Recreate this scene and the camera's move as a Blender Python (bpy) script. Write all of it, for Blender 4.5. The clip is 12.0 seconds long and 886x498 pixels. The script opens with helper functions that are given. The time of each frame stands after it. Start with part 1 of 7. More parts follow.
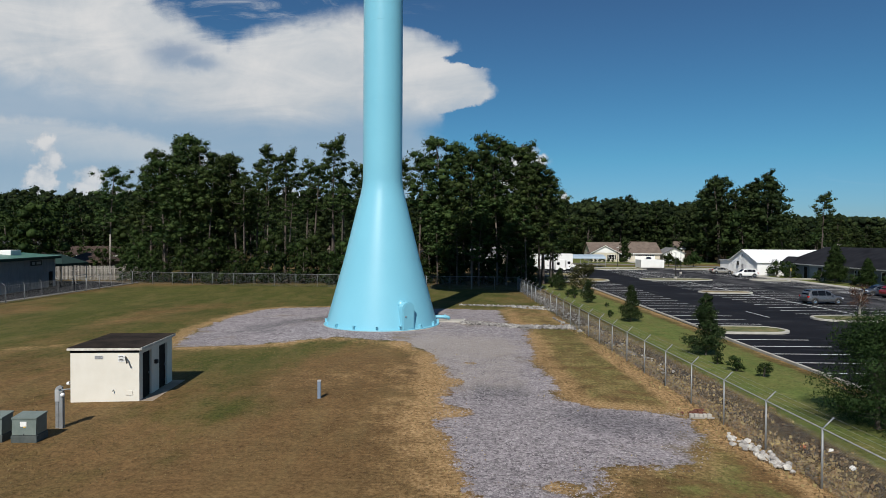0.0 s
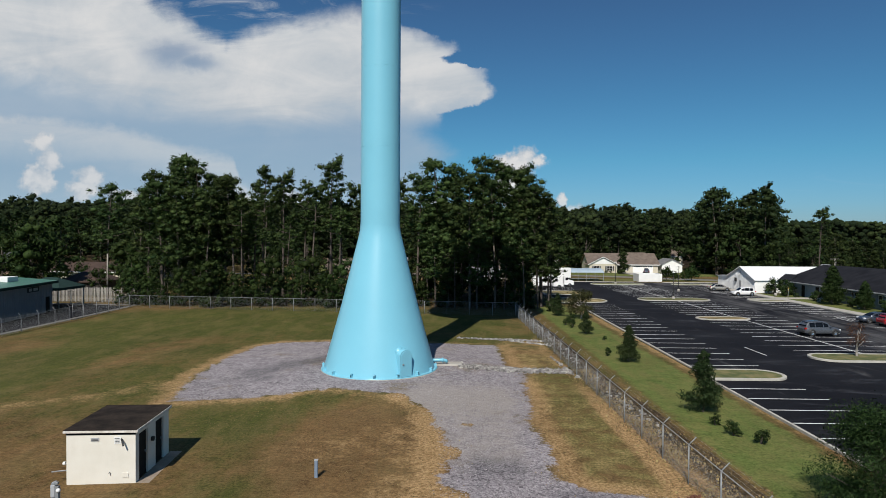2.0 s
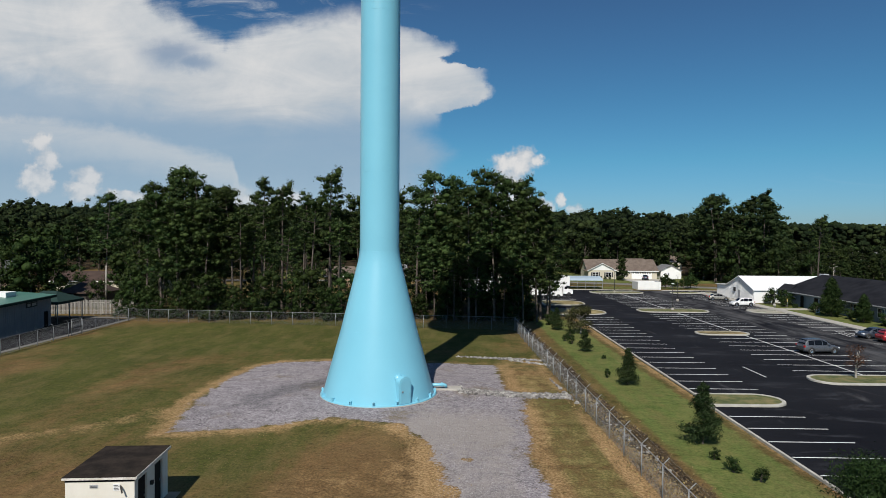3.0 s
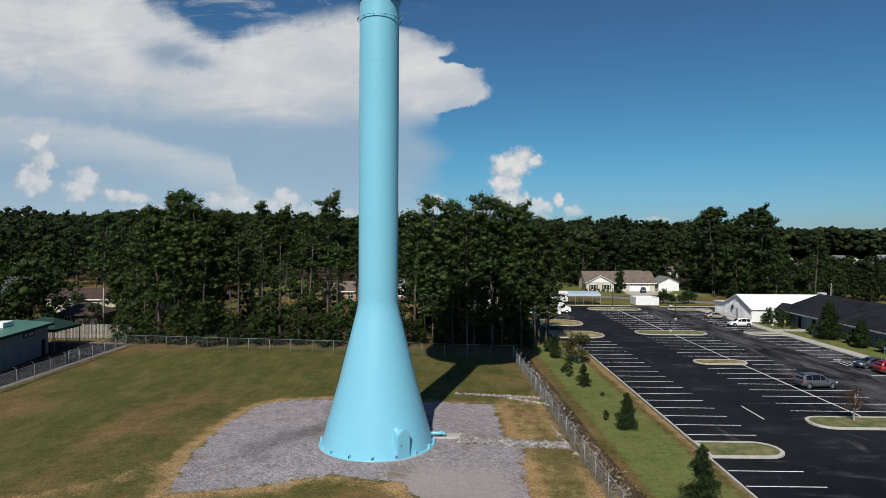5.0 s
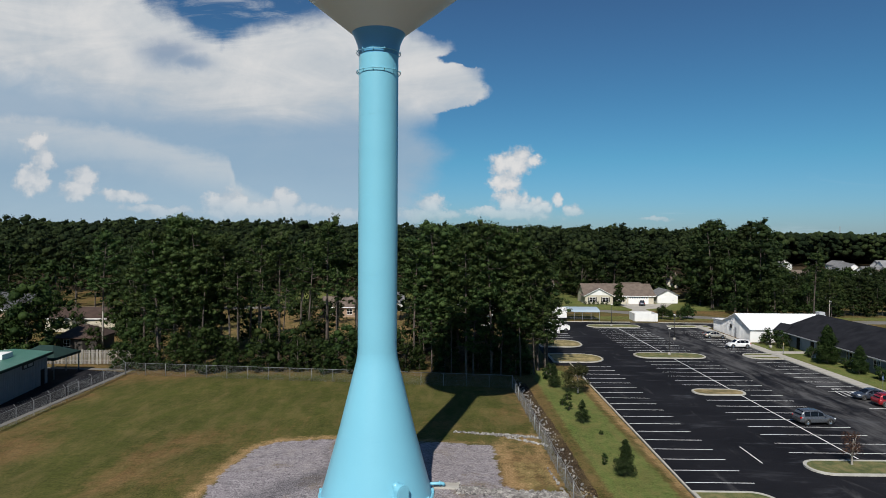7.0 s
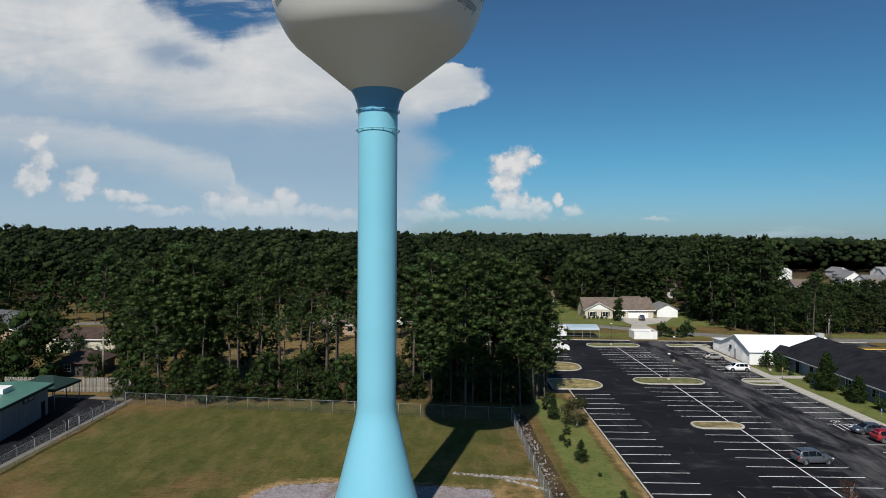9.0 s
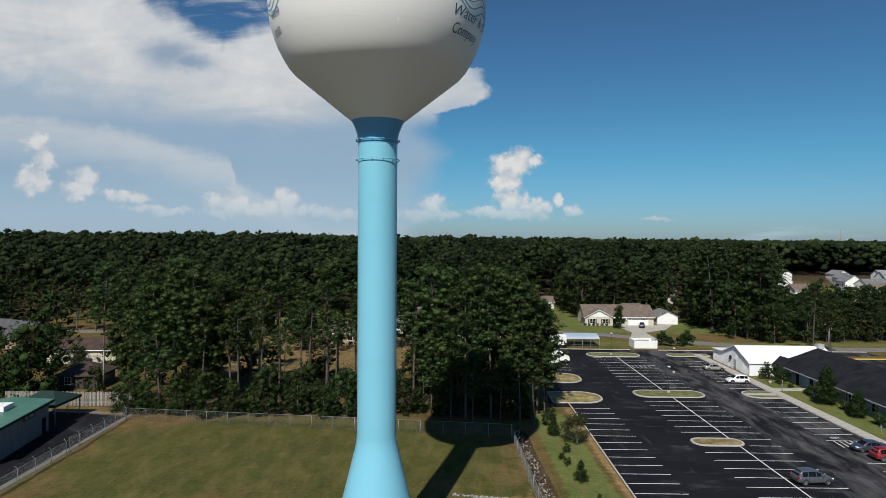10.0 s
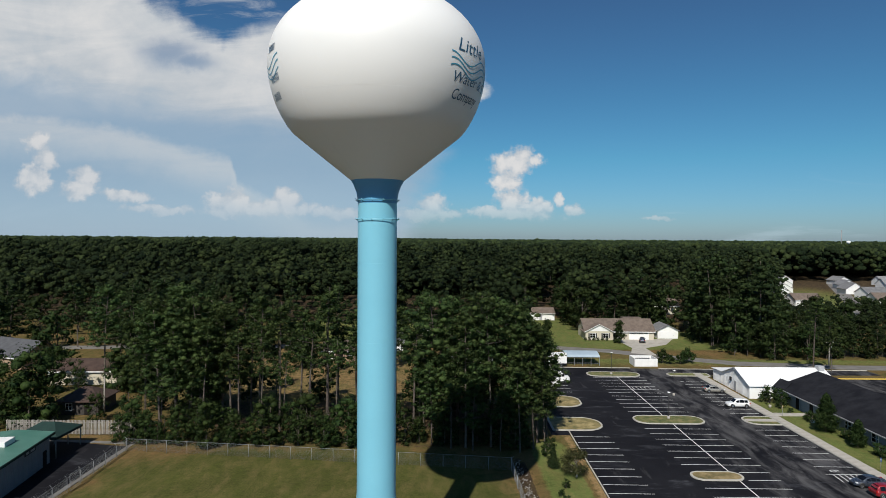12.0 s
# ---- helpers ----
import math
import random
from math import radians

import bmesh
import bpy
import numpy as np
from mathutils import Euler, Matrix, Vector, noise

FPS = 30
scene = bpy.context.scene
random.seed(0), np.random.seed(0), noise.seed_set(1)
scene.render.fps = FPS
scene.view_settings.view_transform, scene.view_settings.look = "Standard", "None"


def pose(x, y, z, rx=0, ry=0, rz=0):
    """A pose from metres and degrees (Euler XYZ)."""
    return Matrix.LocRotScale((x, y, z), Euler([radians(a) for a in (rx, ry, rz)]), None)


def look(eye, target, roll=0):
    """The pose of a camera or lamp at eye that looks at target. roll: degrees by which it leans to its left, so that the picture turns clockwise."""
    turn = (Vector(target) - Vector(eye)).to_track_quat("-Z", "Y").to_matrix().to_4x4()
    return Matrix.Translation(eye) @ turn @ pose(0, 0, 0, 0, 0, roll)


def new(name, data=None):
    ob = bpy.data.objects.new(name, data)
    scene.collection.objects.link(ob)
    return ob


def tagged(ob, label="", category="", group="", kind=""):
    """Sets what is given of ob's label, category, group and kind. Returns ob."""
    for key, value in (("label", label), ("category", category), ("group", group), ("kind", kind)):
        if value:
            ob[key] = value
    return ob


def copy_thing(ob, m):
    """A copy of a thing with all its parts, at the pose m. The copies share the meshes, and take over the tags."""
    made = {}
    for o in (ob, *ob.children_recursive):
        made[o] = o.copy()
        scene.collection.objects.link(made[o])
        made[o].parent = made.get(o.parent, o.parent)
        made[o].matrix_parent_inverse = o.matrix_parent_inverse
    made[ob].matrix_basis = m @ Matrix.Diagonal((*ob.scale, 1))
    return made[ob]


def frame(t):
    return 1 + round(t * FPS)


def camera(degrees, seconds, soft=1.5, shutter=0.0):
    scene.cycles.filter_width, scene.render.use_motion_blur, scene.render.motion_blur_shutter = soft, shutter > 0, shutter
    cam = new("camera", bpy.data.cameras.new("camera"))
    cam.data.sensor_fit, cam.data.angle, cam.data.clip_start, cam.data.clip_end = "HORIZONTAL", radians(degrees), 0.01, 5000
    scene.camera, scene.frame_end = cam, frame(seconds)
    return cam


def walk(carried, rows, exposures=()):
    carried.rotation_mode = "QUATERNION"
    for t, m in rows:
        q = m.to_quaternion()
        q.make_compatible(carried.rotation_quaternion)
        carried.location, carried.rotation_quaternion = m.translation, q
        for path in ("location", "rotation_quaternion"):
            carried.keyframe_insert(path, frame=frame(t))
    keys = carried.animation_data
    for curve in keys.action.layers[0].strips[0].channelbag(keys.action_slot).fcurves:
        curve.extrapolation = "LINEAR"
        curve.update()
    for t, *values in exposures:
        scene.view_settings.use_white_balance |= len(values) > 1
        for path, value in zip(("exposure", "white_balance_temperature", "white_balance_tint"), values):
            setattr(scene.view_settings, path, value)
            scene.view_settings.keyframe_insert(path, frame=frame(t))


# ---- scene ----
# A drone rises in front of a water tower. x: along the parking stalls, y: away from the first eye.
cam = camera(70.0, 12.0, soft=0.8)
# seconds, x, y, z, yaw, pitch, roll
ROWS = [
    (0.0, 0.000, 0.000, 6.917, 0.420, -0.995, -0.345),
    (0.5, 0.022, 0.005, 7.746, 0.381, -0.995, -0.350),
    (1.0, 0.033, 0.026, 8.590, 0.340, -0.985, -0.355),
    (1.5, 0.031, 0.058, 9.427, 0.300, -0.985, -0.362),
    (2.0, 0.017, 0.096, 10.315, 0.254, -0.988, -0.368),
    (2.5, -0.007, 0.136, 11.267, 0.207, -0.986, -0.370),
    (3.0, -0.030, 0.173, 12.235, 0.155, -0.985, -0.374),
    (5.0, -0.124, 0.289, 16.017, -0.042, -0.988, -0.374),
    (5.5, -0.140, 0.307, 16.990, -0.087, -0.992, -0.374),
    (6.0, -0.154, 0.310, 17.975, -0.111, -0.995, -0.370),
    (6.5, -0.157, 0.295, 18.975, -0.123, -1.005, -0.368),
    (7.0, -0.148, 0.264, 20.015, -0.125, -1.005, -0.372),
    (9.0, -0.069, 0.126, 24.387, -0.093, -1.002, -0.382),
    (9.5, -0.056, 0.099, 25.497, -0.076, -1.000, -0.380),
    (10.0, -0.044, 0.078, 26.620, -0.066, -1.000, -0.375),
    (10.5, -0.029, 0.061, 27.748, -0.060, -1.005, -0.370),
    (11.0, -0.011, 0.050, 28.880, -0.052, -1.010, -0.366),
    (11.5, 0.005, 0.042, 30.025, -0.034, -1.020, -0.364),
    (12.0, 0.018, 0.036, 31.175, -0.005, -1.035, -0.366),
]
walk(cam, [(t, pose(x, y, z, 90 + pitch, roll, yaw)) for t, x, y, z, yaw, pitch, roll in ROWS])

# ---- light: clear sky with clouds, sun behind the first eye on its left ----
SKY = 0.058
SUN_EL, SUN_AZ = 45.0, 14.5  # elevation; degrees by which shadows turn from +y to +x


class Tree:
    """Short hand for node trees."""

    def __init__(self, tree):
        self.t = tree
        tree.nodes.clear()

    def n(self, kind, **sockets):
        node = self.t.nodes.new(kind)
        for key, value in sockets.items():
            self.put(node, key, value)
        return node

    def put(self, node, key, value):
        sock = node.inputs[int(key[1:])] if key[0] == "i" and key[1:].isdigit() else node.inputs[key.replace("_", " ")]
        if isinstance(value, bpy.types.NodeSocket):
            self.t.links.new(value, sock)
        else:
            sock.default_value = value

    def math(self, op, a, b=0.0, c=None, clamp=False):
        node = self.t.nodes.new("ShaderNodeMath")
        node.operation, node.use_clamp = op, clamp
        for k, value in enumerate((a, b) if c is None else (a, b, c)):
            self.put(node, f"i{k}", value)
        return node.outputs[0]

    def vmath(self, op, a, b=None, scale=None):
        node = self.t.nodes.new("ShaderNodeVectorMath")
        node.operation = op
        self.put(node, "i0", a)
        if b is not None:
            self.put(node, "i1", b)
        if scale is not None:
            self.put(node, "Scale", scale)
        return node.outputs[0]

    def noise(self, vector, scale, detail=4.0, rough=0.55, distortion=0.0):
        node = self.n("ShaderNodeTexNoise", Vector=vector, Scale=scale, Detail=detail, Roughness=rough, Distortion=distortion)
        return node.outputs["Fac"]

    def step(self, value, lo, hi, a=0.0, b=1.0, smooth=True):
        node = self.n("ShaderNodeMapRange", Value=value)
        node.interpolation_type = "SMOOTHSTEP" if smooth else "LINEAR"
        for k, x in enumerate((lo, hi, a, b)):
            node.inputs[k + 1].default_value = x
        return node.outputs[0]

    def mix(self, fac, a, b, blend="MIX"):
        node = self.t.nodes.new("ShaderNodeMix")
        node.data_type, node.blend_type = "RGBA", blend
        for sock, value in ((node.inputs[0], fac), (node.inputs[6], a), (node.inputs[7], b)):
            if isinstance(value, bpy.types.NodeSocket):
                self.t.links.new(value, sock)
            elif isinstance(value, (int, float)):
                sock.default_value = value
            else:
                sock.default_value = (*value[:3], 1.0)
        return node.outputs[2]

    def curve(self, value, stops):
        """A broken line through (value, result) pairs."""
        xs, ys = [p[0] for p in stops], [p[1] for p in stops]
        lo, hi, a, b = xs[0], xs[-1], min(ys), max(ys)
        out = self.ramp(self.step(value, lo, hi, smooth=False), [((x - lo) / (hi - lo), ((y - a) / (b - a),) * 3) for x, y in stops])
        return self.math("ADD", self.math("MULTIPLY", out, b - a), a)

    def ramp(self, value, stops):
        node = self.n("ShaderNodeValToRGB", Fac=value)
        el = node.color_ramp.elements
        while len(el) < len(stops):
            el.new(0.5)
        for e, (pos, colour) in zip(el, stops):
            e.position, e.color = pos, (*colour, 1.0)
        return node.outputs[0]


def sky_world():
    world = bpy.data.worlds.new("sky")
    world.use_nodes = True
    scene.world = world
    k = Tree(world.node_tree)
    sky = k.n("ShaderNodeTexSky")
    sky.sky_type, sky.sun_disc = "NISHITA", False
    sky.sun_elevation, sky.sun_rotation = radians(SUN_EL), radians(180 + SUN_AZ)
    sky.air_density, sky.dust_density, sky.ozone_density, sky.altitude = 1.0, 0.4, 2.5, 50
    way = k.n("ShaderNodeTexCoord").outputs["Generated"]
    sep = k.n("ShaderNodeSeparateXYZ", Vector=way)
    x, y, z = sep.outputs
    ahead = k.math("MAXIMUM", y, 0.02)
    u0, v0 = k.math("DIVIDE", x, ahead), k.math("DIVIDE", z, ahead)
    # clear air: deep blue overhead, teal haze low down
    base = k.mix(1.0, sky.outputs[0], k.ramp(k.step(z, 0.0, 0.5, smooth=False), [(0.0, (0.66, 0.92, 1.34)), (0.10, (0.56, 0.98, 1.38)), (0.24, (0.46, 1.02, 1.28)), (0.42, (0.45, 0.94, 1.18)), (0.75, (0.50, 0.80, 1.05))]), "MULTIPLY")
    flat = k.n("ShaderNodeCombineXYZ", X=u0, Y=v0, Z=0.0).outputs[0]
    # two scales of billowing push the cloud outlines about
    wide = k.n("ShaderNodeTexNoise", Vector=flat, Scale=7.0, Detail=5.0, Roughness=0.6).outputs["Color"]
    fine = k.n("ShaderNodeTexNoise", Vector=flat, Scale=34.0, Detail=6.0, Roughness=0.65).outputs["Color"]
    half = (0.5, 0.5, 0.5)
    push = k.vmath("ADD", k.vmath("SCALE", k.vmath("SUBTRACT", wide, half), scale=0.022), k.vmath("SCALE", k.vmath("SUBTRACT", fine, half), scale=0.024))
    s2 = k.n("ShaderNodeSeparateXYZ", Vector=k.vmath("ADD", flat, push))
    u, v = s2.outputs[0], s2.outputs[1]

    def blob(a, b, ra, rb, turn=0.0, gain=1.0):
        c, s = math.cos(radians(turn)), math.sin(radians(turn))
        du, dv = k.math("SUBTRACT", u, a), k.math("SUBTRACT", v, b)
        p = k.math("ADD", k.math("MULTIPLY", du, c / ra), k.math("MULTIPLY", dv, s / ra))
        q = k.math("ADD", k.math("MULTIPLY", du, -s / rb), k.math("MULTIPLY", dv, c / rb))
        r = k.math("SQRT", k.math("ADD", k.math("MULTIPLY", p, p), k.math("MULTIPLY", q, q)))
        return k.math("MULTIPLY", k.math("SUBTRACT", 1.0, r), gain)

    def union(items):
        out = blob(*items[0])
        for item in items[1:]:
            out = k.math("MAXIMUM", out, blob(*item))
        return out

    # the great anvil cloud: its upper edge across the sky, and its ragged side
    wisps = k.noise(k.n("ShaderNodeMapping", Vector=flat, Scale=(1.0, 3.6, 1.0), Rotation=(0, 0, 0.17)).outputs[0], 4.2, 7.0, 0.62, 0.7)
    torn = k.math("SUBTRACT", wisps, 0.5)
    brow = k.curve(u, [(-1.2, 0.62), (-0.70, 0.51), (-0.52, 0.43), (-0.455, 0.372), (-0.42, 0.358), (-0.385, 0.334), (-0.345, 0.316), (-0.315, 0.330), (-0.25, 0.346), (-0.20, 0.356), (-0.155, 0.362), (-0.11, 0.362), (-0.075, 0.342), (-0.04, 0.328), (0.012, 0.305), (0.03, 0.285), (0.08, 0.26)])
    flank = k.curve(v, [(0.0, -0.03), (0.06, -0.012), (0.117, 0.002), (0.131, 0.016), (0.148, 0.000), (0.166, -0.016), (0.184, -0.006), (0.196, -0.004), (0.202, 0.016), (0.211, 0.050), (0.222, 0.071), (0.233, 0.076), (0.251, 0.064), (0.266, 0.064), (0.273, 0.020), (0.283, -0.006), (0.294, 0.020), (0.305, 0.016), (0.322, -0.030), (0.341, -0.084), (0.40, -0.10)])
    below = k.math("ADD", k.math("SUBTRACT", brow, v), k.math("MULTIPLY", torn, k.step(u0, -0.10, -0.42, 0.01, 0.09)))
    beside = k.math("ADD", k.math("SUBTRACT", flank, u), k.math("MULTIPLY", torn, k.step(v0, 0.20, 0.12, 0.0, 0.10)))
    top_edge = k.step(below, -0.010, 0.030)
    sharp = k.step(v0, 0.17, 0.20)
    side_edge = k.math("ADD", k.math("MULTIPLY", k.step(beside, -0.004, 0.012), sharp), k.math("MULTIPLY", k.step(beside, -0.012, 0.060, 0.0, 0.80), k.math("SUBTRACT", 1.0, sharp)))
    cover = k.math("MULTIPLY", top_edge, side_edge)
    hole = k.math("ADD", union([(-0.435, 0.290, 0.060, 0.030, 6), (-0.40, 0.276, 0.05, 0.02, -10)]), k.math("MULTIPLY", torn, 1.6))
    cover = k.math("MULTIPLY", cover, k.step(hole, -0.25, 0.85, 1.0, 0.42))
    # loose strands in the blue above it
    strand = k.noise(k.n("ShaderNodeMapping", Vector=flat, Scale=(1.0, 5.0, 1.0), Rotation=(0, 0, 0.35)).outputs[0], 7.0, 6.0, 0.66, 0.6)
    strand = k.math("MULTIPLY", k.step(strand, 0.50, 0.72), k.math("MULTIPLY", k.step(v0, 0.29, 0.34), k.step(u0, 0.0, -0.14)))
    cover = k.math("MAXIMUM", cover, k.math("MULTIPLY", strand, 0.55))
    # cumulus heads near the horizon
    heads = union([(-0.640, 0.146, 0.026, 0.022), (-0.628, 0.118, 0.026, 0.030), (-0.645, 0.090, 0.036, 0.032), (-0.565, 0.092, 0.030, 0.026), (-0.575, 0.074, 0.036, 0.024), (-0.50, 0.062, 0.050, 0.014), (-0.335, 0.052, 0.050, 0.030), (-0.245, 0.058, 0.032, 0.026),
                   (-0.27, 0.042, 0.10, 0.018), (-0.16, 0.038, 0.06, 0.014), (-0.02, 0.052, 0.032, 0.026), (-0.02, 0.036, 0.07, 0.014), (0.110, 0.116, 0.056, 0.026, 8), (0.124, 0.130, 0.026, 0.020), (0.103, 0.092, 0.036, 0.030, 0, 0.8), (0.108, 0.060, 0.034, 0.024),
                   (0.15, 0.048, 0.030, 0.022), (0.11, 0.040, 0.10, 0.014), (0.184, 0.062, 0.010, 0.014), (0.207, 0.046, 0.022, 0.012), (-0.45, 0.042, 0.08, 0.010), (0.34, 0.034, 0.035, 0.005)])
    billow = k.noise(flat, 62.0, 7.0, 0.68)
    puffs = k.n("ShaderNodeTexVoronoi", Vector=k.vmath("ADD", flat, k.vmath("SCALE", k.vmath("SUBTRACT", fine, half), scale=0.03)), Scale=60.0)
    puffs.feature = "SMOOTH_F1"
    lump = k.math("SUBTRACT", 0.55, puffs.outputs["Distance"])
    head_field = k.math("ADD", k.math("ADD", heads, k.math("MULTIPLY", k.math("SUBTRACT", billow, 0.5), 1.0)), k.math("MULTIPLY", lump, 0.5))
    head_cover = k.step(head_field, 0.08, 0.56, 0.0, 0.9)
    head_cover = k.math("MULTIPLY", head_cover, k.math("MULTIPLY", k.step(v0, 0.020, 0.075, 0.25, 1.0), k.step(u0, -0.10, 0.06, 0.72, 1.0)))
    # wisps in the clear half and a loose deck behind the eye
    thin = k.noise(k.n("ShaderNodeMapping", Vector=flat, Scale=(1.0, 7.0, 1.0), Rotation=(0, 0, -0.12)).outputs[0], 3.0, 5.0, 0.6, 0.8)
    thin_cover = k.math("MULTIPLY", k.step(thin, 0.56, 0.80), k.math("MULTIPLY", k.step(v0, 0.16, 0.03), 0.34))
    behind = k.step(y, 0.15, -0.05)
    deck = k.math("MULTIPLY", k.step(k.noise(way, 2.6, 6.0, 0.6, 0.4), 0.58, 0.74), k.math("MULTIPLY", behind, 0.12))
    shade = k.math("ADD", k.math("MULTIPLY", k.noise(flat, 8.0, 6.0, 0.6, 0.5), 0.45), k.math("MULTIPLY", wisps, 0.55))
    lit = k.ramp(k.math("ADD", k.math("MULTIPLY", shade, 0.85), k.math("MULTIPLY", k.step(v0, 0.16, 0.30), 0.12)), [(0.34, (6.8, 8.2, 9.6)), (0.46, (8.8, 9.5, 10.2)), (0.56, (10.6, 10.9, 11.2)), (0.68, (12.4, 12.3, 12.2))])
    # the long blue-grey shade under the anvil, sloping down to the tower
    sag = k.curve(u0, [(-1.2, 0.29), (-0.70, 0.228), (-0.61, 0.207), (-0.52, 0.190), (-0.43, 0.170), (-0.34, 0.155), (-0.25, 0.150), (-0.08, 0.170), (0.06, 0.17)])
    drop = k.math("ADD", k.math("SUBTRACT", v, sag), k.math("MULTIPLY", torn, 0.05))
    under = k.step(drop, 0.062, -0.004)
    lit = k.mix(k.math("MULTIPLY", under, 0.80), lit, (5.0, 7.0, 9.2))
    # a paler bank below the shade, fading to haze
    brim = k.curve(u0, [(-1.2, 0.24), (-0.70, 0.193), (-0.61, 0.186), (-0.52, 0.175), (-0.45, 0.160), (-0.405, 0.143), (-0.335, 0.125), (-0.325, 0.09), (-0.2, 0.02)])
    lift = k.math("ADD", k.math("SUBTRACT", brim, v), k.math("MULTIPLY", torn, 0.012))
    bank = k.math("MULTIPLY", k.step(lift, -0.004, 0.016), k.step(lift, 0.085, 0.015))
    lit = k.mix(k.math("MULTIPLY", bank, k.step(wisps, 0.30, 0.62, 0.55, 0.92)), lit, (10.2, 10.5, 10.8))
    haze = k.step(v0, 0.115, 0.02)
    lit = k.mix(k.math("MULTIPLY", haze, 0.75), lit, (6.6, 8.8, 10.8))
    head_lit = k.mix(k.step(k.math("ADD", k.math("MULTIPLY", billow, 0.55), k.math("ADD", k.math("MULTIPLY", heads, 0.35), k.math("MULTIPLY", lump, 0.5))), 0.32, 0.66), (8.6, 9.2, 9.9), (13.4, 12.9, 12.5))
    out = k.mix(thin_cover, base, (9.0, 11.5, 13.0))
    out = k.mix(k.math("MULTIPLY", cover, k.step(y, 0.02, 0.2)), out, lit)
    out = k.mix(k.math("MULTIPLY", head_cover, k.step(y, 0.02, 0.2)), out, head_lit)
    out = k.mix(deck, out, (10.5, 11.0, 11.4))
    back = k.n("ShaderNodeBackground", Color=out, Strength=SKY)
    k.n("ShaderNodeOutputWorld", Surface=back.outputs[0])


sky_world()
sun = new("sun", bpy.data.lights.new("sun", "SUN"))
sun.data.energy, sun.data.angle, sun.data.color = 5.0, radians(0.53), (1.0, 0.955, 0.88)
toward_sun = Vector((-math.sin(radians(SUN_AZ)) * math.cos(radians(SUN_EL)), -math.cos(radians(SUN_AZ)) * math.cos(radians(SUN_EL)), math.sin(radians(SUN_EL))))
sun.matrix_world = look(toward_sun * 300, (0, 0, 0))

# ---- materials ----
def material(name, colours, rough=0.7, metal=0.0, scale=3.0, fine=40.0, bump=0.15, vary=0.0, island=0.0, grime=0.0, spec=0.5, coat=0.0, dist=0.02):
    """A painted, metal or mineral surface: colours mixed by two scales of noise, with fine relief. vary: change from object to object; island: from piece to piece."""
    m = bpy.data.materials.new(name)
    m.use_nodes = True
    k = Tree(m.node_tree)
    tc = k.n("ShaderNodeTexCoord").outputs["Object"]
    big = k.noise(tc, scale, 5.0, 0.6)
    small = k.noise(tc, fine, 3.0, 0.6)
    fac = k.step(k.math("ADD", k.math("MULTIPLY", big, 0.7), k.math("MULTIPLY", small, 0.3)), 0.32, 0.68)
    colour = k.ramp(fac, [(i / max(1, len(colours) - 1), c) for i, c in enumerate(colours)]) if len(colours) > 1 else k.mix(0.0, colours[0], colours[0])
    if grime:
        colour = k.mix(k.math("MULTIPLY", k.step(k.noise(tc, scale * 0.4, 6.0, 0.65, 0.6), 0.52, 0.75), grime), colour, (0.09, 0.075, 0.055))
    if vary:
        r = k.n("ShaderNodeObjectInfo").outputs["Random"]
        hsv = k.n("ShaderNodeHueSaturation", Color=colour, Hue=k.step(r, 0, 1, 0.5 - vary * 0.06, 0.5 + vary * 0.06, False), Saturation=1.0, Value=k.step(r, 0, 1, 1 - vary, 1 + vary, False))
        colour = hsv.outputs[0]
    if island:
        r = k.n("ShaderNodeNewGeometry").outputs["Random Per Island"]
        colour = k.n("ShaderNodeHueSaturation", Color=colour, Hue=k.step(r, 0, 1, 0.5 - island * 0.05, 0.5 + island * 0.05, False), Value=k.step(r, 0, 1, 1 - island, 1 + island, False)).outputs[0]
    b = k.n("ShaderNodeBsdfPrincipled", Base_Color=colour, Metallic=metal)
    k.put(b, "Roughness", k.step(small, 0.2, 0.8, max(0.02, rough - 0.08), min(1.0, rough + 0.08), False))
    k.put(b, "Specular IOR Level", spec)
    k.put(b, "Coat Weight", coat)
    if bump:
        k.put(b, "Normal", k.n("ShaderNodeBump", Height=k.math("ADD", small, k.math("MULTIPLY", big, 0.5)), Strength=bump, Distance=dist).outputs[0])
    k.n("ShaderNodeOutputMaterial", Surface=b.outputs[0])
    return m


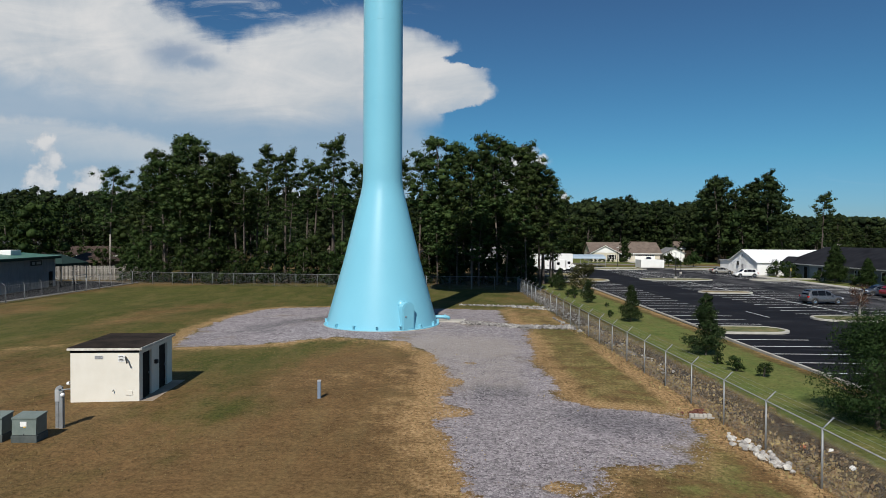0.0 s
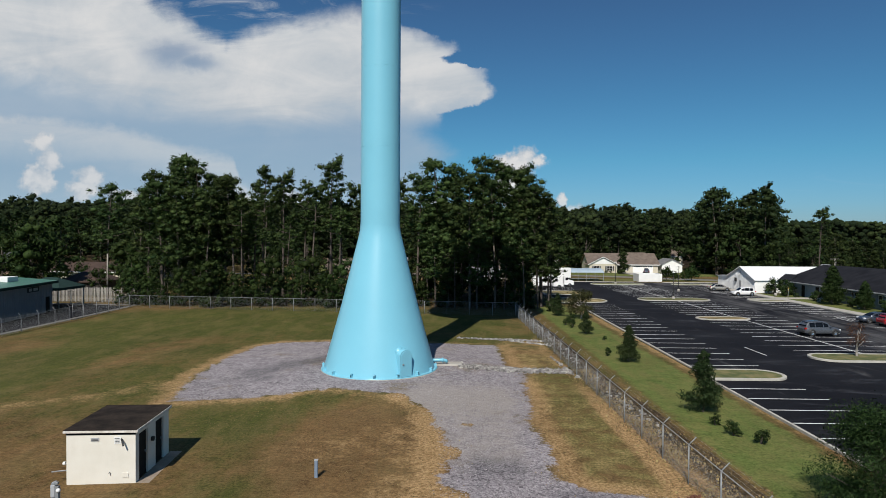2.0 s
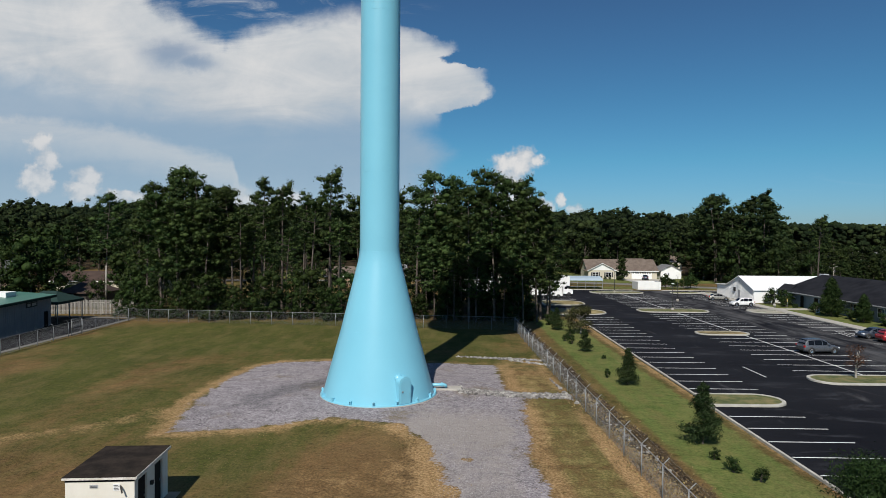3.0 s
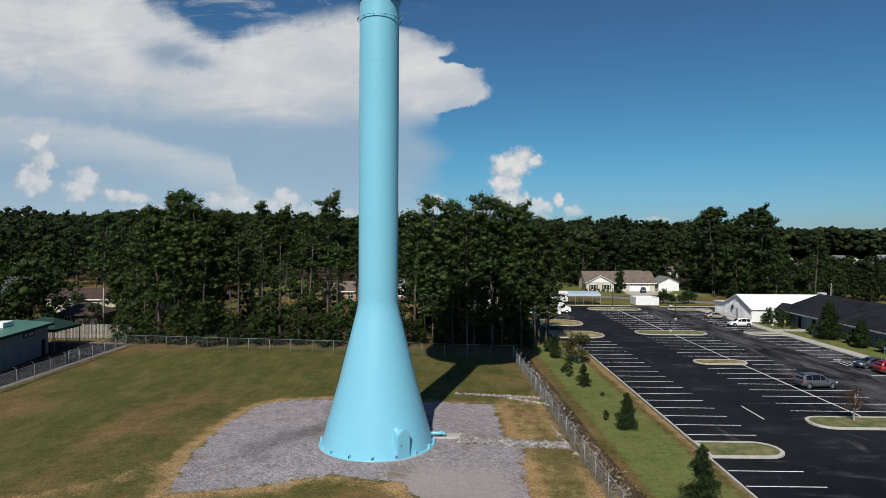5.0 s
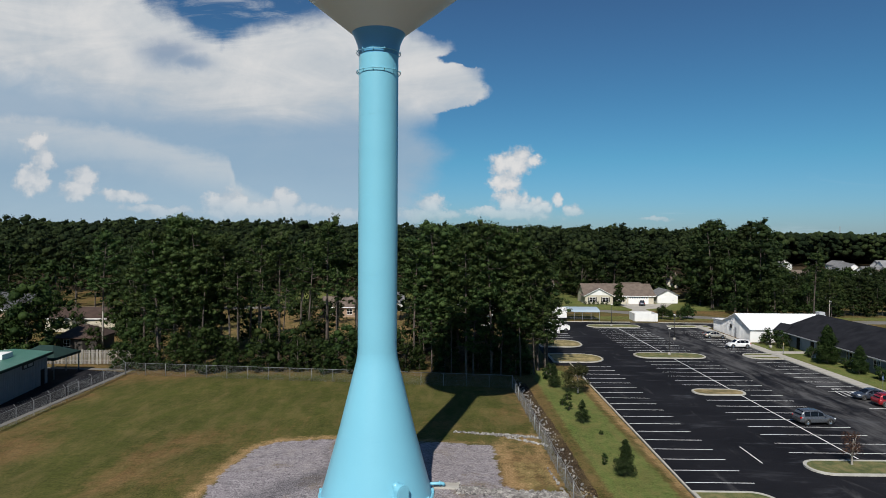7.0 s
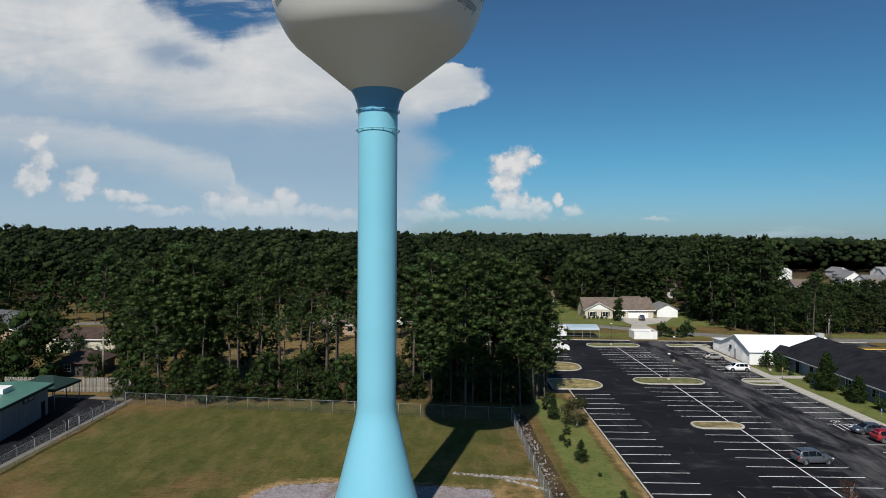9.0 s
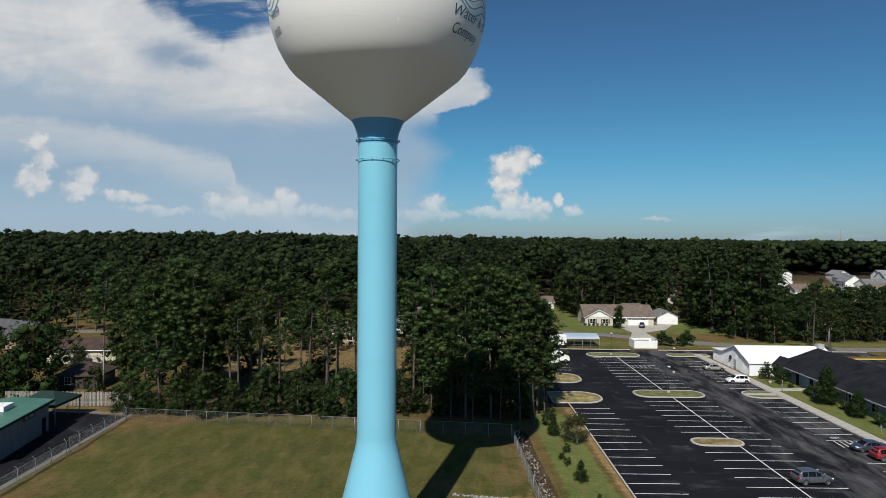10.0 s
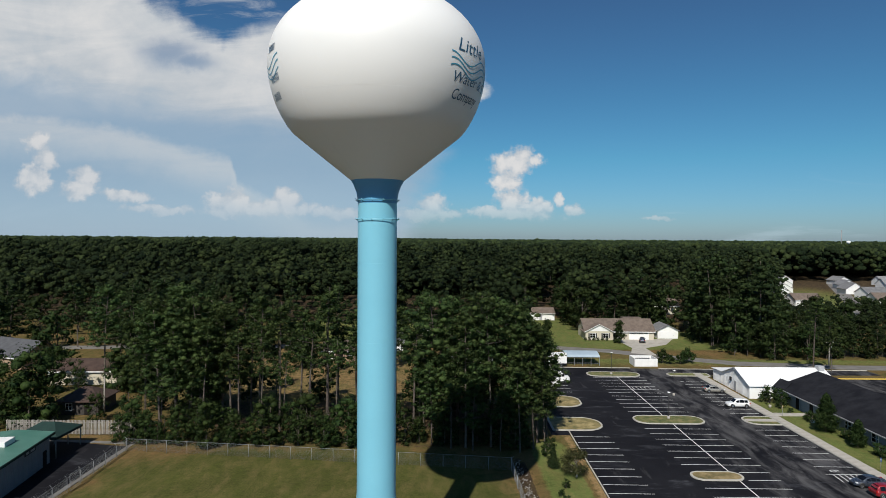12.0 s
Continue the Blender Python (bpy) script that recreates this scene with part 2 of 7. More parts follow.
def foliage(name, dark, light, rough=0.55, vary=0.25, cut=0.0, open_share=0.5, patch=0.45):
    """Leaves or needles. cut: how many ragged sprays a metre a larger leaf-spray is broken into."""
    m = bpy.data.materials.new(name)
    m.use_nodes = True
    k = Tree(m.node_tree)
    tc = k.n("ShaderNodeTexCoord").outputs["Object"]
    r = k.n("ShaderNodeNewGeometry").outputs["Random Per Island"]
    o = k.n("ShaderNodeObjectInfo").outputs["Random"]
    fac = k.math("ADD", k.math("MULTIPLY", k.noise(tc, patch, 4.0, 0.6), 0.6), k.math("MULTIPLY", r, 0.4))
    colour = k.mix(k.step(fac, 0.25, 0.75), dark, light)
    colour = k.n("ShaderNodeHueSaturation", Color=colour, Hue=k.step(o, 0, 1, 0.485, 0.515, False), Saturation=1.0, Value=k.step(o, 0, 1, 1 - vary, 1 + vary, False)).outputs[0]
    b = k.n("ShaderNodeBsdfPrincipled", Base_Color=colour, Roughness=rough)
    k.put(b, "Specular IOR Level", 0.06)
    t = k.n("ShaderNodeBsdfTranslucent", Color=k.mix(1.0, colour, (1.1, 1.25, 0.5), "MULTIPLY"))
    out = k.n("ShaderNodeMixShader", Fac=0.16, i1=b.outputs[0], i2=t.outputs[0]).outputs[0]
    if cut:
        holes = k.step(k.noise(tc, cut, 2.0, 0.65), open_share - 0.02, open_share + 0.02)
        out = k.n("ShaderNodeMixShader", Fac=holes, i1=k.n("ShaderNodeBsdfTransparent").outputs[0], i2=out).outputs[0]
    k.n("ShaderNodeOutputMaterial", Surface=out)
    return m


def woods_material():
    """Crowns of distant woods: leafy relief and colour that changes from lump to lump and stand to stand."""
    m = bpy.data.materials.new("far_woods_leaves")
    m.use_nodes = True
    k = Tree(m.node_tree)
    tc = k.n("ShaderNodeTexCoord").outputs["Object"]
    r = k.n("ShaderNodeNewGeometry").outputs["Random Per Island"]
    tree = k.n("ShaderNodeAttribute")
    tree.attribute_name = "tree"
    leafy = k.noise(tc, 1.5, 3.0, 0.8)
    stand = k.noise(tc, 0.03, 3.0, 0.6)
    fac = k.math("ADD", k.math("ADD", k.math("MULTIPLY", leafy, 0.34), k.math("MULTIPLY", tree.outputs["Fac"], 0.22)), k.math("ADD", k.math("MULTIPLY", r, 0.16), k.math("MULTIPLY", stand, 0.28)))
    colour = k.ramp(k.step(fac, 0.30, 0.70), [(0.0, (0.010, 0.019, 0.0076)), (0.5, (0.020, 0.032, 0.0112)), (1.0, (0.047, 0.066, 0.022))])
    b = k.n("ShaderNodeBsdfPrincipled", Base_Color=colour, Roughness=0.8)
    k.put(b, "Specular IOR Level", 0.1)
    k.put(b, "Normal", k.n("ShaderNodeBump", Height=leafy, Strength=1.0, Distance=1.2).outputs[0])
    k.n("ShaderNodeOutputMaterial", Surface=b.outputs[0])
    return m


def glass_dark(name="window_glass"):
    m = bpy.data.materials.new(name)
    m.use_nodes = True
    k = Tree(m.node_tree)
    b = k.n("ShaderNodeBsdfPrincipled", Base_Color=(0.006, 0.007, 0.009, 1), Roughness=0.08)
    k.put(b, "Specular IOR Level", 0.30)
    k.n("ShaderNodeOutputMaterial", Surface=b.outputs[0])
    return m


def ground_material():
    """Mown, half-parched grass, with gravel and straw where the sheet's own masks put them."""
    m = bpy.data.materials.new("ground")
    m.use_nodes = True
    k = Tree(m.node_tree)
    p = k.n("ShaderNodeTexCoord").outputs["Object"]
    sx = k.n("ShaderNodeSeparateXYZ", Vector=p)
    x, y = sx.outputs[0], sx.outputs[1]

    def mask(name):
        node = k.n("ShaderNodeAttribute")
        node.attribute_name = name
        return node.outputs["Fac"]

    n_huge = k.noise(p, 0.035, 4.0, 0.6)
    n_big = k.noise(p, 0.16, 5.0, 0.62, 0.4)
    n_mid = k.noise(p, 0.9, 5.0, 0.65)
    n_small = k.noise(p, 7.0, 4.0, 0.7)
    n_fine = k.noise(p, 24.0, 2.0, 0.75)
    mow = k.noise(k.n("ShaderNodeMapping", Vector=p, Scale=(0.5, 1.6, 1.0), Rotation=(0, 0, 1.1)).outputs[0], 1.6, 4.0, 0.6, 0.5)
    blades = k.noise(k.n("ShaderNodeMapping", Vector=p, Scale=(1.0, 0.22, 1.0), Rotation=(0, 0, 0.25)).outputs[0], 1.2, 4.0, 0.66, 0.15)
    # grass: green to parched brown
    f = k.math("ADD", k.math("MULTIPLY", n_big, 0.45), k.math("ADD", k.math("MULTIPLY", n_mid, 0.3), k.math("MULTIPLY", n_small, 0.25)))
    grain = k.math("ADD", k.math("MULTIPLY", n_small, 0.5), k.math("MULTIPLY", n_fine, 0.5))
    f = k.math("ADD", k.math("MULTIPLY", f, 0.34), k.math("ADD", k.math("MULTIPLY", grain, 0.36), k.math("ADD", k.math("MULTIPLY", mow, 0.10), k.math("MULTIPLY", k.noise(p, 3.2, 4.0, 0.75), 0.20))))
    green = k.mix(k.step(f, 0.36, 0.64), (0.02236, 0.03182, 0.00688), (0.09976, 0.1023, 0.0258))
    parched = k.mix(k.step(f, 0.36, 0.64), (0.044, 0.026, 0.011), (0.222, 0.134, 0.058))
    dry = k.math("ADD", k.math("ADD", k.math("MULTIPLY", n_huge, 0.50), k.math("MULTIPLY", n_big, 0.55)), k.math("ADD", k.math("MULTIPLY", blades, 0.40), k.math("MULTIPLY", k.math("SUBTRACT", n_mid, 0.5), 0.30)))
    dry = k.math("ADD", dry, mask("dry"))
    grass = k.mix(k.step(dry, 0.52, 0.92), green, parched)
    # lush strip
    lush = k.mix(k.step(f, 0.36, 0.64), (0.036, 0.058, 0.012), (0.156, 0.193, 0.055))
    lush = k.mix(k.math("MULTIPLY", k.step(k.math("ADD", k.math("MULTIPLY", n_mid, 0.6), k.math("MULTIPLY", blades, 0.5)), 0.50, 0.72), 0.45), lush, k.mix(k.step(f, 0.36, 0.64), (0.070, 0.062, 0.018), (0.26, 0.215, 0.085)))
    grass = k.mix(k.step(k.math("ADD", mask("lush"), k.math("MULTIPLY", k.math("SUBTRACT", n_mid, 0.5), 0.9)), 0.35, 0.7), grass, lush)
    # bare earth, and the woods floor with its shade put into the colour
    earth_and_shade = k.mix(k.step(k.math("ADD", k.math("MULTIPLY", n_small, 0.7), k.math("MULTIPLY", n_mid, 0.3)), 0.38, 0.66), (0.010, 0.007, 0.005), (0.085, 0.058, 0.036))
    grass = k.mix(k.step(k.math("ADD", mask("earth_and_shade"), k.math("MULTIPLY", k.math("SUBTRACT", n_mid, 0.5), 1.2)), 0.45, 0.75), grass, earth_and_shade)
    # pale thatch left in streaks by the mower
    streak = k.noise(k.n("ShaderNodeMapping", Vector=p, Scale=(1.0, 0.35, 1.0), Rotation=(0, 0, 0.7)).outputs[0], 0.55, 5.0, 0.66, 0.25)
    thatch = k.mix(n_small, (0.1032, 0.07396, 0.02924), (0.258, 0.1909, 0.086))
    grass = k.mix(k.math("MULTIPLY", k.step(k.math("ADD", k.math("MULTIPLY", streak, 0.7), k.math("MULTIPLY", n_small, 0.3)), 0.40, 0.72), 0.50), grass, thatch)
    # straw
    straw = k.mix(k.step(n_small, 0.3, 0.7), (0.175, 0.100, 0.042), (0.47, 0.315, 0.158))
    s = k.math("ADD", mask("straw"), k.math("ADD", k.math("MULTIPLY", k.math("SUBTRACT", n_mid, 0.5), 1.3), k.math("MULTIPLY", k.math("SUBTRACT", n_small, 0.5), 0.5)))
    grass = k.mix(k.math("MULTIPLY", k.step(s, 0.22, 0.98), 0.88), grass, straw)
    # gravel
    stones = k.n("ShaderNodeTexVoronoi", Vector=p, Scale=13.0)
    stones_big = k.n("ShaderNodeTexVoronoi", Vector=p, Scale=5.0)
    tone = k.n("ShaderNodeSeparateXYZ", Vector=stones.outputs["Color"]).outputs[0]
    tone2 = k.n("ShaderNodeSeparateXYZ", Vector=stones_big.outputs["Color"]).outputs[0]
    gr = k.math("ADD", k.math("MULTIPLY", tone, 0.45), k.math("ADD", k.math("MULTIPLY", tone2, 0.2), k.math("MULTIPLY", n_mid, 0.35)))
    gravel = k.ramp(gr, [(0.12, (0.062, 0.055, 0.060)), (0.42, (0.205, 0.184, 0.196)), (0.72, (0.345, 0.314, 0.324)), (0.95, (0.47, 0.435, 0.44))])
    pale = k.math("MULTIPLY", k.step(k.math("ADD", mask("pale"), k.math("MULTIPLY", k.math("SUBTRACT", n_mid, 0.5), 0.8)), 0.35, 0.75), 0.75)
    gravel = k.mix(pale, gravel, k.mix(n_small, (0.2236, 0.1935, 0.172), (0.3784, 0.3397, 0.3096)))
    gravel = k.mix(k.math("MULTIPLY", k.step(k.math("ADD", n_big, k.math("MULTIPLY", n_small, 0.3)), 0.72, 0.84), 0.7), gravel, (0.1634, 0.1247, 0.0731))
    soot = k.step(k.math("ADD", mask("soot"), k.math("MULTIPLY", k.math("SUBTRACT", n_mid, 0.5), 1.3)), 0.25, 0.95)
    gravel = k.mix(k.math("MULTIPLY", soot, 0.62), gravel, k.mix(tone, (0.040, 0.038, 0.044), (0.150, 0.142, 0.155)))
    edge = k.math("ADD", k.math("SUBTRACT", mask("gravel"), k.math("MULTIPLY", mask("bare"), 2.2)), k.math("ADD", k.math("MULTIPLY", k.math("SUBTRACT", n_mid, 0.5), 2.4), k.math("MULTIPLY", k.math("SUBTRACT", n_small, 0.5), 1.2)))
    is_gravel = k.step(edge, -0.10, 0.12)
    colour = k.mix(is_gravel, grass, gravel)
    b = k.n("ShaderNodeBsdfPrincipled", Base_Color=colour, Roughness=0.95)
    k.put(b, "Specular IOR Level", 0.1)
    rough_grass = k.math("ADD", k.math("MULTIPLY", n_small, 0.5), k.math("MULTIPLY", n_fine, 0.6))
    rough_stone = k.math("MULTIPLY", k.math("SUBTRACT", 0.6, stones.outputs["Distance"]), 1.0)
    h = k.n("ShaderNodeMix", i0=is_gravel, i2=rough_grass, i3=rough_stone).outputs[0]
    k.put(b, "Normal", k.n("ShaderNodeBump", Height=h, Strength=0.6, Distance=0.05).outputs[0])
    k.n("ShaderNodeOutputMaterial", Surface=b.outputs[0])
    return m


def asphalt_material():
    m = bpy.data.materials.new("asphalt")
    m.use_nodes = True
    k = Tree(m.node_tree)
    p = k.n("ShaderNodeTexCoord").outputs["Object"]
    lane = k.n("ShaderNodeMapping", Vector=p, Scale=(1.0, 0.25, 1.0)).outputs[0]
    big, mid, small = k.noise(p, 0.09, 5.0, 0.6), k.noise(lane, 0.5, 6.0, 0.68, 0.5), k.noise(p, 30.0, 3.0, 0.7)
    colour = k.mix(k.step(k.math("ADD", k.math("MULTIPLY", big, 0.6), k.math("MULTIPLY", small, 0.4)), 0.3, 0.7), (0.005, 0.005, 0.007), (0.016, 0.016, 0.019))
    # scuffed, paler lanes towards the building side
    x = k.n("ShaderNodeSeparateXYZ", Vector=p).outputs[0]
    side = k.math("MULTIPLY", k.step(x, 36, 46), 0.55)
    scuff = k.step(k.math("ADD", mid, k.math("MULTIPLY", side, 0.35)), 0.58, 0.86)
    colour = k.mix(k.math("MULTIPLY", scuff, 0.75), colour, (0.105, 0.103, 0.104))
    worn = k.step(k.noise(k.n("ShaderNodeMapping", Vector=p, Scale=(0.35, 1.0, 1.0), Rotation=(0, 0, 0.3)).outputs[0], 0.42, 6.0, 0.7, 0.6), 0.53, 0.76)
    colour = k.mix(k.math("MULTIPLY", worn, 0.55), colour, (0.085, 0.088, 0.098))
    stain = k.step(k.noise(p, 0.9, 4.0, 0.6), 0.66, 0.74)
    colour = k.mix(k.math("MULTIPLY", stain, 0.5), colour, (0.012, 0.012, 0.013))
    b = k.n("ShaderNodeBsdfPrincipled", Base_Color=colour, Roughness=0.85)
    k.put(b, "Specular IOR Level", 0.10)
    k.put(b, "Normal", k.n("ShaderNodeBump", Height=small, Strength=0.3, Distance=0.01).outputs[0])
    k.n("ShaderNodeOutputMaterial", Surface=b.outputs[0])
    return m


GROUND, ASPHALT = ground_material(), asphalt_material()
GLASS = glass_dark()
BLUE = material("sky_blue_enamel", [(0.1783, 0.4655, 0.5916), (0.1914, 0.4915, 0.6177)], 0.34, scale=0.25, fine=14, bump=0.03, spec=0.5, dist=0.01)
# the stem's blue with the tank's shadow mixed into it
SHADED_BLUE = material("shaded_blue_enamel", [(0.085, 0.30, 0.52), (0.10, 0.33, 0.55)], 0.35, scale=0.4, fine=14, bump=0.03)
WHITE_TANK = material("white_tank_paint", [(0.760, 0.760, 0.742), (0.766, 0.766, 0.750)], 0.50, scale=0.12, fine=1.5, bump=0.0)
TEAL = material("teal_lettering_paint", [(0.05, 0.25, 0.36), (0.06, 0.28, 0.40)], 0.4, bump=0.0)
NAVY = material("navy_lettering_paint", [(0.02, 0.075, 0.14), (0.025, 0.09, 0.16)], 0.4, bump=0.0)
CREAM = material("cream_painted_block", [(0.6438, 0.609, 0.5307), (0.696, 0.6655, 0.5916)], 0.75, scale=1.2, fine=30, bump=0.12, grime=0.10)
WHITE = material("white_paint", [(0.72, 0.72, 0.70), (0.80, 0.80, 0.78)], 0.6, scale=0.8, fine=20, bump=0.08, grime=0.08)
WHITE_METAL = material("white_ribbed_metal", [(0.74, 0.75, 0.75), (0.80, 0.80, 0.79)], 0.45, scale=0.4, fine=15, bump=0.05)
DARK_DOOR = material("dark_brown_door", [(0.012, 0.011, 0.011), (0.020, 0.018, 0.017)], 0.8, bump=0.05, spec=0.1)
TAR_ROOF = material("tar_roof", [(0.012, 0.010, 0.009), (0.040, 0.031, 0.025)], 0.95, scale=1.3, fine=25, bump=0.3, spec=0.08)
STEEL = material("galvanised_steel", [(0.20, 0.21, 0.215), (0.30, 0.31, 0.315)], 0.6, 0.35, scale=3, fine=40, bump=0.05)
WIRE = material("chain_link_wire", [(0.13, 0.135, 0.135), (0.20, 0.205, 0.205)], 0.65, 0.3, bump=0.0)
UTILITY_GREEN = material("utility_grey_green", [(0.1218, 0.1522, 0.1392), (0.161, 0.1958, 0.1783)], 0.5, scale=2, bump=0.06, grime=0.1)
UTILITY_DARK = material("dark_green_grey_base", [(0.045, 0.055, 0.052), (0.085, 0.098, 0.092)], 0.8, scale=2, bump=0.1, grime=0.3)
CONCRETE = material("concrete", [(0.3132, 0.2915, 0.2523), (0.435, 0.4089, 0.3654)], 0.9, scale=0.7, fine=25, bump=0.2, grime=0.2)
KERB = material("pale_concrete_kerb", [(0.348, 0.3306, 0.2871), (0.4785, 0.4611, 0.4089)], 0.9, scale=0.9, fine=25, bump=0.2, grime=0.15)
YELLOW = material("yellow_kerb_paint", [(0.60, 0.40, 0.06), (0.70, 0.48, 0.09)], 0.7, scale=1.5, bump=0.1)
STRIPE = material("white_road_paint", [(0.60, 0.60, 0.59), (0.80, 0.80, 0.78)], 0.8, scale=1.6, fine=30, bump=0.05, grime=0.25)
ROCK = material("pale_rock", [(0.1305, 0.1218, 0.1131), (0.348, 0.3306, 0.3088)], 0.9, scale=2.5, fine=25, bump=0.5, vary=0.25, island=0.5)
ROCK_PALE = material("bleached_rock", [(0.261, 0.2436, 0.2218), (0.522, 0.4959, 0.4611)], 0.9, scale=2.5, fine=25, bump=0.5, vary=0.25)
ROCK_RED = material("rusty_brick_rubble", [(0.085, 0.032, 0.022), (0.18, 0.070, 0.045)], 0.9, scale=3, bump=0.4)
BARK = material("pine_bark", [(0.045, 0.036, 0.030), (0.135, 0.110, 0.092)], 0.95, scale=1.5, fine=12, bump=0.6, vary=0.2, dist=0.05)
PALE_BARK = material("pale_dead_wood", [(0.24, 0.22, 0.19), (0.38, 0.35, 0.31)], 0.95, scale=1.5, fine=12, bump=0.5, dist=0.05)
NEEDLES = foliage("pine_needles", (0.0150, 0.0300, 0.0110), (0.0600, 0.0860, 0.0270))
FAR_NEEDLES = foliage("distant_pine_needles", (0.0110, 0.0205, 0.0085), (0.0370, 0.0540, 0.0185))
LEAVES = foliage("oak_leaves", (0.0120, 0.0240, 0.0082), (0.0410, 0.0620, 0.0175))
FAR_LEAVES = foliage("distant_oak_leaves", (0.0105, 0.0200, 0.0070), (0.0340, 0.0500, 0.0150))
SHRUB = foliage("shrub_leaves", (0.014, 0.028, 0.010), (0.042, 0.066, 0.020), vary=0.15)
YOUNG = foliage("young_tree_leaves", (0.0125, 0.0260, 0.0090), (0.0520, 0.0790, 0.0310), vary=0.12)
MYRTLE = foliage("reddish_leaves", (0.050, 0.026, 0.020), (0.125, 0.066, 0.045), vary=0.1)
OLIVE = foliage("olive_leaves", (0.030, 0.034, 0.014), (0.085, 0.086, 0.036), vary=0.1)
WOODS = woods_material()
SHINGLE_UMBER = material("dark_brown_shingles", [(0.03654, 0.02088, 0.01566), (0.0696, 0.0435, 0.03306)], 0.9, scale=0.8, fine=6, bump=0.3)
SHINGLE_SLATE = material("slate_grey_shingles", [(0.0522, 0.05394, 0.05916), (0.087, 0.08874, 0.09396)], 0.9, scale=0.8, fine=6, bump=0.3)
SHINGLE_BROWN = material("brown_shingles", [(0.1001, 0.07395, 0.05916), (0.1653, 0.1305, 0.1044)], 0.9, scale=0.8, fine=6, bump=0.3)
SHINGLE_DARK = material("charcoal_shingles", [(0.00957, 0.01001, 0.01305), (0.02262, 0.02349, 0.02784)], 0.9, scale=0.5, fine=5, bump=0.3, spec=0.1)
SHINGLE_GREY = material("grey_shingles", [(0.1392, 0.1392, 0.1436), (0.2262, 0.2262, 0.2306)], 0.9, scale=0.6, fine=5, bump=0.3, vary=0.25)
SIDING_CREAM = material("cream_siding", [(0.4872, 0.4437, 0.348), (0.5568, 0.5133, 0.4089)], 0.6, scale=0.7, bump=0.1)
UMBER_SIDING = material("dark_stained_siding", [(0.035, 0.030, 0.027), (0.055, 0.048, 0.042)], 0.8, scale=1.2, bump=0.15)
# grey lowered to hold the shade on the hall's side wall
SIDING_SHADED = material("shaded_metal_siding", [(0.20, 0.205, 0.22), (0.25, 0.255, 0.27)], 0.55, scale=0.7, bump=0.1)
SIDING_BLUE = material("blue_grey_siding", [(0.1479, 0.1914, 0.2523), (0.1914, 0.2436, 0.3132)], 0.6, scale=0.7, bump=0.1)
SIDING_GREY = material("pale_grey_siding", [(0.3132, 0.3219, 0.3306), (0.3828, 0.3915, 0.4002)], 0.6, scale=0.7, bump=0.1)
BRICK_TAN = material("tan_brick", [(0.28, 0.19, 0.125), (0.38, 0.27, 0.19)], 0.85, scale=2, bump=0.2)
SHUTTER = material("dark_shutter", [(0.02, 0.022, 0.026), (0.03, 0.032, 0.036)], 0.5, bump=0.05)
GREEN_ROOF = material("green_metal_roof", [(0.04785, 0.1479, 0.1087), (0.07395, 0.1827, 0.1392)], 0.42, scale=0.5, bump=0.06, grime=0.08)
GREEN_CANVAS = material("dark_green_canvas", [(0.004, 0.022, 0.017), (0.007, 0.032, 0.025)], 0.8, scale=1.0, bump=0.1)
BLUE_METAL = material("blue_grey_metal_roof", [(0.3132, 0.3915, 0.4524), (0.3828, 0.4611, 0.522)], 0.4, scale=0.6, bump=0.05)
OLD_WOOD = material("weathered_wood", [(0.174, 0.161, 0.1392), (0.3132, 0.2915, 0.261)], 0.9, scale=1.5, fine=15, bump=0.3, vary=0.25)
RUBBER = material("black_rubber", [(0.012, 0.012, 0.012), (0.02, 0.02, 0.02)], 0.8, bump=0.05)
CHROME = material("bright_wheel_metal", [(0.42, 0.43, 0.44), (0.55, 0.56, 0.57)], 0.25, 0.9, bump=0.0)
LAMP_RED = material("red_tail_lamp", [(0.35, 0.01, 0.01), (0.42, 0.015, 0.012)], 0.2, bump=0.0)
LAMP_CLEAR = material("clear_head_lamp", [(0.55, 0.56, 0.58), (0.65, 0.66, 0.68)], 0.1, bump=0.0)
BLACK = material("black_plastic", [(0.015, 0.015, 0.016), (0.025, 0.025, 0.026)], 0.6, bump=0.05)
BLUE_PLASTIC = material("blue_plastic", [(0.02, 0.09, 0.30), (0.03, 0.12, 0.36)], 0.4, bump=0.03)
ORANGE = material("orange_litter", [(0.62, 0.20, 0.08), (0.70, 0.26, 0.12)], 0.6, bump=0.05)


def car_paint(name, colour, metal=0.4):
    return material(name, [tuple(c * 0.95 for c in colour), colour], 0.28, metal, scale=0.6, fine=60, bump=0.0, coat=0.8)

# ---- building helpers ----
def mesh_of(bm, name="mesh", smooth=False):
    me = bpy.data.meshes.new(name)
    bm.to_mesh(me)
    bm.free()
    if smooth:
        me.shade_smooth()
    return me


def mesh_np(name, verts, faces, smooth=False):
    """A mesh from numpy arrays: faces all with the same number of corners."""
    me = bpy.data.meshes.new(name)
    verts, faces = np.asarray(verts, dtype=np.float32), np.asarray(faces, dtype=np.int32)
    n, c = faces.shape
    me.vertices.add(len(verts))
    me.vertices.foreach_set("co", verts.ravel())
    me.loops.add(n * c)
    me.loops.foreach_set("vertex_index", faces.ravel())
    me.polygons.add(n)
    me.polygons.foreach_set("loop_start", np.arange(0, n * c, c, dtype=np.int32))
    me.polygons.foreach_set("use_smooth", np.full(n, smooth))
    me.update(calc_edges=True)
    return me


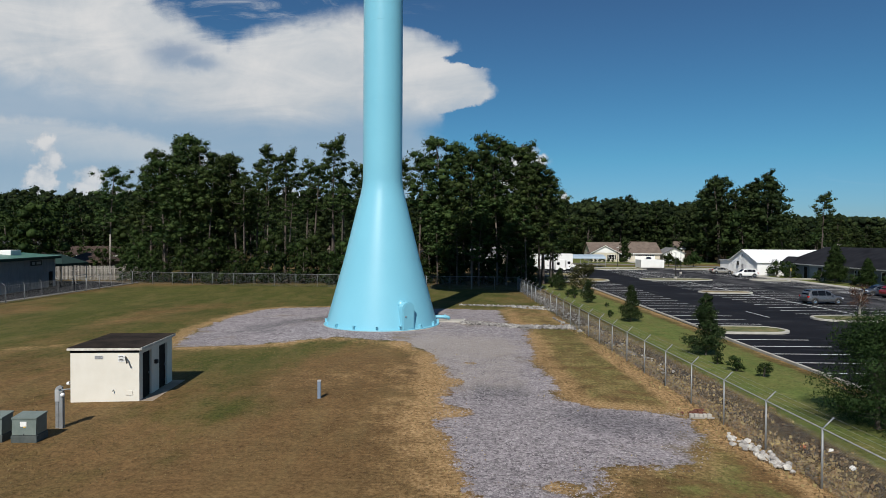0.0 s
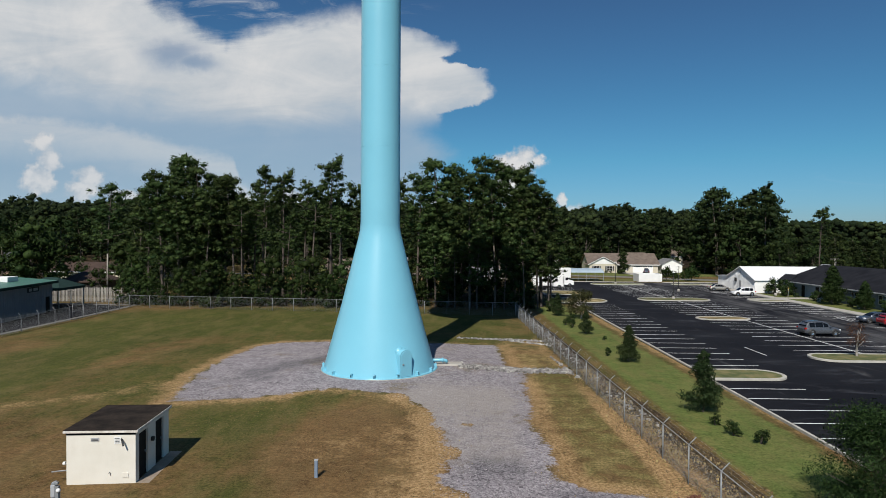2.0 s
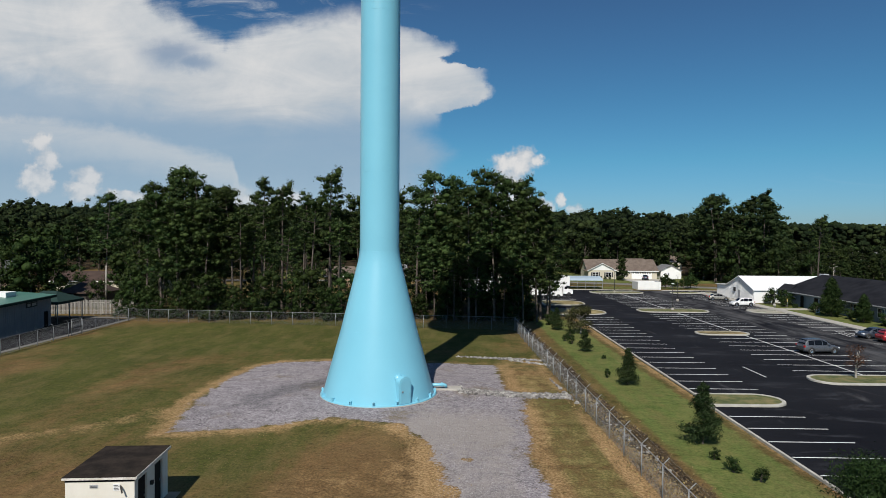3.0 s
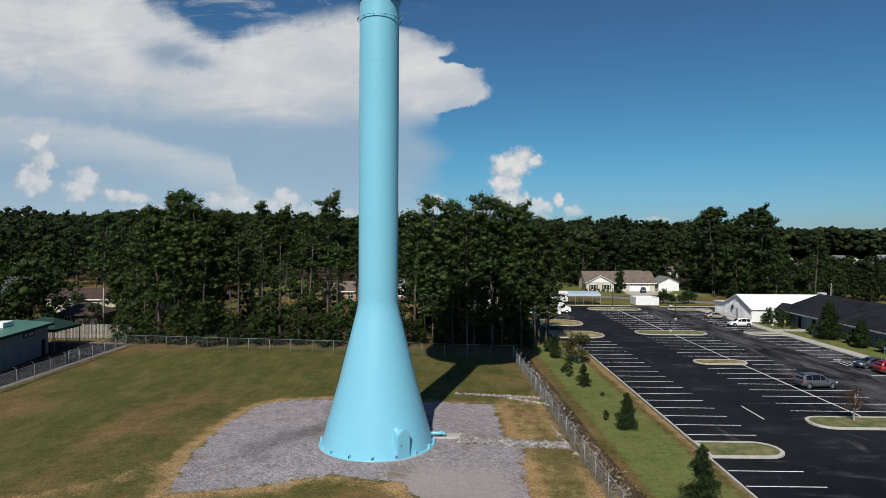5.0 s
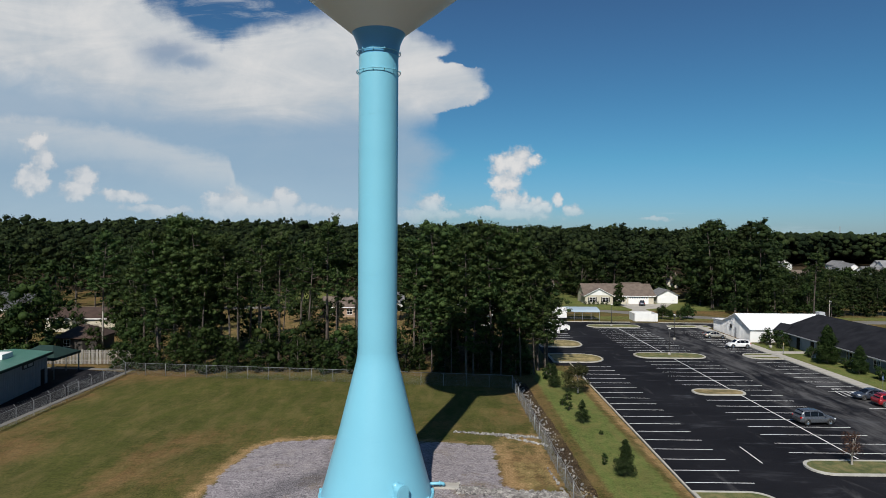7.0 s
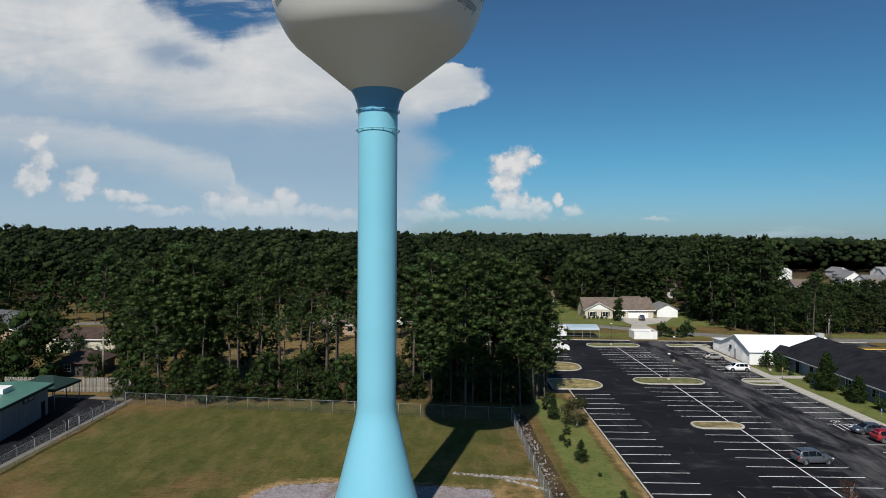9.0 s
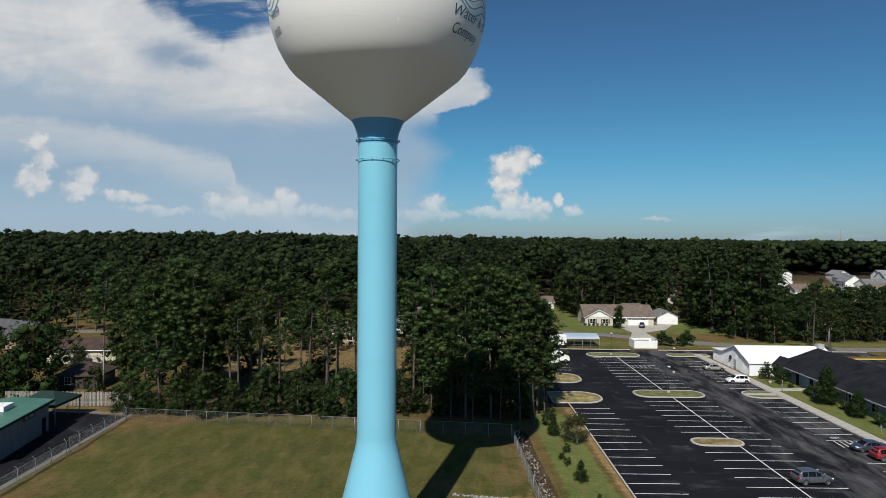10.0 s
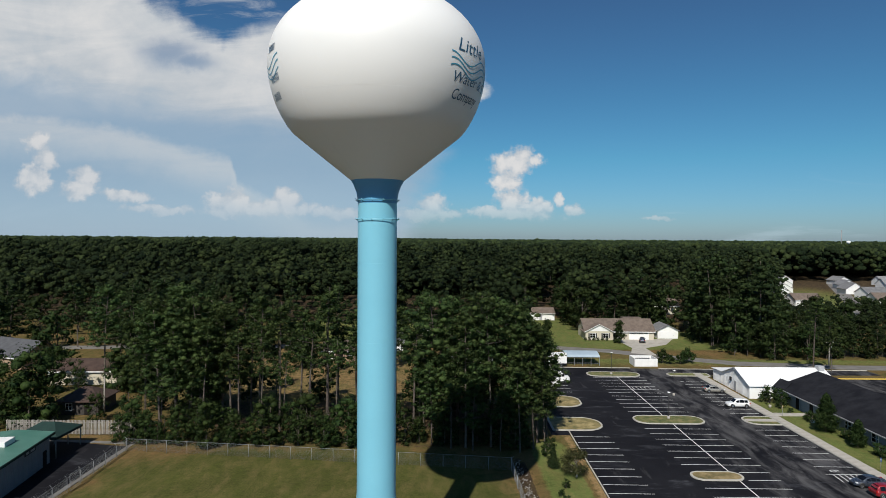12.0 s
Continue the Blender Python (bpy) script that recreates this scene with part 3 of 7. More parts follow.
def part(name, data, mat, parent=None, label="", at=None):
    """One mesh object, under a thing or under a part."""
    me = mesh_of(data, name) if isinstance(data, bmesh.types.BMesh) else data
    if not me.materials:
        me.materials.append(mat)
    ob = new(name, me)
    if parent is not None:
        ob.parent = parent
    if at is not None:
        ob.matrix_basis = at
    if label:
        tagged(ob, label)
    return ob


def thing(name, m, label, category, group="", kind=""):
    ob = new(name)
    ob.empty_display_size = 0.3
    ob.matrix_basis = m
    return tagged(ob, label, category, group, kind)


def box(x0, x1, y0, y1, z0, z1, bevel=0.0, bm=None):
    bm = bm or bmesh.new()
    made = bmesh.ops.create_cube(bm, size=1.0)["verts"]
    bmesh.ops.transform(bm, verts=made, matrix=Matrix.Translation(((x0 + x1) / 2, (y0 + y1) / 2, (z0 + z1) / 2)) @ Matrix.Diagonal((x1 - x0, y1 - y0, z1 - z0, 1)))
    if bevel:
        edges = {e for v in made for e in v.link_edges}
        bmesh.ops.bevel(bm, geom=list(edges), offset=bevel, segments=2, affect="EDGES", profile=0.5)
    return bm


def prism(points, z0, z1, bevel=0.0, bm=None):
    """An upright prism on a plan outline."""
    bm = bm or bmesh.new()
    low, high = [bm.verts.new((x, y, z0)) for x, y in points], [bm.verts.new((x, y, z1)) for x, y in points]
    n = len(points)
    top = bm.faces.new(high)
    bm.faces.new(low[::-1])
    for i in range(n):
        bm.faces.new((low[i], low[(i + 1) % n], high[(i + 1) % n], high[i]))
    if bevel:
        bmesh.ops.bevel(bm, geom=list(top.edges), offset=bevel, segments=2, affect="EDGES", profile=0.5)
    bmesh.ops.recalc_face_normals(bm, faces=bm.faces)
    return bm


def solid(points, along, bm=None):
    """An outline in 3D, pushed by a vector into a solid."""
    bm = bm or bmesh.new()
    d = Vector(along)
    a, b = [bm.verts.new(p) for p in points], [bm.verts.new(Vector(p) + d) for p in points]
    n = len(points)
    bm.faces.new(a)
    bm.faces.new(b[::-1])
    for i in range(n):
        bm.faces.new((a[i], b[i], b[(i + 1) % n], a[(i + 1) % n]))
    bmesh.ops.recalc_face_normals(bm, faces=bm.faces)
    return bm


def lathe(profile, n=64, bm=None, close=False):
    bm = bm or bmesh.new()
    rings = []
    for r, z in profile:
        if r < 1e-4:
            rings.append([bm.verts.new((0, 0, z))])
        else:
            rings.append([bm.verts.new((r * math.cos(2 * math.pi * i / n), r * math.sin(2 * math.pi * i / n), z)) for i in range(n)])
    pairs = list(zip(rings, rings[1:])) + ([(rings[-1], rings[0])] if close else [])
    for a, b in pairs:
        for i in range(n):
            j = (i + 1) % n
            if len(a) == 1 and len(b) > 1:
                bm.faces.new((a[0], b[j], b[i]))
            elif len(b) == 1 and len(a) > 1:
                bm.faces.new((a[i], a[j], b[0]))
            elif len(a) > 1:
                bm.faces.new((a[i], a[j], b[j], b[i]))
    bmesh.ops.recalc_face_normals(bm, faces=bm.faces)
    for f in bm.faces:
        f.smooth = True
    return bm


def tube(points, radius, n=8, bm=None, taper=None):
    """A round bar along a way, with closed ends."""
    bm = bm or bmesh.new()
    pts = [Vector(p) for p in points]
    rings = []
    for i, p in enumerate(pts):
        d = (pts[min(i + 1, len(pts) - 1)] - pts[max(i - 1, 0)]).normalized()
        q = d.to_track_quat("Z", "Y")
        r = radius if taper is None else radius + (taper - radius) * i / (len(pts) - 1)
        rings.append([bm.verts.new(p + q @ Vector((r * math.cos(2 * math.pi * k / n), r * math.sin(2 * math.pi * k / n), 0))) for k in range(n)])
    for a, b in zip(rings, rings[1:]):
        for k in range(n):
            f = bm.faces.new((a[k], a[(k + 1) % n], b[(k + 1) % n], b[k]))
            f.smooth = True
    bm.faces.new(rings[0][::-1])
    bm.faces.new(rings[-1])
    return bm


# ---- ground ----
GRAVEL = [(-17.2, 39.6), (-18.6, 47), (-18.4, 54), (-17.6, 59.8), (-15.6, 61.9), (-11, 62.8), (-0.4, 61.9), (4.8, 61.2), (4.9, 55), (5.0, 50.8), (6.2, 50.4), (6.2, 47.6), (5.7, 46.2),
          (5.3, 39.2), (4.7, 36), (5.1, 31), (4.8, 27.1), (6.0, 26.0), (9.3, 24.9), (9.0, 22.1), (7.4, 19.2), (4.7, 19.2), (4.2, 16.6), (3.9, 2), (0.9, 2), (0.9, 16.6), (0.5, 19), (-0.3, 23.9), (0.1, 29.6),
          (0.0, 33), (-0.9, 38.0), (-3.2, 40.6), (-7.3, 42.2), (-12, 40.6)]


def inside_by(poly, px, py):
    """How far points lie inside an outline (outside: minus), in metres."""
    d = np.full(px.shape, 1e9)
    inside = np.zeros(px.shape, bool)
    for (x0, y0), (x1, y1) in zip(poly, poly[1:] + poly[:1]):
        ex, ey = x1 - x0, y1 - y0
        t = np.clip(((px - x0) * ex + (py - y0) * ey) / (ex * ex + ey * ey), 0, 1)
        d = np.minimum(d, np.hypot(px - x0 - t * ex, py - y0 - t * ey))
        cross = (y0 > py) != (y1 > py)
        with np.errstate(divide="ignore", invalid="ignore"):
            inside ^= cross & (px < (x1 - x0) * (py - y0) / (y1 - y0 if y1 != y0 else 1e-9) + x0)
    return np.where(inside, d, -d)


def bump01(v, lo, hi, soft):
    return np.clip((v - lo) / soft, 0, 1) * np.clip((hi - v) / soft, 0, 1)


def along(line, px, py, soft):
    """1 on an open line across the plan, falling off over soft metres."""
    d = np.full(px.shape, 1e9)
    for (x0, y0), (x1, y1) in zip(line, line[1:]):
        ex, ey = x1 - x0, y1 - y0
        t = np.clip(((px - x0) * ex + (py - y0) * ey) / (ex * ex + ey * ey), 0, 1)
        d = np.minimum(d, np.hypot(px - x0 - t * ex, py - y0 - t * ey))
    return np.exp(-((d / soft) ** 2))


# where the mower's rounds left greener and browner grass
GREEN_ROUNDS = [[(-33, 30), (-32.5, 46), (-33, 58), (-34, 70), (-32, 81), (-25, 87), (-8, 88)], [(-40, 74), (-30, 88)], [(-24, 74), (-8, 78)]]
BROWN_ROUNDS = [[(-27, 30), (-26.6, 39), (-27, 47), (-27.2, 54), (-25.6, 62), (-21, 66.5), (-8, 68.5), (3, 68)], [(-40, 50), (-41, 66)], [(-37, 38), (-45, 58)]]
GREEN_SPOTS = [((-14.5, 37), 3.6), ((-9.5, 37.5), 3.2), ((-12, 33), 3.0), ((-9, 25), 3.0)]
BROWN_SPOTS = [((-3.2, 33), 3.4), ((-2.4, 25), 3.2), ((-6.4, 30.5), 2.6), ((-23, 34), 3.0), ((-16, 22), 4.0), ((-5.5, 18), 3.5)]


def spots(items, px, py):
    return sum(np.exp(-(((px - x) ** 2 + (py - y) ** 2) / (r * r))) for (x, y), r in items)


def mound(px, py):
    """The tower stands on a low swell of the ground."""
    d = np.hypot(px + 5.03, py - 48.75)
    t = np.clip((11.5 - d) / 6.0, 0, 1)
    return 0.30 * t * t * (3 - 2 * t)


def ground_sheet():
    def lines(lo, hi, step):
        far = [25, 60, 120, 220, 400, 800, 1600, 3000, 4800]
        return np.array([lo - f for f in far[::-1]] + list(np.arange(lo, hi, step)) + [hi + f for f in far])

    xs, ys = lines(-62, 70, 0.5), lines(-6, 104, 0.5)
    ys = np.unique(np.concatenate([ys[ys < 106], np.arange(108, 300, 6.0), ys[ys > 300]]))
    px, py = np.meshgrid(xs, ys)
    nx, ny = len(xs), len(ys)
    fence_x = 10.55 - 0.0165 * (py - 15)
    ditch = np.exp(-(((px - fence_x - 1.5) / 0.8) ** 2)) * np.clip((py - 5) / 8, 0, 1) * np.clip((92 - py) / 6, 0, 1)
    pz = -0.02 - 0.42 * ditch
    pz += 0.05 * np.sin(px * 0.31 + 1.3 * np.sin(py * 0.17)) * np.cos(py * 0.23) * np.clip((9 - px) / 4, 0, 1) * np.clip((60 - np.abs(px)) / 10, 0, 1)
    pz += mound(px, py)
    i = np.arange(nx * ny).reshape(ny, nx)
    faces = np.stack([i[:-1, :-1], i[:-1, 1:], i[1:, 1:], i[1:, :-1]], -1).reshape(-1, 4)
    me = mesh_np("ground", np.stack([px, py, pz], -1).reshape(-1, 3), faces, True)
    g = inside_by(GRAVEL, px, py)
    masks = {
        "gravel": np.clip(g, -3, 3),
        "straw": 0.9 * spots([((0.3, 30.5), 0.7), ((0.6, 25.2), 0.8), ((2.6, 20.4), 0.7), ((4.4, 22.0), 0.9), ((1.4, 35.0), 0.8), ((-3.0, 40.4), 0.8), ((3.0, 17.6), 0.8)], px, py) + 0.46 * bump01(py, 120, 182, 6) * bump01(px, -52, 14, 8) + np.clip(1.0 - np.abs(g + 0.35) / 1.3, 0, 1) * 0.62 + 0.30 * bump01(g, -2.2, 0.5, 0.8) * bump01(px, -22, -8.0, 2) * bump01(py, 36, 66, 3) + 0.50 * along([(-27, 37.6), (-22.6, 40.4), (-20.6, 44)], px, py, 1.4) + 0.30 * spots(BROWN_SPOTS[:3], px, py) + 0.48 * bump01(px, -3.4, 1.2, 2.4) * bump01(py, 8, 41, 4) * (g < 0.4)
                 + 0.95 * bump01(px - fence_x, -1.2, 1.6, 0.6) * bump01(py, 0, 44, 8) + 0.35 * bump01(px - fence_x, -1.0, 0.6, 0.6) * bump01(py, 30, 84, 6)
                 + 0.85 * bump01(px, 18.5, 20.9, 1.2) * bump01(py, 20, 104, 5) + 0.5 * bump01(px, 5.0, 10.0, 1) * bump01(py, 50, 66, 1.5) + 0.36 * bump01(px, 5.0, 10.2, 1) * bump01(py, 24, 47, 2),
        "bare": spots([((0.3, 30.5), 0.6), ((0.6, 25.2), 0.7), ((2.6, 20.4), 0.6), ((4.4, 22.0), 0.8), ((1.4, 35.0), 0.7), ((-3.0, 40.4), 0.7), ((3.0, 17.6), 0.7)], px, py),
        "soot": spots([((-12.4, 50.6), 1.9), ((-9.8, 52.6), 1.6), ((-14.6, 48.2), 1.4), ((-13.0, 45.5), 1.2)], px, py) * 0.9 + 0.6 * along([(-17, 44), (-12, 49), (-9.5, 54), (-11, 60)], px, py, 0.7) + 0.75 * spots([((7.4, 23.2), 2.3), ((5.4, 24.6), 1.8), ((2.2, 28.5), 1.6)], px, py) + 0.35 * along([(1.6, 5), (1.4, 24), (1.9, 36)], px, py, 0.5) + 0.35 * along([(3.4, 5), (3.2, 24), (3.6, 36)], px, py, 0.5),
        "lush": 0.8 * bump01(py, 186, 240, 6) * bump01(px, -60, 14, 6) + 0.95 * bump01(px, 12.4, 19.4, 1.6) * bump01(py, -10, 100, 6) + 0.30 * bump01(px, -46, -6, 12) * bump01(py, 62, 92, 10) + 0.9 * bump01(py, 174, 214, 5) * bump01(px, 18, 130, 6) + 0.7 * bump01(py, 205, 250, 5) * bump01(px, 22, 50, 5) + 0.7 * bump01(py, 154, 168, 3) * bump01(px, 20, 140, 6) + 0.50 * bump01(px, 5.0, 10.4, 1.2) * bump01(py, 8, 60, 4) + 0.95 * bump01(px, 58.4, 66, 0.8) * bump01(py, 20, 126, 4) + 0.8 * bump01(px / np.maximum(py, 1), 0.52, 0.82, 0.02) * bump01(py, 250, 480, 10),
        # real soil in the ditch; on the woods floor the dark colour paints shade
        "earth_and_shade": 1.4 * bump01(px - fence_x, 0.5, 2.6, 0.5) * bump01(py, 34, 92, 8) + 0.95 * bump01(px - fence_x, 1.3, 3.0, 0.5) * bump01(py, 0, 42, 4)
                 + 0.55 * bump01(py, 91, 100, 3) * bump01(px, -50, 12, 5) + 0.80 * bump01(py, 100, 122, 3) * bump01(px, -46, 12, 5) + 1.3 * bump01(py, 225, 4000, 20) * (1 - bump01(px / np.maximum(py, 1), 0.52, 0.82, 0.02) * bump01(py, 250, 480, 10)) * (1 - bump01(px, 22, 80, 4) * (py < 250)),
        "dry": -0.10 * bump01(px, 5.5, 10, 1) * bump01(py, 27, 46, 2) + sum(-0.30 * along(w, px, py, 3.4) for w in GREEN_ROUNDS) + sum(0.12 * along(w, px, py, 3.0) for w in BROWN_ROUNDS) - 0.15 * spots(GREEN_SPOTS, px, py) + 0.12 * spots(BROWN_SPOTS, px, py) + 0.10 * bump01(py, -20, 40, 12) + 0.22 * bump01(px, -9, 1.5, 3) * bump01(py, 4, 40, 5) - 0.24 * bump01(px, -46, 10, 6) * bump01(py, 58, 92, 10) - 0.10 * bump01(px, -46, -16, 6) * bump01(py, 30, 62, 8) + 0.16 * bump01(px, 4.5, 11, 2) * bump01(py, 10, 60, 4),
        "pale": 0.60 * bump01(px, -4, 6, 2.5) * bump01(py, 24, 47, 6) + 0.42 * bump01(py, 50, 64, 4) + 0.25 * bump01(py, 36, 50, 4),
    }
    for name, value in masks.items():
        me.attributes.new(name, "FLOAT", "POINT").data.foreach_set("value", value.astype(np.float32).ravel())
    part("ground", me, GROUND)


ground_sheet()
tagged(bpy.data.objects["ground"], "mown half-parched grass field with grey gravel pad", "ground", kind="structure")

# ---- parking lot, in its own slightly turned plan ----
LOT = Matrix.Translation((0, 70, 0)) @ Matrix.Rotation(radians(-0.93), 4, "Z") @ Matrix.Translation((0, -70, 0))


def rounded(x0, x1, y0, y1, r, n=5, corners=(1, 1, 1, 1)):
    """A plan rectangle with round corners: corners in the order x0y0, x1y0, x1y1, x0y1."""
    pts = []
    for (cx, cy, a0), on in zip(((x0 + r, y0 + r, 180), (x1 - r, y0 + r, 270), (x1 - r, y1 - r, 0), (x0 + r, y1 - r, 90)), corners):
        if on:
            pts += [(cx + r * math.cos(radians(a0 + 90 * i / n)), cy + r * math.sin(radians(a0 + 90 * i / n))) for i in range(n + 1)]
        else:
            sx, sy = (x0 if a0 in (180, 90) else x1), (y0 if a0 in (180, 270) else y1)
            pts.append((sx, sy))
    return pts


def sheet(points, z, thick=0.05):
    return prism(points, z - thick, z)


def parking_lot():
    lot = thing("parking_lot", LOT, "dark asphalt parking lot with white painted stalls", "parking lot", kind="structure")
    outline = [(19.95, 15), (56.75, 15), (56.75, 145.5), (100, 147), (100, 151.6), (22, 152.6), (17, 150), (17, 100), (19.95, 100)]
    part("asphalt", sheet(outline, 0.012), ASPHALT, lot)
    stripe = {}

    def line(x0, x1, y0, y1):
        key = (round(x1 - x0, 2), round(y1 - y0, 2))
        if key not in stripe:
            stripe[key] = mesh_of(box(0, key[0], 0, key[1], 0, 0.006), "stripe")
        part("stripe", stripe[key], STRIPE, lot, at=pose(x0, y0, 0.013))

    w = 0.11
    for i in range(18):
        line(20.35, 26.0, 52.25 + 2.765 * i, 52.25 + 2.765 * i + w)
    for i in range(9):
        line(20.2, 25.4, 44.15 - 2.74 * i, 44.15 - 2.74 * i + w)
    for i in range(17):
        y = 104.0 - 2.757 * i
        if i in (7, 8):
            line(39.6, 43.75, y, y + w)
        else:
            line(32.85, 43.75, y, y + w)
    for i in range(11):
        line(32.85, 43.95, 114.2 + 2.79 * i, 114.2 + 2.79 * i + w)
    for y0, y1 in ((58.4, 106.4), (111.9, 143.0)):
        line(38.27, 38.42, y0, y1)
    for i in range(8):
        line(50.95, 56.2, 103.8 - 2.765 * i, 103.8 - 2.765 * i + w)
    for i in range(4):
        line(50.9, 56.2, 76.0 - 2.765 * i, 76.0 - 2.765 * i + w)
    for i in range(10):
        line(50.95, 56.2, 113.7 + 2.765 * i, 113.7 + 2.765 * i + w)
    for i in range(4):
        line(19.4, 25.6, 128.2 + 2.77 * i, 128.2 + 2.77 * i + w)
    line(28.9, 29.0, 57.0, 61.5)
    # hatched access aisle
    bm = bmesh.new()
    for i in range(6):
        solid([(51.6 + 0.75 * i, 81.7, 0.013), (51.72 + 0.75 * i, 81.7, 0.013), (50.97 + 0.75 * i + 0.9, 84.4, 0.013), (50.85 + 0.75 * i + 0.9, 84.4, 0.013)], (0, 0, 0.006), bm)
    part("hatching", bm, STRIPE, lot)
    bm = lathe([(0.30, 0.013), (0.30, 0.019), (0.42, 0.019), (0.42, 0.013)], 16)
    bmesh.ops.transform(bm, verts=bm.verts, matrix=pose(52.6, 85.7, 0))
    box(52.85, 53.5, 85.95, 86.07, 0.013, 0.019, bm=bm)
    box(53.3, 53.42, 85.6, 86.07, 0.013, 0.019, bm=bm)
    part("wheelchair_mark", bm, STRIPE, lot)
    bm = bmesh.new()
    for i in range(5):
        box(38.9 + 0.85 * i, 39.0 + 0.85 * i, 131.2, 133.4, 0.013, 0.019, bm=bm)
    part("hatching", bm, STRIPE, lot)
    # long kerbs
    part("kerb", box(19.78, 19.95, 15, 46.8, -0.03, 0.14, 0.02), KERB, lot)
    part("kerb", box(19.98, 20.15, 50.3, 102.3, -0.03, 0.14, 0.02), KERB, lot)
    part("kerb", box(22, 44, 152.6, 152.78, -0.03, 0.14, 0.02), KERB, lot)
    part("kerb", box(50.5, 100, 151.9, 152.08, -0.03, 0.14, 0.02), KERB, lot)
    part("kerb", box(56.62, 56.78, 15, 145, -0.03, 0.15, 0.02), KERB, lot)
    return lot


parking_lot()


def kerbed_island(x0, x1, y0, y1, r, corners=(1, 1, 1, 1), turf=None, label="grassy parking island with a pale concrete kerb"):
    cx, cy = (x0 + x1) / 2, (y0 + y1) / 2
    isl = thing("parking_island", LOT @ pose(cx, cy, 0), label, "parking island", "islands of the parking lot", "structure")
    a, b = x1 - cx, y1 - cy
    outer, inner = rounded(-a, a, -b, b, r, corners=corners), rounded(-a + 0.3, a - 0.3, -b + 0.3, b - 0.3, max(0.2, r - 0.3), corners=corners)
    bm = bmesh.new()
    n = len(outer)
    rings = [[bm.verts.new((x, y, z)) for x, y in pts] for pts, z in ((outer, -0.02), (outer, 0.13), ([(ox * 0.97 + ix * 0.03, oy * 0.97 + iy * 0.03) for (ox, oy), (ix, iy) in zip(outer, inner)], 0.16), (inner, 0.16), (inner, 0.05))]
    for p, q in zip(rings, rings[1:]):
        for i in range(n):
            bm.faces.new((p[i], p[(i + 1) % n], q[(i + 1) % n], q[i]))
    bmesh.ops.recalc_face_normals(bm, faces=bm.faces)
    part("kerb", bm, KERB, isl)
    part("turf", prism(inner, 0.0, 0.13), turf or ISLAND_TURF, isl, "dry straw-coloured turf" if turf else "half-dry green turf")
    return isl


ISLAND_TURF = material("dry_turf", [(0.045, 0.068, 0.016), (0.115, 0.122, 0.038), (0.22, 0.180, 0.075)], 0.95, scale=0.8, fine=12, bump=0.6, vary=0.15, dist=0.05)
TAN_TURF = material("straw_turf", [(0.075, 0.075, 0.022), (0.20, 0.155, 0.062), (0.34, 0.265, 0.125)], 0.95, scale=0.6, fine=9, bump=0.6, vary=0.1, dist=0.05)
for spec in ((32.0, 44.1, 143.0, 147.8, 2.2), (32.4, 44.4, 106.5, 111.5, 2.2), (32.6, 39.4, 81.6, 84.8, 1.5, (1, 1, 1, 1), TAN_TURF), (51.2, 57.0, 106.6, 111.6, 2.2, (1, 0, 0, 1)), (50.4, 60.0, 144.0, 147.2, 1.4, (1, 0, 0, 1)),
             (17.5, 25.7, 116.6, 124.8, 3.2, (0, 1, 1, 0), TAN_TURF), (17.5, 26.3, 102.3, 109.8, 3.4, (0, 1, 1, 0), TAN_TURF), (20.0, 26.1, 46.7, 50.3, 1.7, (0, 1, 1, 0)), (32.2, 44.2, 54.1, 57.8, 1.8)):
    kerbed_island(*spec)

walk_way = thing("sidewalk", LOT, "pale concrete sidewalk along the lot", "sidewalk", kind="structure")
slab_mesh = mesh_of(box(0, 1.75, 0, 1.48, 0, 0.16, 0.015), "slab")
for i in range(86):
    part("slab", slab_mesh, CONCRETE, walk_way, at=pose(56.8, 18 + 1.5 * i, 0))
part("slab", box(58.6, 65.5, 112.2, 113.9, 0, 0.15, 0.01), CONCRETE, walk_way)
part("slab", box(51.6, 56.6, 108.4, 109.8, 0.1, 0.168, 0.01), CONCRETE, walk_way)


def ribbon(points, width, z=0.0, thick=0.05):
    pts = [Vector((*p, 0)) for p in points]
    left, right = [], []
    for i, p in enumerate(pts):
        d = (pts[min(i + 1, len(pts) - 1)] - pts[max(i - 1, 0)]).normalized()
        s = Vector((-d.y, d.x, 0)) * width / 2
        left.append(p + s), right.append(p - s)
    bm = bmesh.new()
    rows = [[bm.verts.new((q.x, q.y, h)) for q in side] for side, h in ((left, z), (right, z), (right, z - thick), (left, z - thick))]
    for i in range(len(pts) - 1):
        for a, b in zip(rows, rows[1:] + rows[:1]):
            bm.faces.new((a[i], a[i + 1], b[i + 1], b[i]))
    bm.faces.new([r[0] for r in rows])
    bm.faces.new([r[-1] for r in rows][::-1])
    bmesh.ops.recalc_face_normals(bm, faces=bm.faces)
    return bm


ROAD = material("worn_grey_road", [(0.12, 0.112, 0.10), (0.19, 0.18, 0.165)], 0.9, scale=0.4, fine=20, bump=0.2)
tagged(part("road", ribbon([(-160, 172), (-60, 178), (0, 182), (30, 180.5), (46, 175), (58, 167), (74, 158.5), (100, 154), (160, 153), (260, 156)], 5.5, 0.03), ROAD), "worn grey residential road", "road", kind="structure")
tagged(part("driveway", prism([(51.5, 172), (57.5, 168.5), (58, 180), (66, 186), (72, 197), (53.5, 194), (54.2, 180)], -0.02, 0.05), CONCRETE), "pale concrete driveway in front of the garage", "driveway", kind="structure")
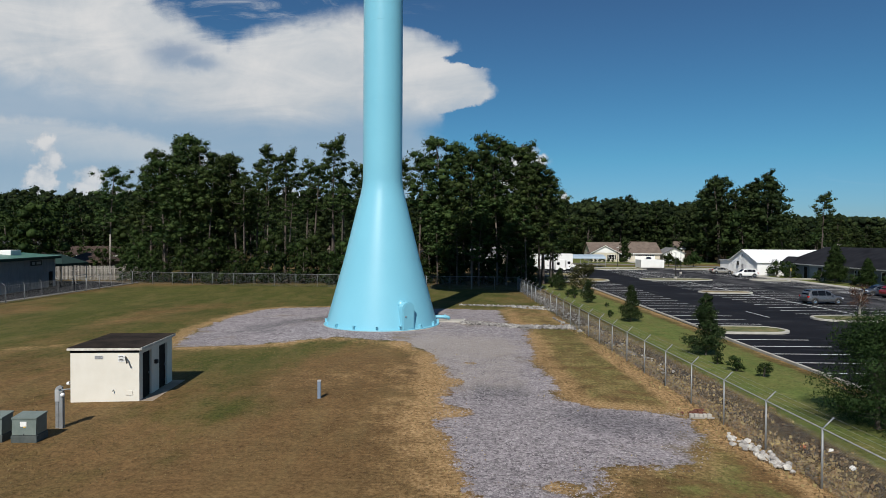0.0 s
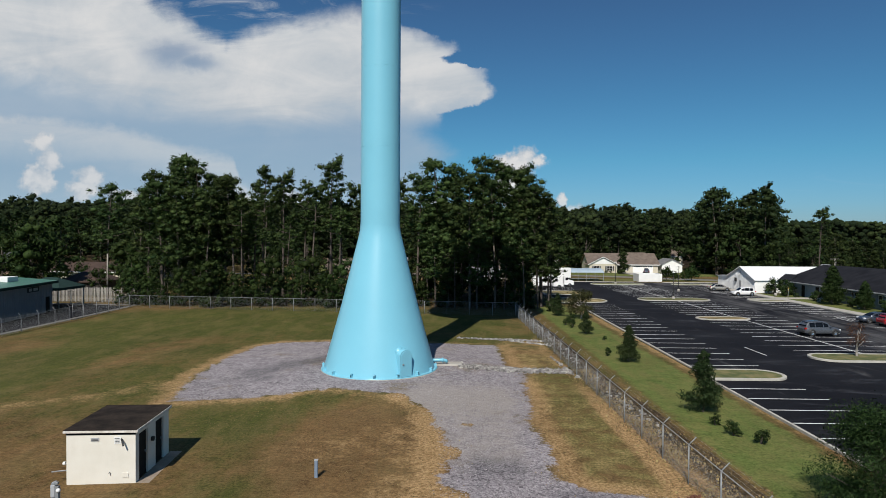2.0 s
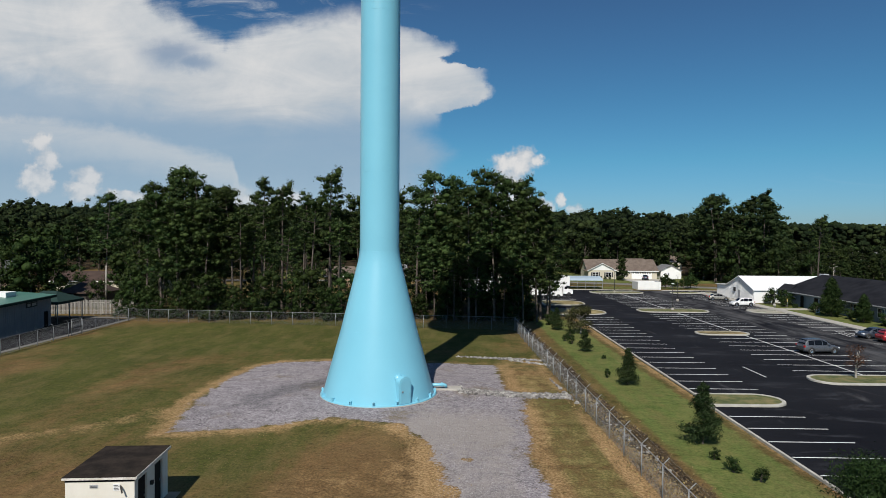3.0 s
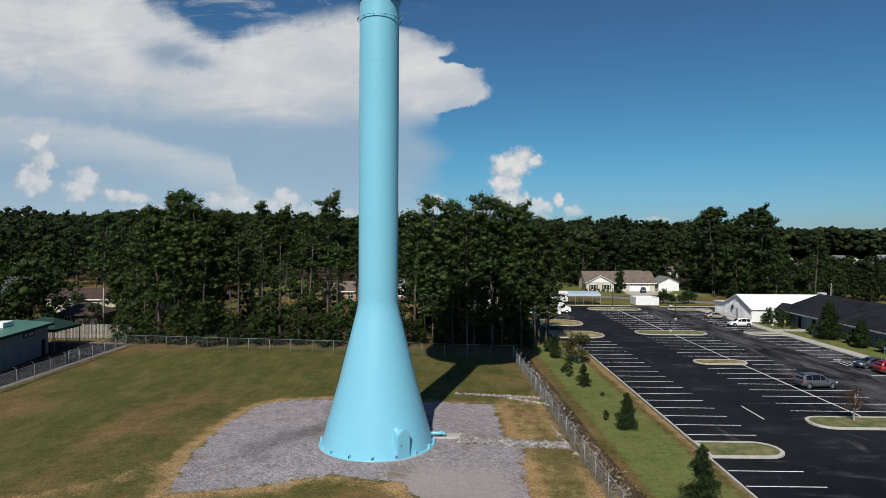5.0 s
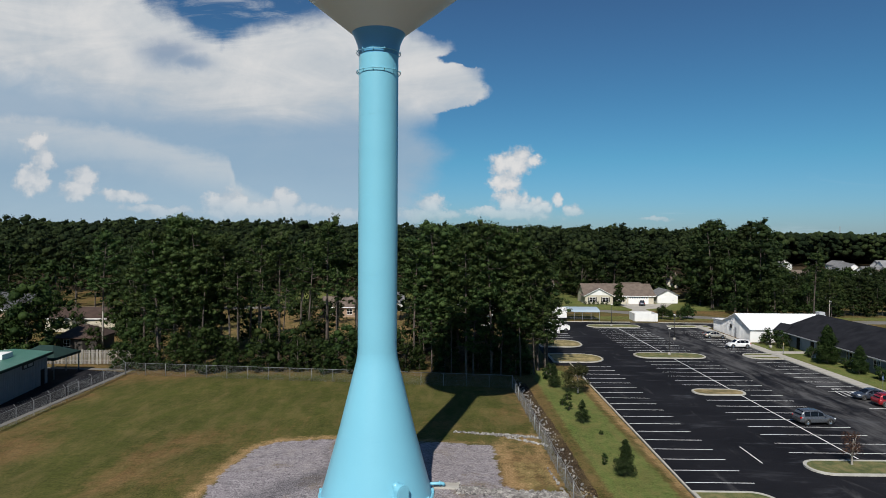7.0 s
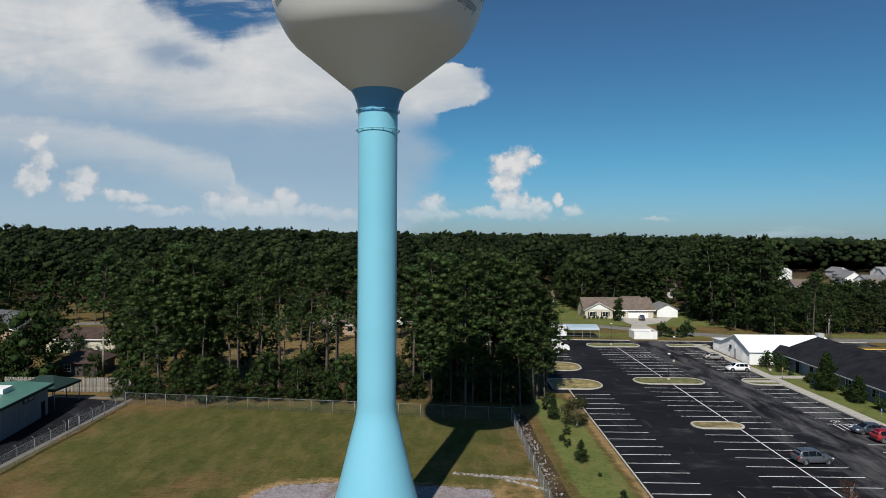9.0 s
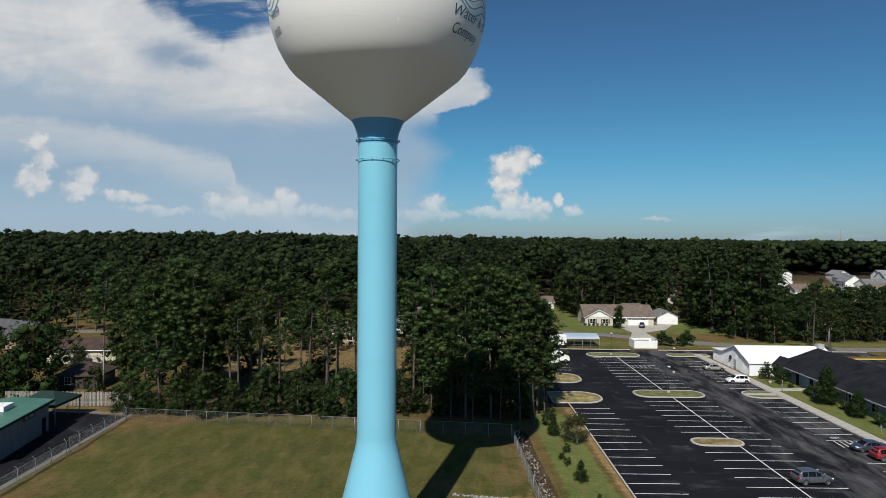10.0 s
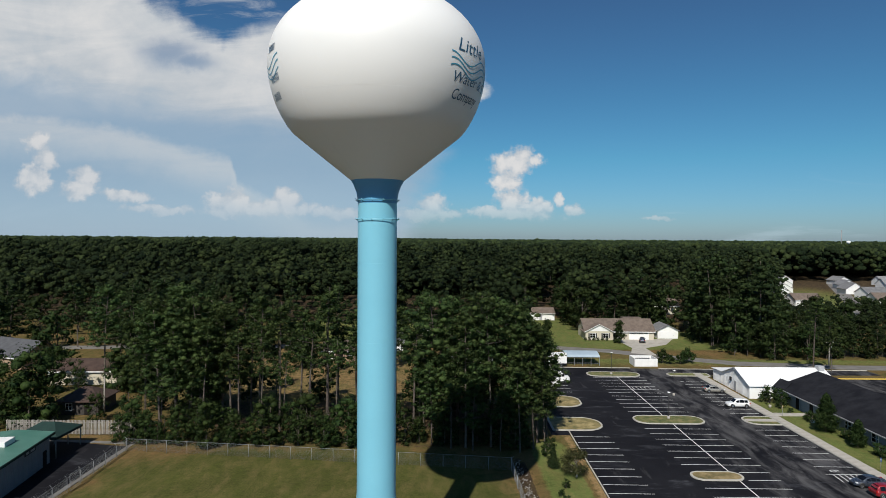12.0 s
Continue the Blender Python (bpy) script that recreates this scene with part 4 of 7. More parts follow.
tagged(part("pavement", prism([(-62, 40), (-47.2, 40), (-46.4, 93), (-62, 96)], -0.02, 0.02), ASPHALT), "dark asphalt yard beside the green-roofed building", "pavement", kind="structure")
tagged(part("pavement", prism([(-46.7, 40), (-46.0, 40), (-45.9, 91), (-46.0, 95), (-60, 96), (-60, 95.2), (-46.6, 94)], -0.02, 0.035), ROAD), "pale concrete edge strip of the yard", "pavement", kind="structure")
tagged(part("pavement", prism([(82, 95), (150, 95), (150, 141), (82, 141)], -0.02, 0.03), ASPHALT), "dark asphalt lot behind the office building", "pavement", kind="structure")
tagged(part("kerb", box(80, 150, 141, 141.6, -0.02, 0.16, 0.03), YELLOW), "yellow painted kerb at the back lot", "kerb", kind="structure")

# ---- water tower ----
AXIS = (-5.03, 48.75)
TOWER_TURN = math.atan2(-AXIS[1], -AXIS[0])  # towards the first eye


def around(deg):
    """The heading that lies so many degrees to the right of the side that faces the first eye."""
    return TOWER_TURN + radians(deg)


CONE = [(4.26, 0.36), (4.20, 0.60), (2.90, 5.30), (1.86, 9.55), (1.66, 10.35), (1.56, 10.85), (1.525, 11.2)]


def tank_profile():
    pts = [(1.95, 35.45), (6.35, 38.95)]
    for i in range(1, 12):
        a = -38 + 38 * i / 11
        pts.append((8.2 * math.cos(radians(a)), 44.1 + 8.25 * math.sin(radians(a))))
    for i in range(1, 19):
        a = 90 * i / 18
        pts.append((8.2 * math.cos(radians(a)), 44.1 + 5.9 * math.sin(radians(a))))
    pts[-1] = (0, 50.0)
    return pts


TANK = tank_profile()


def tank_radius(z):
    for (r0, z0), (r1, z1) in zip(TANK, TANK[1:]):
        if z0 <= z <= z1:
            return r0 + (r1 - r0) * (z - z0) / (z1 - z0)
    return 0.0


def torus(r, z, thick, n=96, m=8):
    return lathe([(r + thick * math.cos(2 * math.pi * i / m), z + thick * math.sin(2 * math.pi * i / m)) for i in range(m)], n, close=True)


def water_tower():
    tower = thing("water_tower", pose(*AXIS, 0), "tall water tower with sky blue pedestal and white spheroid tank", "water tower")
    part("pedestal", lathe(CONE, 96), BLUE, tower, "sky blue bell-shaped pedestal")
    part("stem", lathe([(1.525, 11.2), (1.50, 11.6), (1.50, 33.75)], 96), BLUE, tower, "sky blue stem")
    # collar: the tank's cast shadow on the stem is put into its colour
    part("collar", lathe([(1.50, 33.75), (1.53, 34.1), (1.62, 34.6), (1.80, 35.1), (2.02, 35.5)], 96), SHADED_BLUE, tower, "flared collar, coloured darker blue for the tank's shadow")
    tank = part("tank", lathe(TANK, 128), WHITE_TANK, tower, "white spheroid tank with blue lettering")
    for z, r in ((11.2, 1.520), (5.3, 2.895), (17.2, 1.495), (23.2, 1.495), (29.2, 1.495)):
        part("weld_seam", torus(r, z, 0.010, 96, 6), BLUE, tower)
    part("weld_seam", torus(tank_radius(41.05) - 0.002, 41.05, 0.007, 128, 6), WHITE_TANK, tank)
    for deg in (-42, 10, 62, 114, 166, -94):
        a = around(deg)
        pts = []
        for i in range(12):
            z = 35.6 + (41.0 - 35.6) * i / 11
            pts.append(((tank_radius(z)) * math.cos(a), (tank_radius(z)) * math.sin(a), z))
        part("weld_seam", tube(pts, 0.008, 6), WHITE_TANK, tank)
    part("base_ring", lathe([(3.9, 0.30), (4.44, 0.30), (4.44, 0.37), (4.28, 0.39), (3.9, 0.39)], 96, close=True), BLUE, tower)
    part("footing", lathe([(0.0, -0.05), (4.47, -0.05), (4.47, 0.31), (0, 0.31)], 96), CONCRETE, tower)
    # anchor chairs round the foot
    chair = bmesh.new()
    box(-0.09, 0.16, -0.10, -0.07, 0.07, 0.42, bm=chair)
    box(-0.09, 0.16, 0.07, 0.10, 0.07, 0.42, bm=chair)
    box(-0.09, 0.18, -0.12, 0.12, 0.42, 0.46, bm=chair)
    tube([(0.07, 0, 0.07), (0.07, 0, 0.56)], 0.03, 8, chair)
    chair = mesh_of(chair, "anchor_chair")
    for i in range(16):
        a = around(-5 + 22.5 * i)
        r = 4.27
        part("anchor_chair", chair, BLUE, tower, at=Matrix.Translation((r * math.cos(a), r * math.sin(a), 0.31)) @ Matrix.Rotation(a, 4, "Z") @ Matrix.Diagonal((0.8, 0.62, 0.72, 1)))
    # door in a projecting arched casing
    a = around(24.5)
    at = Matrix.Translation((3.53 * math.cos(a), 3.53 * math.sin(a), 0.26)) @ Matrix.Rotation(a + 0.10, 4, "Z")
    arch = [(-0.50, 0.12), (0.50, 0.12)] + [(0.50 * math.cos(radians(i * 15)), 1.62 + 0.45 * math.sin(radians(i * 15))) for i in range(13)]
    casing = part("door_casing", solid([(0.0, y, z) for y, z in arch], (0.82, 0, 0)), BLUE, tower, at=at)
    leaf = [(y * 0.84, 0.12 + (z - 0.12) * 0.93 + 0.04) for y, z in arch]
    part("door_leaf", solid([(0.815, y, z) for y, z in leaf], (0.03, 0, 0)), BLUE, casing)
    part("handle", box(0.845, 0.90, -0.32, -0.20, 1.0, 1.08, 0.01), STEEL, casing)
    bm = lathe([(0.0, 0.0), (0.30, 0.0), (0.33, 0.05), (0.24, 0.22), (0.0, 0.26)], 24)
    part("vent_hood", bm, BLUE, tower, at=Matrix.Translation((3.72 * math.cos(around(22)), 3.72 * math.sin(around(22)), 2.12)) @ Matrix.Rotation(around(22), 4, "Z") @ Matrix.Rotation(radians(72), 4, "Y"))
    # overflow pipe
    b = around(95)
    c, s = math.cos(b), math.sin(b)
    part("overflow_pipe", tube([(3.7 * c, 3.7 * s, 0.75), (5.05 * c, 5.05 * s, 0.72), (5.2 * c, 5.2 * s, 0.68), (5.3 * c, 5.3 * s, 0.55)], 0.13, 12), BLUE, tower)
    part("pipe_flange", lathe([(0, -0.03), (0.2, -0.03), (0.2, 0.03), (0, 0.03)], 16), BLUE, tower, at=Matrix.Translation((4.95 * c, 4.95 * s, 0.72)) @ Matrix.Rotation(b, 4, "Z") @ Matrix.Rotation(radians(90), 4, "Y"))
    # painters' rails round the top of the stem
    for z in (32.55, 34.0):
        rail = part("painters_rail", torus(1.66, z, 0.03), BLUE, tower)
        for i in range(12):
            a = around(15 + 30 * i)
            part("bracket", tube([(1.47 * math.cos(a), 1.47 * math.sin(a), z - 0.22), (1.66 * math.cos(a), 1.66 * math.sin(a), z), (1.72 * math.cos(a), 1.72 * math.sin(a), z + 0.10)], 0.025, 6), BLUE, rail)
    # vent and mast on the crown
    part("roof_vent", lathe([(0, 49.9), (0.45, 49.9), (0.45, 50.5), (0.75, 50.55), (0.6, 50.85), (0, 50.95)], 24), WHITE_TANK, tank)
    lettering(tank)
    return tower


def wrap(me, heading, z0):
    """Bend flat lettering (x: along the line, y: up) round the tank."""
    for v in me.vertices:
        z = z0 + v.co.y
        r = tank_radius(z) + 0.02
        a = heading + v.co.x / 8.2
        v.co = (r * math.cos(a), r * math.sin(a), z)
    return me


def lettering(tank):
    for side in (80, -100):
        mid = around(side)
        for text, z, size, width in (("Little", 43.95, 1.34, 3.3), ("Water & S", 41.85, 1.02, 5.0), ("Company", 40.75, 1.0, 3.8)):
            curve = bpy.data.curves.new("lettering", "FONT")
            curve.body, curve.size, curve.shear, curve.resolution_u = text, size, 0.28, 3
            ob = bpy.data.objects.new("lettering", curve)
            me = bpy.data.meshes.new_from_object(ob)
            bpy.data.objects.remove(ob)
            bm = bmesh.new()
            bm.from_mesh(me)
            bmesh.ops.triangulate(bm, faces=bm.faces)
            bmesh.ops.subdivide_edges(bm, edges=[e for e in bm.edges if e.calc_length() > 0.35], cuts=2)
            xs = [v.co.x for v in bm.verts]
            scale = width / (max(xs) - min(xs))
            start = {"Little": -5.5, "Water & S": -5.7, "Company": -5.5}[text]
            for v in bm.verts:
                v.co = ((v.co.x - min(xs)) * scale + start, v.co.y, 0)
            part("lettering", wrap(mesh_of(bm, "lettering"), mid, z), NAVY, tank, "navy blue painted lettering")
        for z, a0, a1 in ((44.1, 4.3, 5.7), (42.0, 4.3, 6.0), (40.85, 3.8, 5.4)):
            bm = bmesh.new()
            n = 18
            rows = [[bm.verts.new((a0 + (a1 - a0) * i / n, y, 0)) for i in range(n + 1)] for y in (0.0, 0.25, 0.5)]
            for p, q in zip(rows, rows[1:]):
                for i in range(0, n, 2):
                    bm.faces.new((p[i], p[i + 1], q[i + 1], q[i]))
            part("lettering_bar", wrap(mesh_of(bm, "lettering_bar"), mid, z), NAVY, tank, "navy blue painted strokes")
        for j in range(3):
            bm = bmesh.new()
            prev = None
            for i in range(61):
                s = -6.15 + 12.3 * i / 60
                y = -0.42 * j + 0.34 * math.cos((s + 6.15 - 0.25 * j) * 2 * math.pi / 4.1)
                now = [bm.verts.new((s, y + o, 0)) for o in (-0.05, 0.05)]
                if prev:
                    bm.faces.new((prev[0], now[0], now[1], prev[1]))
                prev = now
            part("wave_mark", wrap(mesh_of(bm, "wave_mark"), mid, 43.45), TEAL, tank, "teal painted wave line")


water_tower()

# ---- trees ----
rng = np.random.default_rng(7)


def ico():
    bm = bmesh.new()
    bmesh.ops.create_icosphere(bm, subdivisions=1, radius=1.0)
    v, f = np.array([v.co for v in bm.verts]), np.array([[q.index for q in p.verts] for p in bm.faces])
    bm.free()
    return v, f


LUMP, LUMP_TRI = ico()


def tufts(centres, normals, size, r, stretch=1.0, width=0.62):
    """Bent leaf-sprays: a kite of two triangles at each centre, facing near its normal."""
    n = len(centres)
    a = r.normal(size=(n, 3))
    face = normals + r.normal(size=(n, 3)) * 0.45
    face /= np.linalg.norm(face, axis=1, keepdims=True)
    tang = a - face * np.sum(a * face, 1, keepdims=True)
    tang /= np.linalg.norm(tang, axis=1, keepdims=True) + 1e-9
    side = np.cross(face, tang)
    s = (size * r.uniform(0.6, 1.35, (n, 1)))
    verts = np.stack([centres - tang * s * stretch, centres + side * s * width + face * s * 0.18, centres + tang * s * stretch, centres - side * s * width + face * s * 0.18], 1).reshape(-1, 3)
    i = np.arange(n)[:, None] * 4
    return verts, np.concatenate([i + np.array([[0, 2, 1]]), i + np.array([[0, 3, 2]])], 0)


def puff(r, centre, radii, count, size, stretch=1.0, width=0.62, core=0.58):
    """One spray of foliage: an uneven inner mass and leaf-sprays round it. Vertices, triangles and the normals by which it shades."""
    centre, radii = np.asarray(centre, float), np.asarray(radii, float)
    d = r.normal(size=(count, 3))
    d[:, 2] = d[:, 2] * 0.9 + 0.25
    d /= np.linalg.norm(d, axis=1, keepdims=True)
    lump = 1 + 0.22 * np.sin(d[:, :1] * 5 + centre[0]) * np.cos(d[:, 1:2] * 4 + centre[1])
    pts = centre + d * r.uniform(0.45, 1.18, (count, 1)) ** 0.8 * lump * radii
    nrm = d / radii * radii.mean() + r.normal(size=(count, 3)) * 0.36
    nrm /= np.linalg.norm(nrm, axis=1, keepdims=True)
    v, f = tufts(pts, nrm, size, r, stretch, width)
    vn = np.repeat(nrm, 4, 0)
    if core:
        k = LUMP * r.uniform(0.72, 1.15, (len(LUMP), 1))
        f = np.concatenate([f, LUMP_TRI + len(v)])
        v = np.concatenate([v, centre + k * radii * core])
        vn = np.concatenate([vn, LUMP])
    return v, f, vn


def leafy(name, items):
    """One mesh out of many puffs."""
    vs, fs, ns, off = [], [], [], 0
    for v, f, n in items:
        vs.append(v), fs.append(f + off), ns.append(n)
        off += len(v)
    me = mesh_np(name, np.concatenate(vs), np.concatenate(fs), True)
    me.normals_split_custom_set_from_vertices(np.concatenate(ns).tolist())
    return me


def crown_mesh(r, clumps, count, size, stretch=1.0, name="crown", width=0.62, core=0.58):
    return leafy(name, [puff(r, c, radii, max(6, int(count * (radii[0] * radii[1]) ** 0.5 * r.uniform(0.8, 1.2))), size, stretch, width, core) for c, radii in clumps])


def trunk_mesh(r, height, base, limbs, lean=0.0, name="trunk"):
    bm = bmesh.new()
    pts = [(lean * (t ** 2) * height * 0.1 + 0.12 * math.sin(t * 5 + lean * 9) * t, 0.1 * math.sin(t * 4 + lean * 5) * t, height * t) for t in np.linspace(0, 1, 8)]
    tube([(pts[0][0], pts[0][1], -0.2)] + pts, base, 8, bm, taper=base * 0.22)
    for a, b in limbs:
        a, b = Vector(a), Vector(b)
        m = a.lerp(b, 0.55) + Vector((0, 0, -0.06 * (b - a).length))
        tube([a, m, b], base * 0.26, 5, bm, taper=base * 0.07)
    return mesh_of(bm, name)


def pine_forms(seed, height, clear, wide, count, size, boughs, limb=True):
    """Trunk and crown meshes of a loblolly pine: boughs of uneven reach round the stem, each ending in rounded needle pads, with open air between."""
    r = np.random.default_rng(seed)
    lean = r.uniform(-1, 1)
    clumps, limbs = [], []
    for i in range(boughs):
        t = (i + r.uniform(0, 1)) / boughs
        z = height * (clear + (0.94 - clear) * t)
        reach = wide * (0.30 + 0.75 * math.sin(math.pi * min(1.0, 0.30 + 0.66 * t)) ** 0.8) * r.uniform(0.38, 1.2)
        if t > 0.9:
            reach *= 0.7
        a = i * 2.4 + r.uniform(-0.6, 0.6)
        rise = r.uniform(0.0, 0.35) * reach * (0.4 + t)
        x = lean * (z / height) ** 2 * height * 0.1
        tip = (x + reach * math.cos(a), reach * math.sin(a), min(height - 0.6, z + rise))
        pads = 2 if reach < 0.75 * wide else 3
        for j in range(pads):
            f = 1.0 - 0.34 * j * r.uniform(0.8, 1.2)
            side = r.normal() * 0.26 * reach
            s = r.uniform(0.55, 1.06) * (wide / 3.6) * (1.0 if limb else 1.2)
            clumps.append(((x + (tip[0] - x) * f - side * math.sin(a), tip[1] * f + side * math.cos(a), z + (tip[2] - z) * f + r.uniform(-0.3, 0.4)), (1.0 * s, 1.0 * s, 0.70 * s)))
        if limb and reach > 0.9 and i % 2 == 0:
            limbs.append(((x * 0.95, 0, max(0.5, z - 0.12 * reach)), tip))
    for j in range(5):
        clumps.append(((lean * height * 0.1 + r.normal() * 0.75, r.normal() * 0.75, height - 0.7 - 0.5 * j), (0.8, 0.8, 0.72)))
    if limb:
        # broken stubs below the crown
        for j in range(5):
            z, a = height * clear * r.uniform(0.45, 1.0), r.uniform(0, 6.28)
            limbs.append(((0, 0, z), (0.9 * math.cos(a), 0.9 * math.sin(a), z + 0.15)))
    return trunk_mesh(r, height * 0.97, 0.12 + height * 0.0058, limbs, lean), crown_mesh(r, clumps, count, size, 1.25, width=0.46)


def broad_forms(seed, height, wide, count, size, clumps_n, low=0.25, leaf=0.62, core=0.5):
    r = np.random.default_rng(seed)
    clumps, limbs = [], []
    for i in range(clumps_n):
        t = r.uniform(0, 1)
        z = height * (low + (0.94 - low) * t)
        shape = wide * math.sqrt(max(0.05, 1 - ((t - 0.42) / 0.62) ** 2))
        d, a = shape * r.uniform(0.3, 1.0), r.uniform(0, 2 * math.pi)
        c = (d * math.cos(a), d * math.sin(a), z)
        s = r.uniform(0.7, 1.3) * wide / 3.0
        clumps.append((c, (1.2 * s, 1.2 * s, 1.0 * s)))
        if i % 3 == 0:
            limbs.append(((0, 0, max(0.3, z * 0.6)), c))
    return trunk_mesh(r, height * 0.8, 0.10 + height * 0.011, limbs, 0.3), crown_mesh(r, clumps, count, size, 0.95 if leaf > 0.5 else 1.5, width=leaf, core=core)


def tree_thing(name, forms, m, mats, label, category="tree", group=""):
    ob = thing(name, m, label, category, group)
    part("trunk", forms[0], mats[0], ob)
    part("crown", forms[1], mats[1], ob)
    return ob


def place(x, y, s=1.0, turn=0.0, z=0.0):
    return Matrix.Translation((x, y, z)) @ Matrix.Rotation(turn, 4, "Z") @ Matrix.Diagonal((s, s, s, 1))


def grow(kinds, spots, name, mats, label, group):
    """Copies of a few forms at the spots (x, y, wanted height)."""
    protos = {}
    for i, (x, y, h) in enumerate(spots):
        k = i % len(kinds)
        forms, fh = kinds[k]
        m = place(x, y, h / fh, rng.uniform(0, 6.28))
        if k not in protos:
            protos[k] = tree_thing(name, forms, m, mats, label, "tree", group)
        else:
            ob = copy_thing(protos[k], m)
            ob.matrix_basis = m


NEAR_PINES = [(pine_forms(11 + i, 23.0, c, w, 54, 0.170, n), 23.0) for i, (c, w, n) in enumerate(((0.42, 4.2, 40), (0.56, 3.6, 28), (0.34, 4.4, 46), (0.62, 3.5, 24), (0.26, 4.0, 48)))]
OPEN_PINES = [(pine_forms(21 + i, 23.0, c, w, 54, 0.170, n), 23.0) for i, (c, w, n) in enumerate(((0.60, 3.1, 22), (0.68, 3.3, 19), (0.55, 2.8, 24)))]
MID_PINES = [(pine_forms(31 + i, 22.0, c, w, 17, 0.30, n, False), 22.0) for i, (c, w, n) in enumerate(((0.18, 4.4, 30), (0.28, 4.0, 26), (0.12, 4.7, 34)))]
NEAR_OAKS = [(broad_forms(51 + i, 9.0, w, 52, 0.165, n, 0.06), 9.0) for i, (w, n) in enumerate(((3.0, 34), (2.4, 28), (3.4, 40)))]
MID_OAKS = [(broad_forms(61 + i, 14.0, w, 15, 0.38, n, 0.06), 14.0) for i, (w, n) in enumerate(((4.6, 36), (3.9, 32)))]

def is_open(x, y):
    """Lawns, houses and roads that the woods keep clear of."""
    return 26 < x < 78 and y < 211 or 26 < x < 46 and y < 249 or 82 < x < 100 and 255 < y < 272


# tall pines behind the back fence: singled-out crowns first (x, y, height), then the fill
tall = [(-41.0, 103, 24.0), (-43.8, 104, 23.0), (-38.6, 101, 22.2), (-46.2, 103, 21.4), (-36.2, 104, 20.8), (-48.0, 102, 19.0), (-44.8, 100, 20.0), (-41.8, 99, 19.0), (-37.4, 98.5, 18.0), (-39.6, 106, 21.0), (-33.8, 101, 20.6),
        (-4.4, 99, 20.6), (-0.6, 97, 23.0), (2.6, 100, 22.4), (5.4, 96.5, 23.2), (8.0, 99.5, 22.4), (10.6, 97, 22.2), (12.8, 99, 20.8), (14.6, 96, 18.8), (16.4, 98.5, 16.8), (3.6, 93.5, 20.2), (7.4, 94, 20.0), (11.6, 94, 18.6), (0.2, 102.5, 21.0), (15.4, 103, 17.2), (13.0, 106, 18.6)]
for i in range(30):
    x = -47 + 63 * (i + 0.5) / 30 + rng.uniform(-1.5, 1.5)
    y, h = rng.uniform(96, 110), rng.uniform(9.5, 16.5)
    if not -33 < x < -6:
        tall.append((x, y, h))
tall += [(-1.5, 94.5, 12.5), (1.4, 93, 10.5), (4.6, 92.5, 13), (8.6, 92, 11), (11.4, 91.5, 12.5), (13.6, 93, 13.5), (15.4, 94, 12), (16.2, 100, 13), (-68.5, 128, 21.5), (84.5, 143.5, 18.2), (92, 149, 12.5)]
grow(NEAR_PINES, tall, "pine_tree", (BARK, NEEDLES), "tall loblolly pine with a clear trunk behind the fence", "pines behind the fence")
# a thinner stand, through whose bare trunks the clearing shows
thin_stand = [(-29.8, 103, 22.0), (-26.0, 101, 21.4), (-23.2, 104, 20.0), (-21.0, 99, 18.6), (-18.6, 102, 23.8), (-14.2, 105, 19.4), (-11.0, 101, 19.6), (-7.6, 104, 20.2), (-31.6, 98, 17.0), (-27.6, 108, 19.0), (-16.4, 98, 15.5), (-12.6, 108, 19.0), (-24.4, 97, 14.0), (-9.2, 97, 15.0), (-19.6, 109, 19.0), (-28.4, 99, 15.0), (-22.0, 106, 16.0), (-13.4, 99.5, 17.0), (-32.4, 107, 20.0), (-17.4, 106, 17.5)]
grow(OPEN_PINES, thin_stand, "pine_tree", (BARK, NEEDLES), "tall thin loblolly pine with a long bare trunk", "pines behind the fence")

# broadleaf undergrowth along the back fence
under = []
for x in np.linspace(-44, 13, 34):
    thin = -33 < x < -6
    under.append((x + rng.uniform(-0.9, 0.9), rng.uniform(93.0, 97.0), rng.uniform(3.8, 7.4) if thin else rng.uniform(3.0, 7.0)))
under += [(x, y, h) for x, y, h in ((-71, 101, 10.5), (-67.5, 103, 12.2), (-74.5, 104, 11), (-79, 102, 12), (-83, 106, 11), (-77, 125, 9.5), (-73, 126.5, 6.5), (-65.4, 127, 7.0), (-62, 126, 8.5), (-46.6, 93.8, 3.0), (-44.4, 94.2, 3.6), (-48.6, 95, 4.2), (-42.6, 94.4, 3.2), (-68.6, 104, 9.0), (-57.6, 105, 5.0), (-50.2, 101, 7.5), (-47.5, 97, 6.0))]
grow(NEAR_OAKS, under, "broadleaf_tree", (BARK, LEAVES), "dense green broadleaf tree in the undergrowth", "undergrowth by the fence")

grow(MID_OAKS, [(x + rng.uniform(-1.2, 1.2), rng.uniform(107, 122), rng.uniform(5.5, 9.0)) for x in np.linspace(-52, 14, 22) if not -36 < x < -6], "broadleaf_tree", (BARK, FAR_LEAVES), "dense green broadleaf tree among the pine trunks", "undergrowth by the fence")

# the wood's edge farther off: left of the tower, behind the road, round the lot
edge = []
for i in range(44):
    edge.append((rng.uniform(-165, -56), rng.uniform(140, 205), rng.uniform(17, 23.5)))
edge += [(-61, 126, 17.5), (-88, 122, 17), (-94, 128, 18), (-84, 138, 18), (-56, 134, 16), (-50, 128, 15), (-99, 118, 14)]
for i in range(7):
    edge.append((rng.uniform(-12, 20), rng.uniform(120, 172), rng.uniform(8, 15)))
